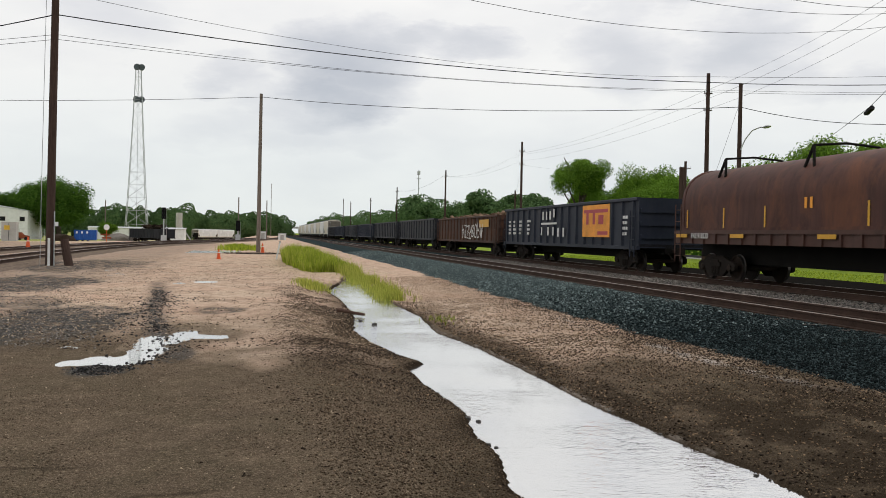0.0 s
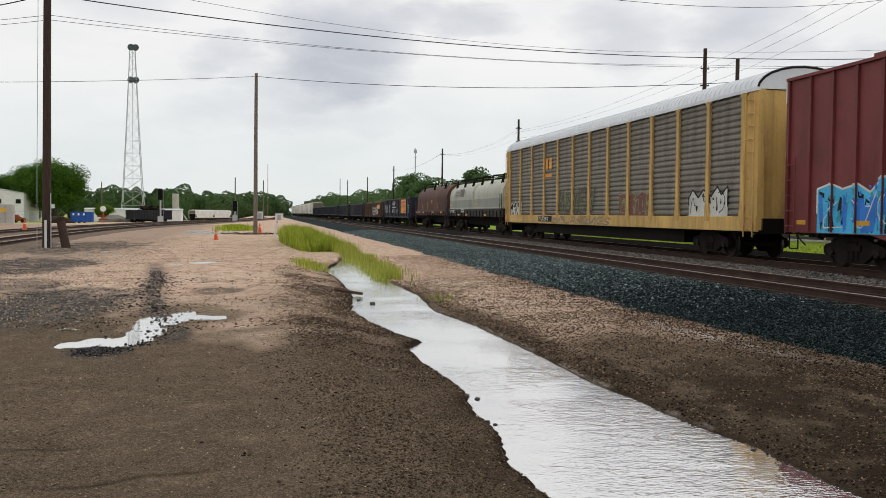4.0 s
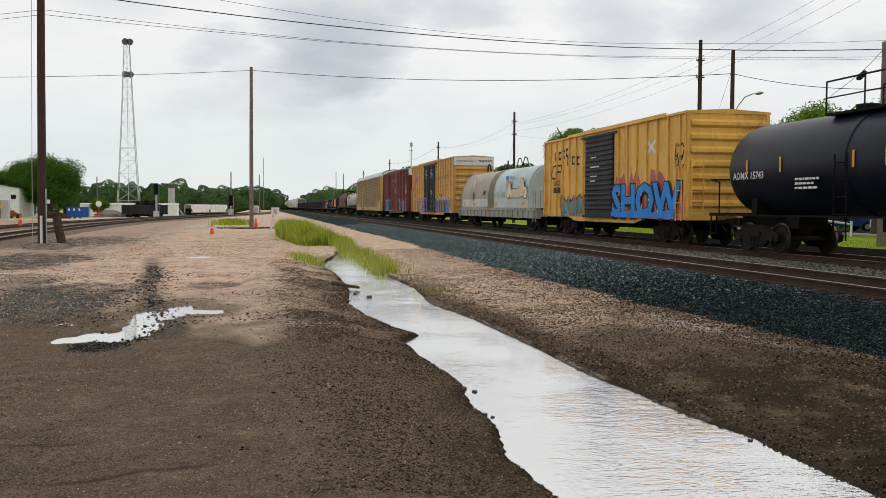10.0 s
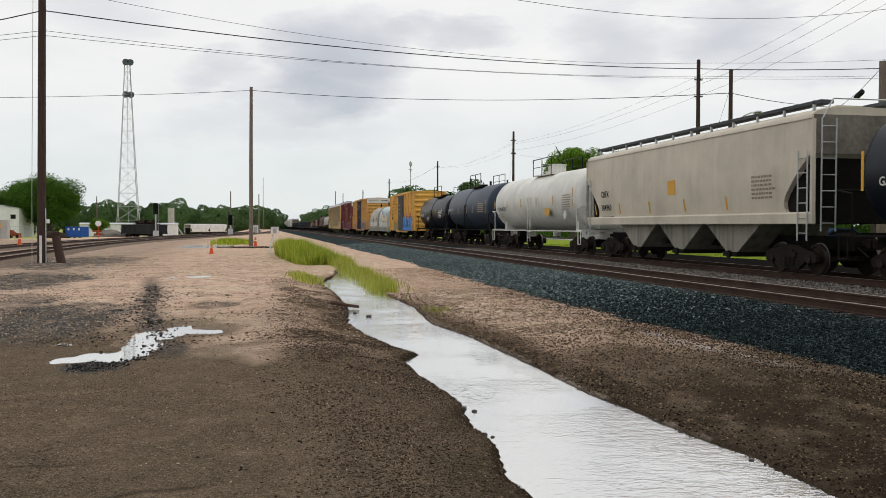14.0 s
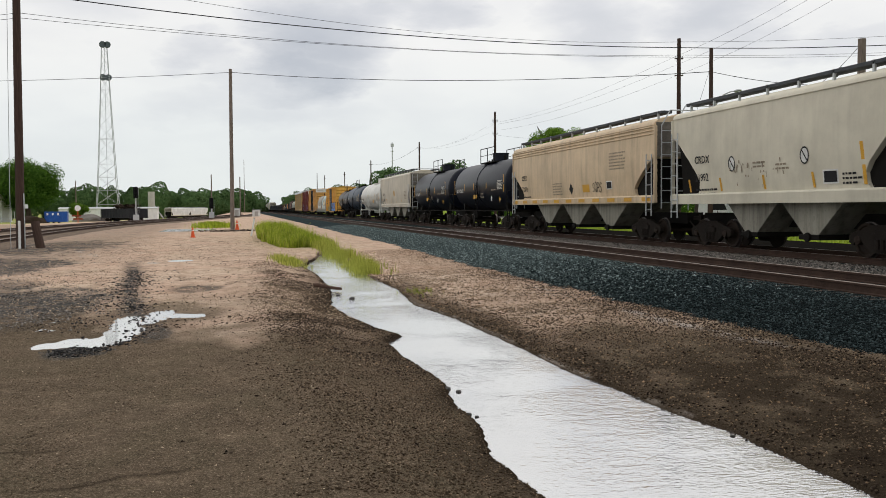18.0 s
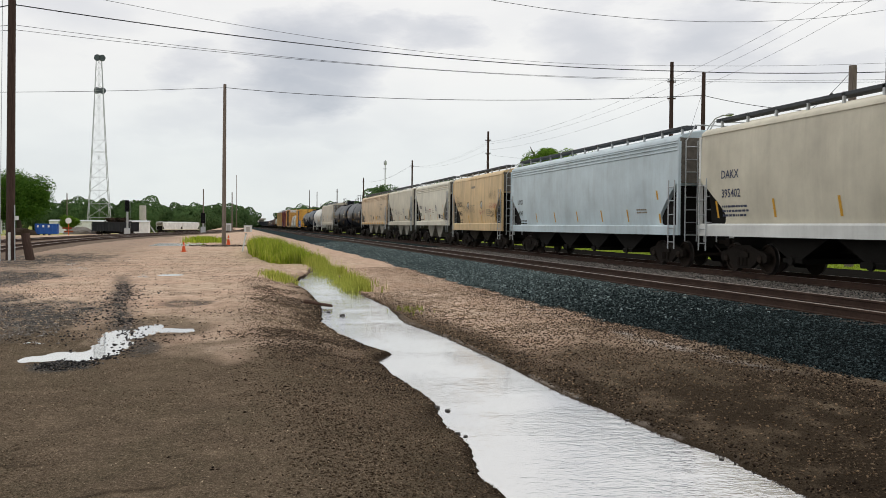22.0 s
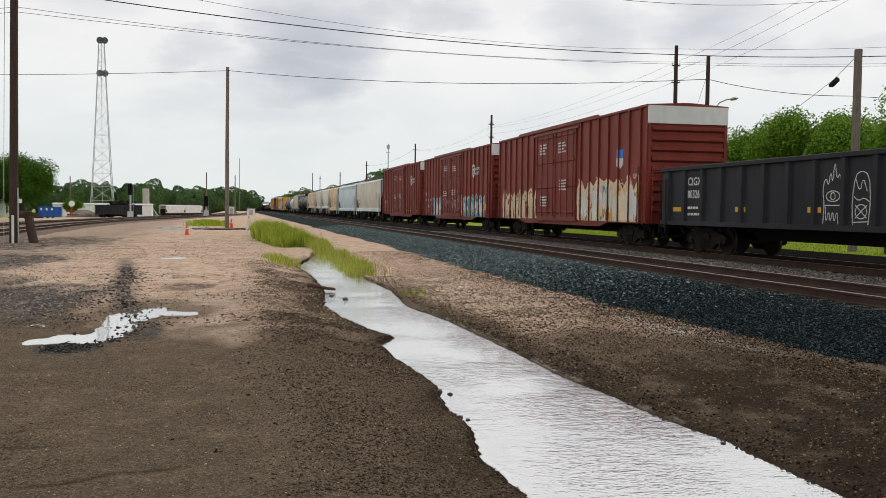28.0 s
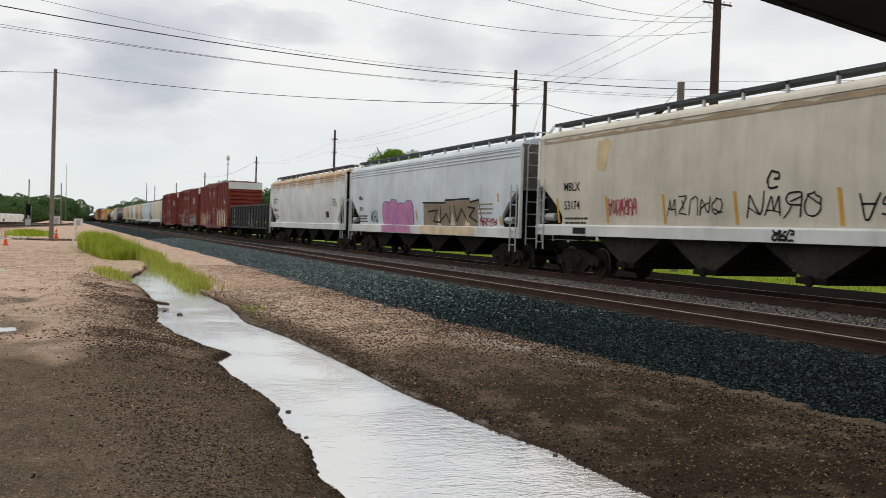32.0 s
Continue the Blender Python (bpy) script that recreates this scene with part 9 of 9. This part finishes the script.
for far_, near_, seed_ in ((-171.6, -184.9, 1), (-186.1, -198.7, 2)):
    root, h = tank(far_, near_, P_TBLACK, "glossy black tank car with yellow stripes", r=1.5, zc=2.6, bands=(0.2,))
    lettering(root, h, 1.55, 2.25, "GATX 222223" if seed_ == 2 else "GATX 202098", 0.30, MAT_CHALK, -1.508)
    tank_stripes(root, h, (3.7, 6.0, 8.9), 2.35, MAT_STRIPE, 0.42, -1.512)
    stripes(root, h, (0.9,), 2.15, MAT_STRIPE, -1.49, 0.1, 0.95)
    stripes(root, h, (12.4,), 2.15, MAT_STRIPE, -1.49, 0.1, 0.95)
    paint_patch(root, "placard", [[(6.0, 1.8), (7.0, 1.8), (7.0, 2.05), (6.0, 2.05)]], MAT_STRIPE, h, -1.49, label="yellow placard", lift=0.03)
    paint_patch(root, "placard", [[(10.0, 1.8), (10.15, 1.63), (10.3, 1.8), (10.15, 1.97)]], MAT_CHALK, h, -1.47, label="white diamond placard", lift=0.05)
    paint_patch(root, "placard", [[(11.7, 1.72), (11.85, 1.54), (12.0, 1.72), (11.85, 1.90)]], MAT_STRIPE, h, -1.46, label="yellow diamond placard", lift=0.06)
    bars(root, h, 11.2, 2.75, 1.0, 7, MAT_SILVER, -1.50, 0.075, 0.035, seed_)
    bars(root, h, 10.0, 2.25, 1.1, 1, MAT_TAUPE, -1.505, 0.1, 0.06, seed_)
    bars(root, h, 7.6, 2.1, 0.7, 4, MAT_TAUPE, -1.49, 0.08, 0.03, seed_ + 3)

# covered hoppers
def hopper_marks(root, h, mark, num, u, z, stripe_us, sz=1.5, tall=0.42, ink=MAT_INK, size=0.42, slant=-0.06, x=-HALF + 0.024):
    lettering(root, h, u, z, mark, size, ink, x - 0.004)
    lettering(root, h, u, z - 0.55, num, size, ink, x - 0.004)
    bars(root, h, u, z - 0.85, 1.3, 3, ink, x, 0.13, 0.06, len(num) + int(u * 7))
    stripes(root, h, stripe_us, sz, MAT_STRIPE, x, 0.1, tall, slant)

root, h = hopper(-153.6, -170.1, P_CBFX, P_CBFX, "beige covered hopper with dark lettering", bays=3, zs=(1.38, 1.66), ze=4.12, cut=(3.2, 1.3), creases=False, bay_mat=MAT_BAYP)
hopper_marks(root, h, "CBFX", "304960", 1.7, 2.5, (1.0, 3.6, 6.4, 9.2, 12.0), 1.8, size=0.36)
paint_patch(root, "placard", [[(8.0, 2.4), (8.6, 2.4), (8.6, 2.9), (8.0, 2.9)]], MAT_STRIPE, h, HX, label="yellow mark")
bars(root, h, 13.5, 2.7, 1.2, 6, MAT_TAUPE, HX, 0.12, 0.06, 2)

root, h = hopper(-199.9, -216.7, P_TAN, P_TAN, "tan covered hopper with a yellow stripe on the sill", bays=3, zs=(1.40, 1.64), ze=4.1, cut=(3.0, 1.7), creases=True, bay_mat=MAT_BAYP)
hopper_marks(root, h, "CEFX", "72870", 1.6, 2.6, (), 1.8, size=0.34)
for u in np.arange(0.3, 16.4, 1.55):
    paint_patch(root, "reflector", [[(u, 1.46), (u + 0.7, 1.46), (u + 0.7, 1.6), (u, 1.6)]], MAT_STRIPE, h, -1.56, lift=0.01)
paint_patch(root, "placard", [[(9.9, 1.88), (10.65, 1.88), (10.65, 2.2), (9.9, 2.2)]], MAT_STRIPE, h, HX, label="yellow placard")
paint_patch(root, "placard", [[(8.3, 2.05), (8.55, 1.8), (8.8, 2.05), (8.55, 2.3)]], MAT_INK, h, HX, label="black diamond placard")
paint_patch(root, "placard", [[(12.45, 1.95), (13.0, 1.95), (13.0, 2.28), (12.45, 2.28)]], MAT_CHALK, h, HX, label="white-framed stencil panel")
paint_patch(root, "placard", [[(12.5, 1.99), (12.95, 1.99), (12.95, 2.24), (12.5, 2.24)]], MAT_INK, h, HX, label="black stencil panel", lift=0.007)
scrawl(root, h, HX, 11.0, 12.0, 1.85, 2.3, MAT_INK, 91, 0.03, 4)
bars(root, h, 6.2, 2.3, 1.3, 5, MAT_TAUPE, HX, 0.12, 0.05, 3)
bars(root, h, 12.8, 3.3, 1.5, 6, MAT_TAUPE, HX, 0.12, 0.05, 4)


def ring_mark(root, h, u, z, mat):
    c = [(u + 0.17 * math.cos(a), z + 0.21 * math.sin(a)) for a in np.linspace(0, 2 * math.pi, 15)]
    paint_patch(root, "stencil", [[(u + 0.17 * math.cos(a), z + 0.21 * math.sin(a)) for a in np.linspace(0, 6.0, 12)]], MAT_CHALK, h, HX, lift=0.005)
    paint_patch(root, "stencil", stroke(c, 0.04) + stroke([(u - 0.12, z + 0.15), (u + 0.12, z - 0.15)], 0.04), mat, h, HX, lift=0.008)


for far_, near_, m_, num, lab in ((-217.9, -229.3, P_PALE, "21992", "short pale grey covered hopper with an open end ladder"), (-230.5, -241.8, P_PALE2, "22068", "short light grey covered hopper with round stencils")):
    root, h = hopper(far_, near_, m_, m_, lab, bays=2, zs=(1.34, 1.64), ze=4.12, cut=(3.55, 1.75), creases=(num == "22068"), bay_mat=MAT_BAYP)
    hopper_marks(root, h, "CRDX", num, 1.6, 2.6, (1.2, 3.1, 5.4, 7.6), 1.72, 0.4, size=0.33)
    stripes(root, h, (9.5,), 1.75, MAT_STRIPE, HX, 0.12, 1.0, -0.1)
    ring_mark(root, h, 3.8, 2.5, MAT_INK), ring_mark(root, h, 7.3, 2.55, MAT_INK)
    scuffs(root, h, HX, 3.6, 6.4, 1.75, 2.5, 26, MAT_TAUPE, 5)
    paint_patch(root, "placard", [[(8.0, 1.8), (8.6, 1.8), (8.6, 2.15), (8.0, 2.15)]], MAT_CHALK, h, HX, label="framed stencil panel")
    paint_patch(root, "placard", [[(8.05, 1.84), (8.55, 1.84), (8.55, 2.11), (8.05, 2.11)]], MAT_INK, h, HX, label="black stencil panel", lift=0.007)
    bars(root, h, 4.9, 2.45, 0.7, 2, MAT_TAUPE if num == "21992" else MAT_RED, HX, 0.11, 0.05, 5)
    bars(root, h, 6.0, 2.35, 0.6, 2, MAT_TAUPE, HX, 0.11, 0.05, 6)
    bars(root, h, 8.75, 2.0, 0.6, 3, MAT_INK, HX, 0.11, 0.05, 7)

root, h = hopper(-242.9, -254.0, P_SAND, P_SAND, "short sand-yellow covered hopper with faint scribbles", bays=2, zs=(1.05, 1.45), ze=4.1, cut=(3.2, 1.6), creases=False)
hopper_marks(root, h, "CRDX", "20463", 1.35, 2.5, (3.85, 6.75), 1.5, 0.45)
stripes(root, h, (9.6,), 1.5, MAT_STRIPE, HX, 0.12, 1.0, -0.1)
ring_mark(root, h, 3.9, 2.55, MAT_INK), ring_mark(root, h, 6.9, 2.55, MAT_INK)
scrawl(root, h, HX, 2.6, 5.4, 2.1, 2.6, MAT_TAUPE, 92, 0.028, 7)
scrawl(root, h, HX, 8.5, 9.8, 2.8, 3.3, MAT_TAUPE, 93, 0.02, 5)
scrawl(root, h, HX, 8.6, 10.0, 2.3, 2.6, MAT_RED, 94, 0.018, 5)
scrawl(root, h, HX, 6.4, 7.6, 2.0, 2.25, MAT_RED, 95, 0.016, 4)
scrawl(root, h, HX, 8.6, 9.4, 1.8, 2.2, MAT_INK, 96, 0.02, 4)
scrawl(root, h, HX, 0.9, 1.6, 2.4, 3.2, MAT_TAUPE, 97, 0.02, 4)
paint_patch(root, "hatch_plate", [[(4.6, 3.55), (5.5, 3.55), (5.5, 3.68), (4.6, 3.68)]], MAT_TAUPE, h, HX, label="small brown plate")
bars(root, h, 7.9, 2.2, 0.9, 4, MAT_TAUPE, HX, 0.11, 0.05, 8)

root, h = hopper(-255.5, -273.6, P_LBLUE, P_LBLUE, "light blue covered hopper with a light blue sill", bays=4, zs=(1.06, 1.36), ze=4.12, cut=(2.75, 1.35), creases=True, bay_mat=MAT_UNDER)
hopper_marks(root, h, "UTCX", "49747", 1.2, 2.4, (3.9, 6.4, 9.1, 11.7, 14.1), 1.5, 0.45, size=0.29)
stripes(root, h, (16.6,), 1.45, MAT_STRIPE, HX, 0.12, 1.1, -0.12)
bars(root, h, 14.9, 1.9, 0.9, 2, MAT_TAUPE, HX, 0.1, 0.05, 9)

root, h = hopper(-274.9, -292.9, P_BEIGE2, P_WHITE, "stone-coloured covered hopper with dark blue lettering", bays=4, zs=(1.06, 1.40), ze=4.1, cut=(2.7, 1.35), creases=False, bay_mat=MAT_UNDER)
hopper_marks(root, h, "DAKX", "395402", 1.3, 2.75, (1.0, 3.9, 6.6, 9.1, 11.6, 14.2), 1.6, 0.5, ink=colour("navy_ink", 0.05, 0.06, 0.11), size=0.34)
stripes(root, h, (16.5,), 1.5, MAT_STRIPE, HX, 0.12, 1.0, -0.12)
bars(root, h, 15.1, 3.0, 0.9, 7, MAT_TAUPE, HX, 0.11, 0.05, 10)
scrawl(root, h, HX, 10.9, 13.2, 2.2, 2.45, MAT_CREAM, 98, 0.05, 2)

root, h = gondola(-354.0, -370.6, P_CHARC, "charcoal gondola car with white scrawls", top=2.75, ribs=15)
lettering(root, h, 1.76, 2.15, "CIGX", 0.36, MAT_CHALK, -1.465)
lettering(root, h, 1.76, 1.75, "80326", 0.36, MAT_CHALK, -1.465, 0.85)
bars(root, h, 1.78, 1.4, 0.7, 2, MAT_CHALK, -1.46, 0.2, 0.08, 11)
for u in (0.8, 4.6, 8.0, 11.5, 15.0):
    paint_patch(root, "reflector", [[(u, 1.32), (u + 0.55, 1.32), (u + 0.55, 1.46), (u, 1.46)]], MAT_STRIPE, h, -1.46, lift=0.01)
ring_ = lambda u, z, a, b: [(u + a * math.cos(q), z + b * math.sin(q)) for q in np.linspace(0, 2 * math.pi, 15)]
flame = [[(8.62, 1.05), (8.66, 1.5), (8.58, 1.9), (8.70, 2.2), (8.80, 1.95), (8.88, 2.35), (8.96, 2.0), (9.02, 2.62), (9.12, 2.1), (9.22, 2.3), (9.28, 1.9), (9.38, 1.6), (9.32, 1.05)],
         ring_(8.98, 1.72, 0.26, 0.13), ring_(8.98, 1.72, 0.09, 0.09), [(8.66, 1.5), (9.32, 1.5)], [(8.7, 1.45), (8.74, 1.05), (8.84, 1.4), (8.9, 1.05), (8.98, 1.4), (9.05, 1.05), (9.14, 1.4), (9.2, 1.05)]]
figure = [[(9.72, 1.05), (9.68, 1.6), (9.78, 2.2), (10.0, 2.3), (10.25, 2.2), (10.32, 1.6), (10.25, 1.05)], [(9.8, 2.1), (9.95, 1.8), (10.05, 2.15), (10.2, 1.82)], [(9.75, 1.7), (9.9, 1.6), (10.1, 1.68), (10.28, 1.58)],
          ring_(10.0, 1.35, 0.2, 0.17), [(9.8, 1.2), (10.2, 1.5)], [(9.8, 1.5), (10.2, 1.2)], [(9.75, 1.1), (10.25, 1.12)]]
for lines_ in (flame, figure):
    paint_patch(root, "scrawl", [p for line in lines_ for p in stroke(smooth_line(line, 1), 0.022)], MAT_CHALK, h, -1.46, [(8.0, 11.0, -1.46)], "thin white chalk drawing", 0.006)

root, h = hopper(-371.1, -390.0, P_RUSTY, P_WHITE, "pale covered hopper with orange rust running down its top", bays=4, zs=(1.08, 1.40), ze=4.12, cut=(2.75, 1.4), creases=True, bay_mat=MAT_UNDER, end_mat=MAT_UNDER)
paint_patch(root, "stencil", stroke([(1.2, 3.05), (2.6, 3.05), (2.6, 2.25), (1.2, 2.25), (1.2, 3.05)], 0.05), MAT_INK, h, HX, label="black frame", lift=0.005)
hopper_marks(root, h, "ECUX", "882501", 1.35, 2.75, (2.0, 4.5, 6.5, 9.2, 12.0, 14.8), 1.6, 0.45, size=0.3)
stripes(root, h, (17.3,), 1.5, MAT_STRIPE, HX, 0.12, 1.1, -0.12)
paint_patch(root, "placard", [[(15.0, 1.75), (15.6, 1.75), (15.6, 2.1), (15.0, 2.1)]], MAT_INK, h, HX, label="black stencil panel")
bars(root, h, 16.4, 2.75, 0.7, 4, MAT_INK, HX, 0.11, 0.05, 12)

root, h = hopper(-390.9, -410.15, P_MBLUE, P_WHITE, "ice-blue covered hopper with pink and tan graffiti", bays=4, zs=(1.06, 1.40), ze=4.12, cut=(2.75, 1.45), creases=True, bay_mat=MAT_UNDER, brake=True)
hopper_marks(root, h, "MBLX", "53313", 1.6, 2.65, (1.5, 9.6), 1.6, 0.45, size=0.26)
for k in range(4):
    lobe = [(5.75 + 0.98 * k + 0.56 * math.copysign(abs(math.cos(a)) ** 0.7, math.cos(a)), 1.92 + 0.10 * math.sin(k * 2.1) + 0.56 * math.copysign(abs(math.sin(a)) ** 0.6, math.sin(a))) for a in np.linspace(0, 2 * math.pi, 25)[:-1]]
    paint_patch(root, "graffiti_outline", [grow(lobe, 0.05)], MAT_PURPLE, h, HX, label="sprayed outline", lift=0.005)
    paint_patch(root, "graffiti_fill", [lobe], MAT_PINK, h, HX, label="sprayed bubble form", lift=0.007 + 0.0015 * k)
    paint_patch(root, "graffiti_line", thick([[(5.62 + 0.98 * k, 1.55), (5.60 + 0.98 * k, 2.1 + 0.1 * (k % 2))], [(5.95 + 0.98 * k, 1.75), (5.92 + 0.98 * k, 2.2)]], 0.035), MAT_PURPLE, h, HX, label="sprayed lines", lift=0.016)
paint_patch(root, "graffiti_fill", [[(10.35, 1.43), (15.8, 1.43), (15.9, 2.36), (15.2, 2.30), (15.1, 2.42), (12.9, 2.40), (12.8, 2.32), (10.5, 2.36)]], MAT_TAUPE, h, HX, label="sprayed block", lift=0.005)
paint_patch(root, "graffiti_line", thick([[(10.4, 2.38), (12.8, 2.34), (12.85, 2.44), (15.15, 2.46), (15.2, 2.33), (15.95, 2.4), (16.2, 1.45)], [(11.0, 2.0), (12.0, 2.05), (11.5, 1.6), (12.3, 1.55)], [(12.4, 2.2), (12.2, 1.6), (12.9, 1.9), (13.2, 1.5), (13.3, 2.25)], [(13.7, 2.2), (13.9, 1.6), (14.4, 2.1), (14.9, 1.6)], [(15.0, 2.15), (15.6, 2.1), (15.1, 1.8), (15.7, 1.6)]], 0.07), MAT_INK, h, HX, label="sprayed lines", lift=0.009)
paint_patch(root, "graffiti_fill", [[(11.9, 1.45), (12.1, 1.85), (12.3, 1.45)], [(13.2, 1.45), (13.5, 1.95), (13.7, 1.45)], [(14.6, 1.45), (14.8, 1.8), (15.1, 1.45)]], MAT_CREAM, h, HX, label="sprayed wedges", lift=0.007)
paint_patch(root, "sill_paint", [[(5.3, 1.08), (9.1, 1.08), (9.1, 1.40), (5.3, 1.40)]], MAT_PINK, h, -1.56, label="pink paint on the sill", lift=0.012)
paint_patch(root, "sill_paint", [[(10.3, 1.08), (15.7, 1.08), (15.7, 1.40), (10.3, 1.40)]], MAT_CREAM, h, -1.56, label="cream paint on the sill", lift=0.012)
scrawl(root, h, HX, 3.4, 4.5, 1.45, 2.1, MAT_INK, 103, 0.04, 4)
scrawl(root, h, HX, 16.0, 17.4, 1.45, 1.75, MAT_RED, 104, 0.04, 5)
stripes(root, h, (17.6,), 1.5, MAT_STRIPE, HX, 0.12, 1.1, -0.12)
bars(root, h, 15.9, 2.2, 1.4, 3, MAT_TAUPE, HX, 0.16, 0.06, 13)

root, h = hopper(-411.3, -430.5, P_MBEIGE, P_WHITE, "dusty white covered hopper with black and pink scrawls", bays=4, zs=(1.22, 1.52), ze=4.22, cut=(2.85, 1.4), creases=False, brake=True)
hopper_marks(root, h, "MBLX", "53174", 1.65, 2.55, (1.25, 3.95, 6.55, 9.2, 12.2, 15.0), 1.6, 0.75, size=0.36)
rs_ = random.Random(17)
stain = colour("ochre_stain", 0.60, 0.47, 0.27)
paint_patch(root, "stain", [blob(rs_, 3.35, 4.15, 3.45, 4.0, 11, 0.35), blob(rs_, 3.5, 4.0, 3.1, 3.6, 9, 0.4)], stain, h, HX, label="faded ochre stain")
paint_patch(root, "stain", ragged(rs_, 0.3, 18.8, 4.06, 4.19, 0.35, 0.8), colour("eave_rust", 0.36, 0.27, 0.17), h, HX, label="brown dirt under the eave", lift=0.012)
scrawl(root, h, HX, 4.05, 5.4, 1.8, 2.3, MAT_RED, 111, 0.04, 7)
scrawl(root, h, HX, 6.7, 8.8, 1.8, 2.3, MAT_INK, 112, 0.036, 5)
scrawl(root, h, HX, 9.6, 11.8, 1.75, 2.35, MAT_INK, 113, 0.036, 4)
scrawl(root, h, HX, 10.2, 10.6, 2.35, 2.8, MAT_INK, 116, 0.05, 1)
scrawl(root, h, HX, 12.6, 15.5, 1.72, 2.25, MAT_INK, 114, 0.04, 5)
scrawl(root, h, -1.56, 10.45, 11.1, 1.25, 1.5, MAT_INK, 115, 0.05, 3)
paint_patch(root, "sill_plate", [[(2.3, 1.28), (3.0, 1.28), (3.0, 1.46), (2.3, 1.46)]], MAT_INK, h, -1.56, label="black stencil panel", lift=0.012)

# ---- cars standing in the yard ----
def park(root, at):
    MOVING[:] = [m for m in MOVING if m[0] is not root]
    root.matrix_world = at
    root["group"] = "parked railcars"


root, h = gondola(7.5, -7.5, P_BLACKG, "black gondola standing in the yard with a heap of scrap", top=2.7, ribs=11)
pts = np.stack([r.uniform(-1.0, 1.0, 160), r.uniform(-6.0, 3.0, 160), 2.6 + 0.9 * r.random(160) * np.exp(-((np.arange(160) % 80) / 60.0 - 0.6) ** 2)], 1)
part("scrap_load", stone_mesh("scrap_load", pts, r.uniform(0.15, 0.4, 160), MAT_COAL, 12), None, root, "black tangled scrap")["kind"] = "stuff"
park(root, pose(-22.9, 190, -0.80, 0, 0, 31))
for k, (x, y_) in enumerate(((-26.0, 396), (-19.6, 414))):
    root, h = hopper(8.6, -8.6, P_WHITE, P_PALE, "pale covered hopper standing in the yard", bays=3)
    park(root, pose(x, y_, -2.0, 0, 0, -24))


# ---- motion ----
def motions():
    times_ = [2.0 * i for i in range(17)]
    for root_, y_ in MOVING:
        walk(root_, [(t, pose(FAR_C, y_ + SPEED * t, RAIL)) for t in times_])
    spin = math.degrees(SPEED / 0.42)
    lead = WHEELSETS[0]
    walk(lead, [(k / 30, pose(0, 0, 0, -((spin * k / 30) % 360))) for k in range(961)])
    for w_ in WHEELSETS[1:]:
        w_.rotation_mode = "QUATERNION"
        w_.animation_data_create()
        w_.animation_data.action = lead.animation_data.action
        w_.animation_data.action_slot = lead.animation_data.action_slot


motions()
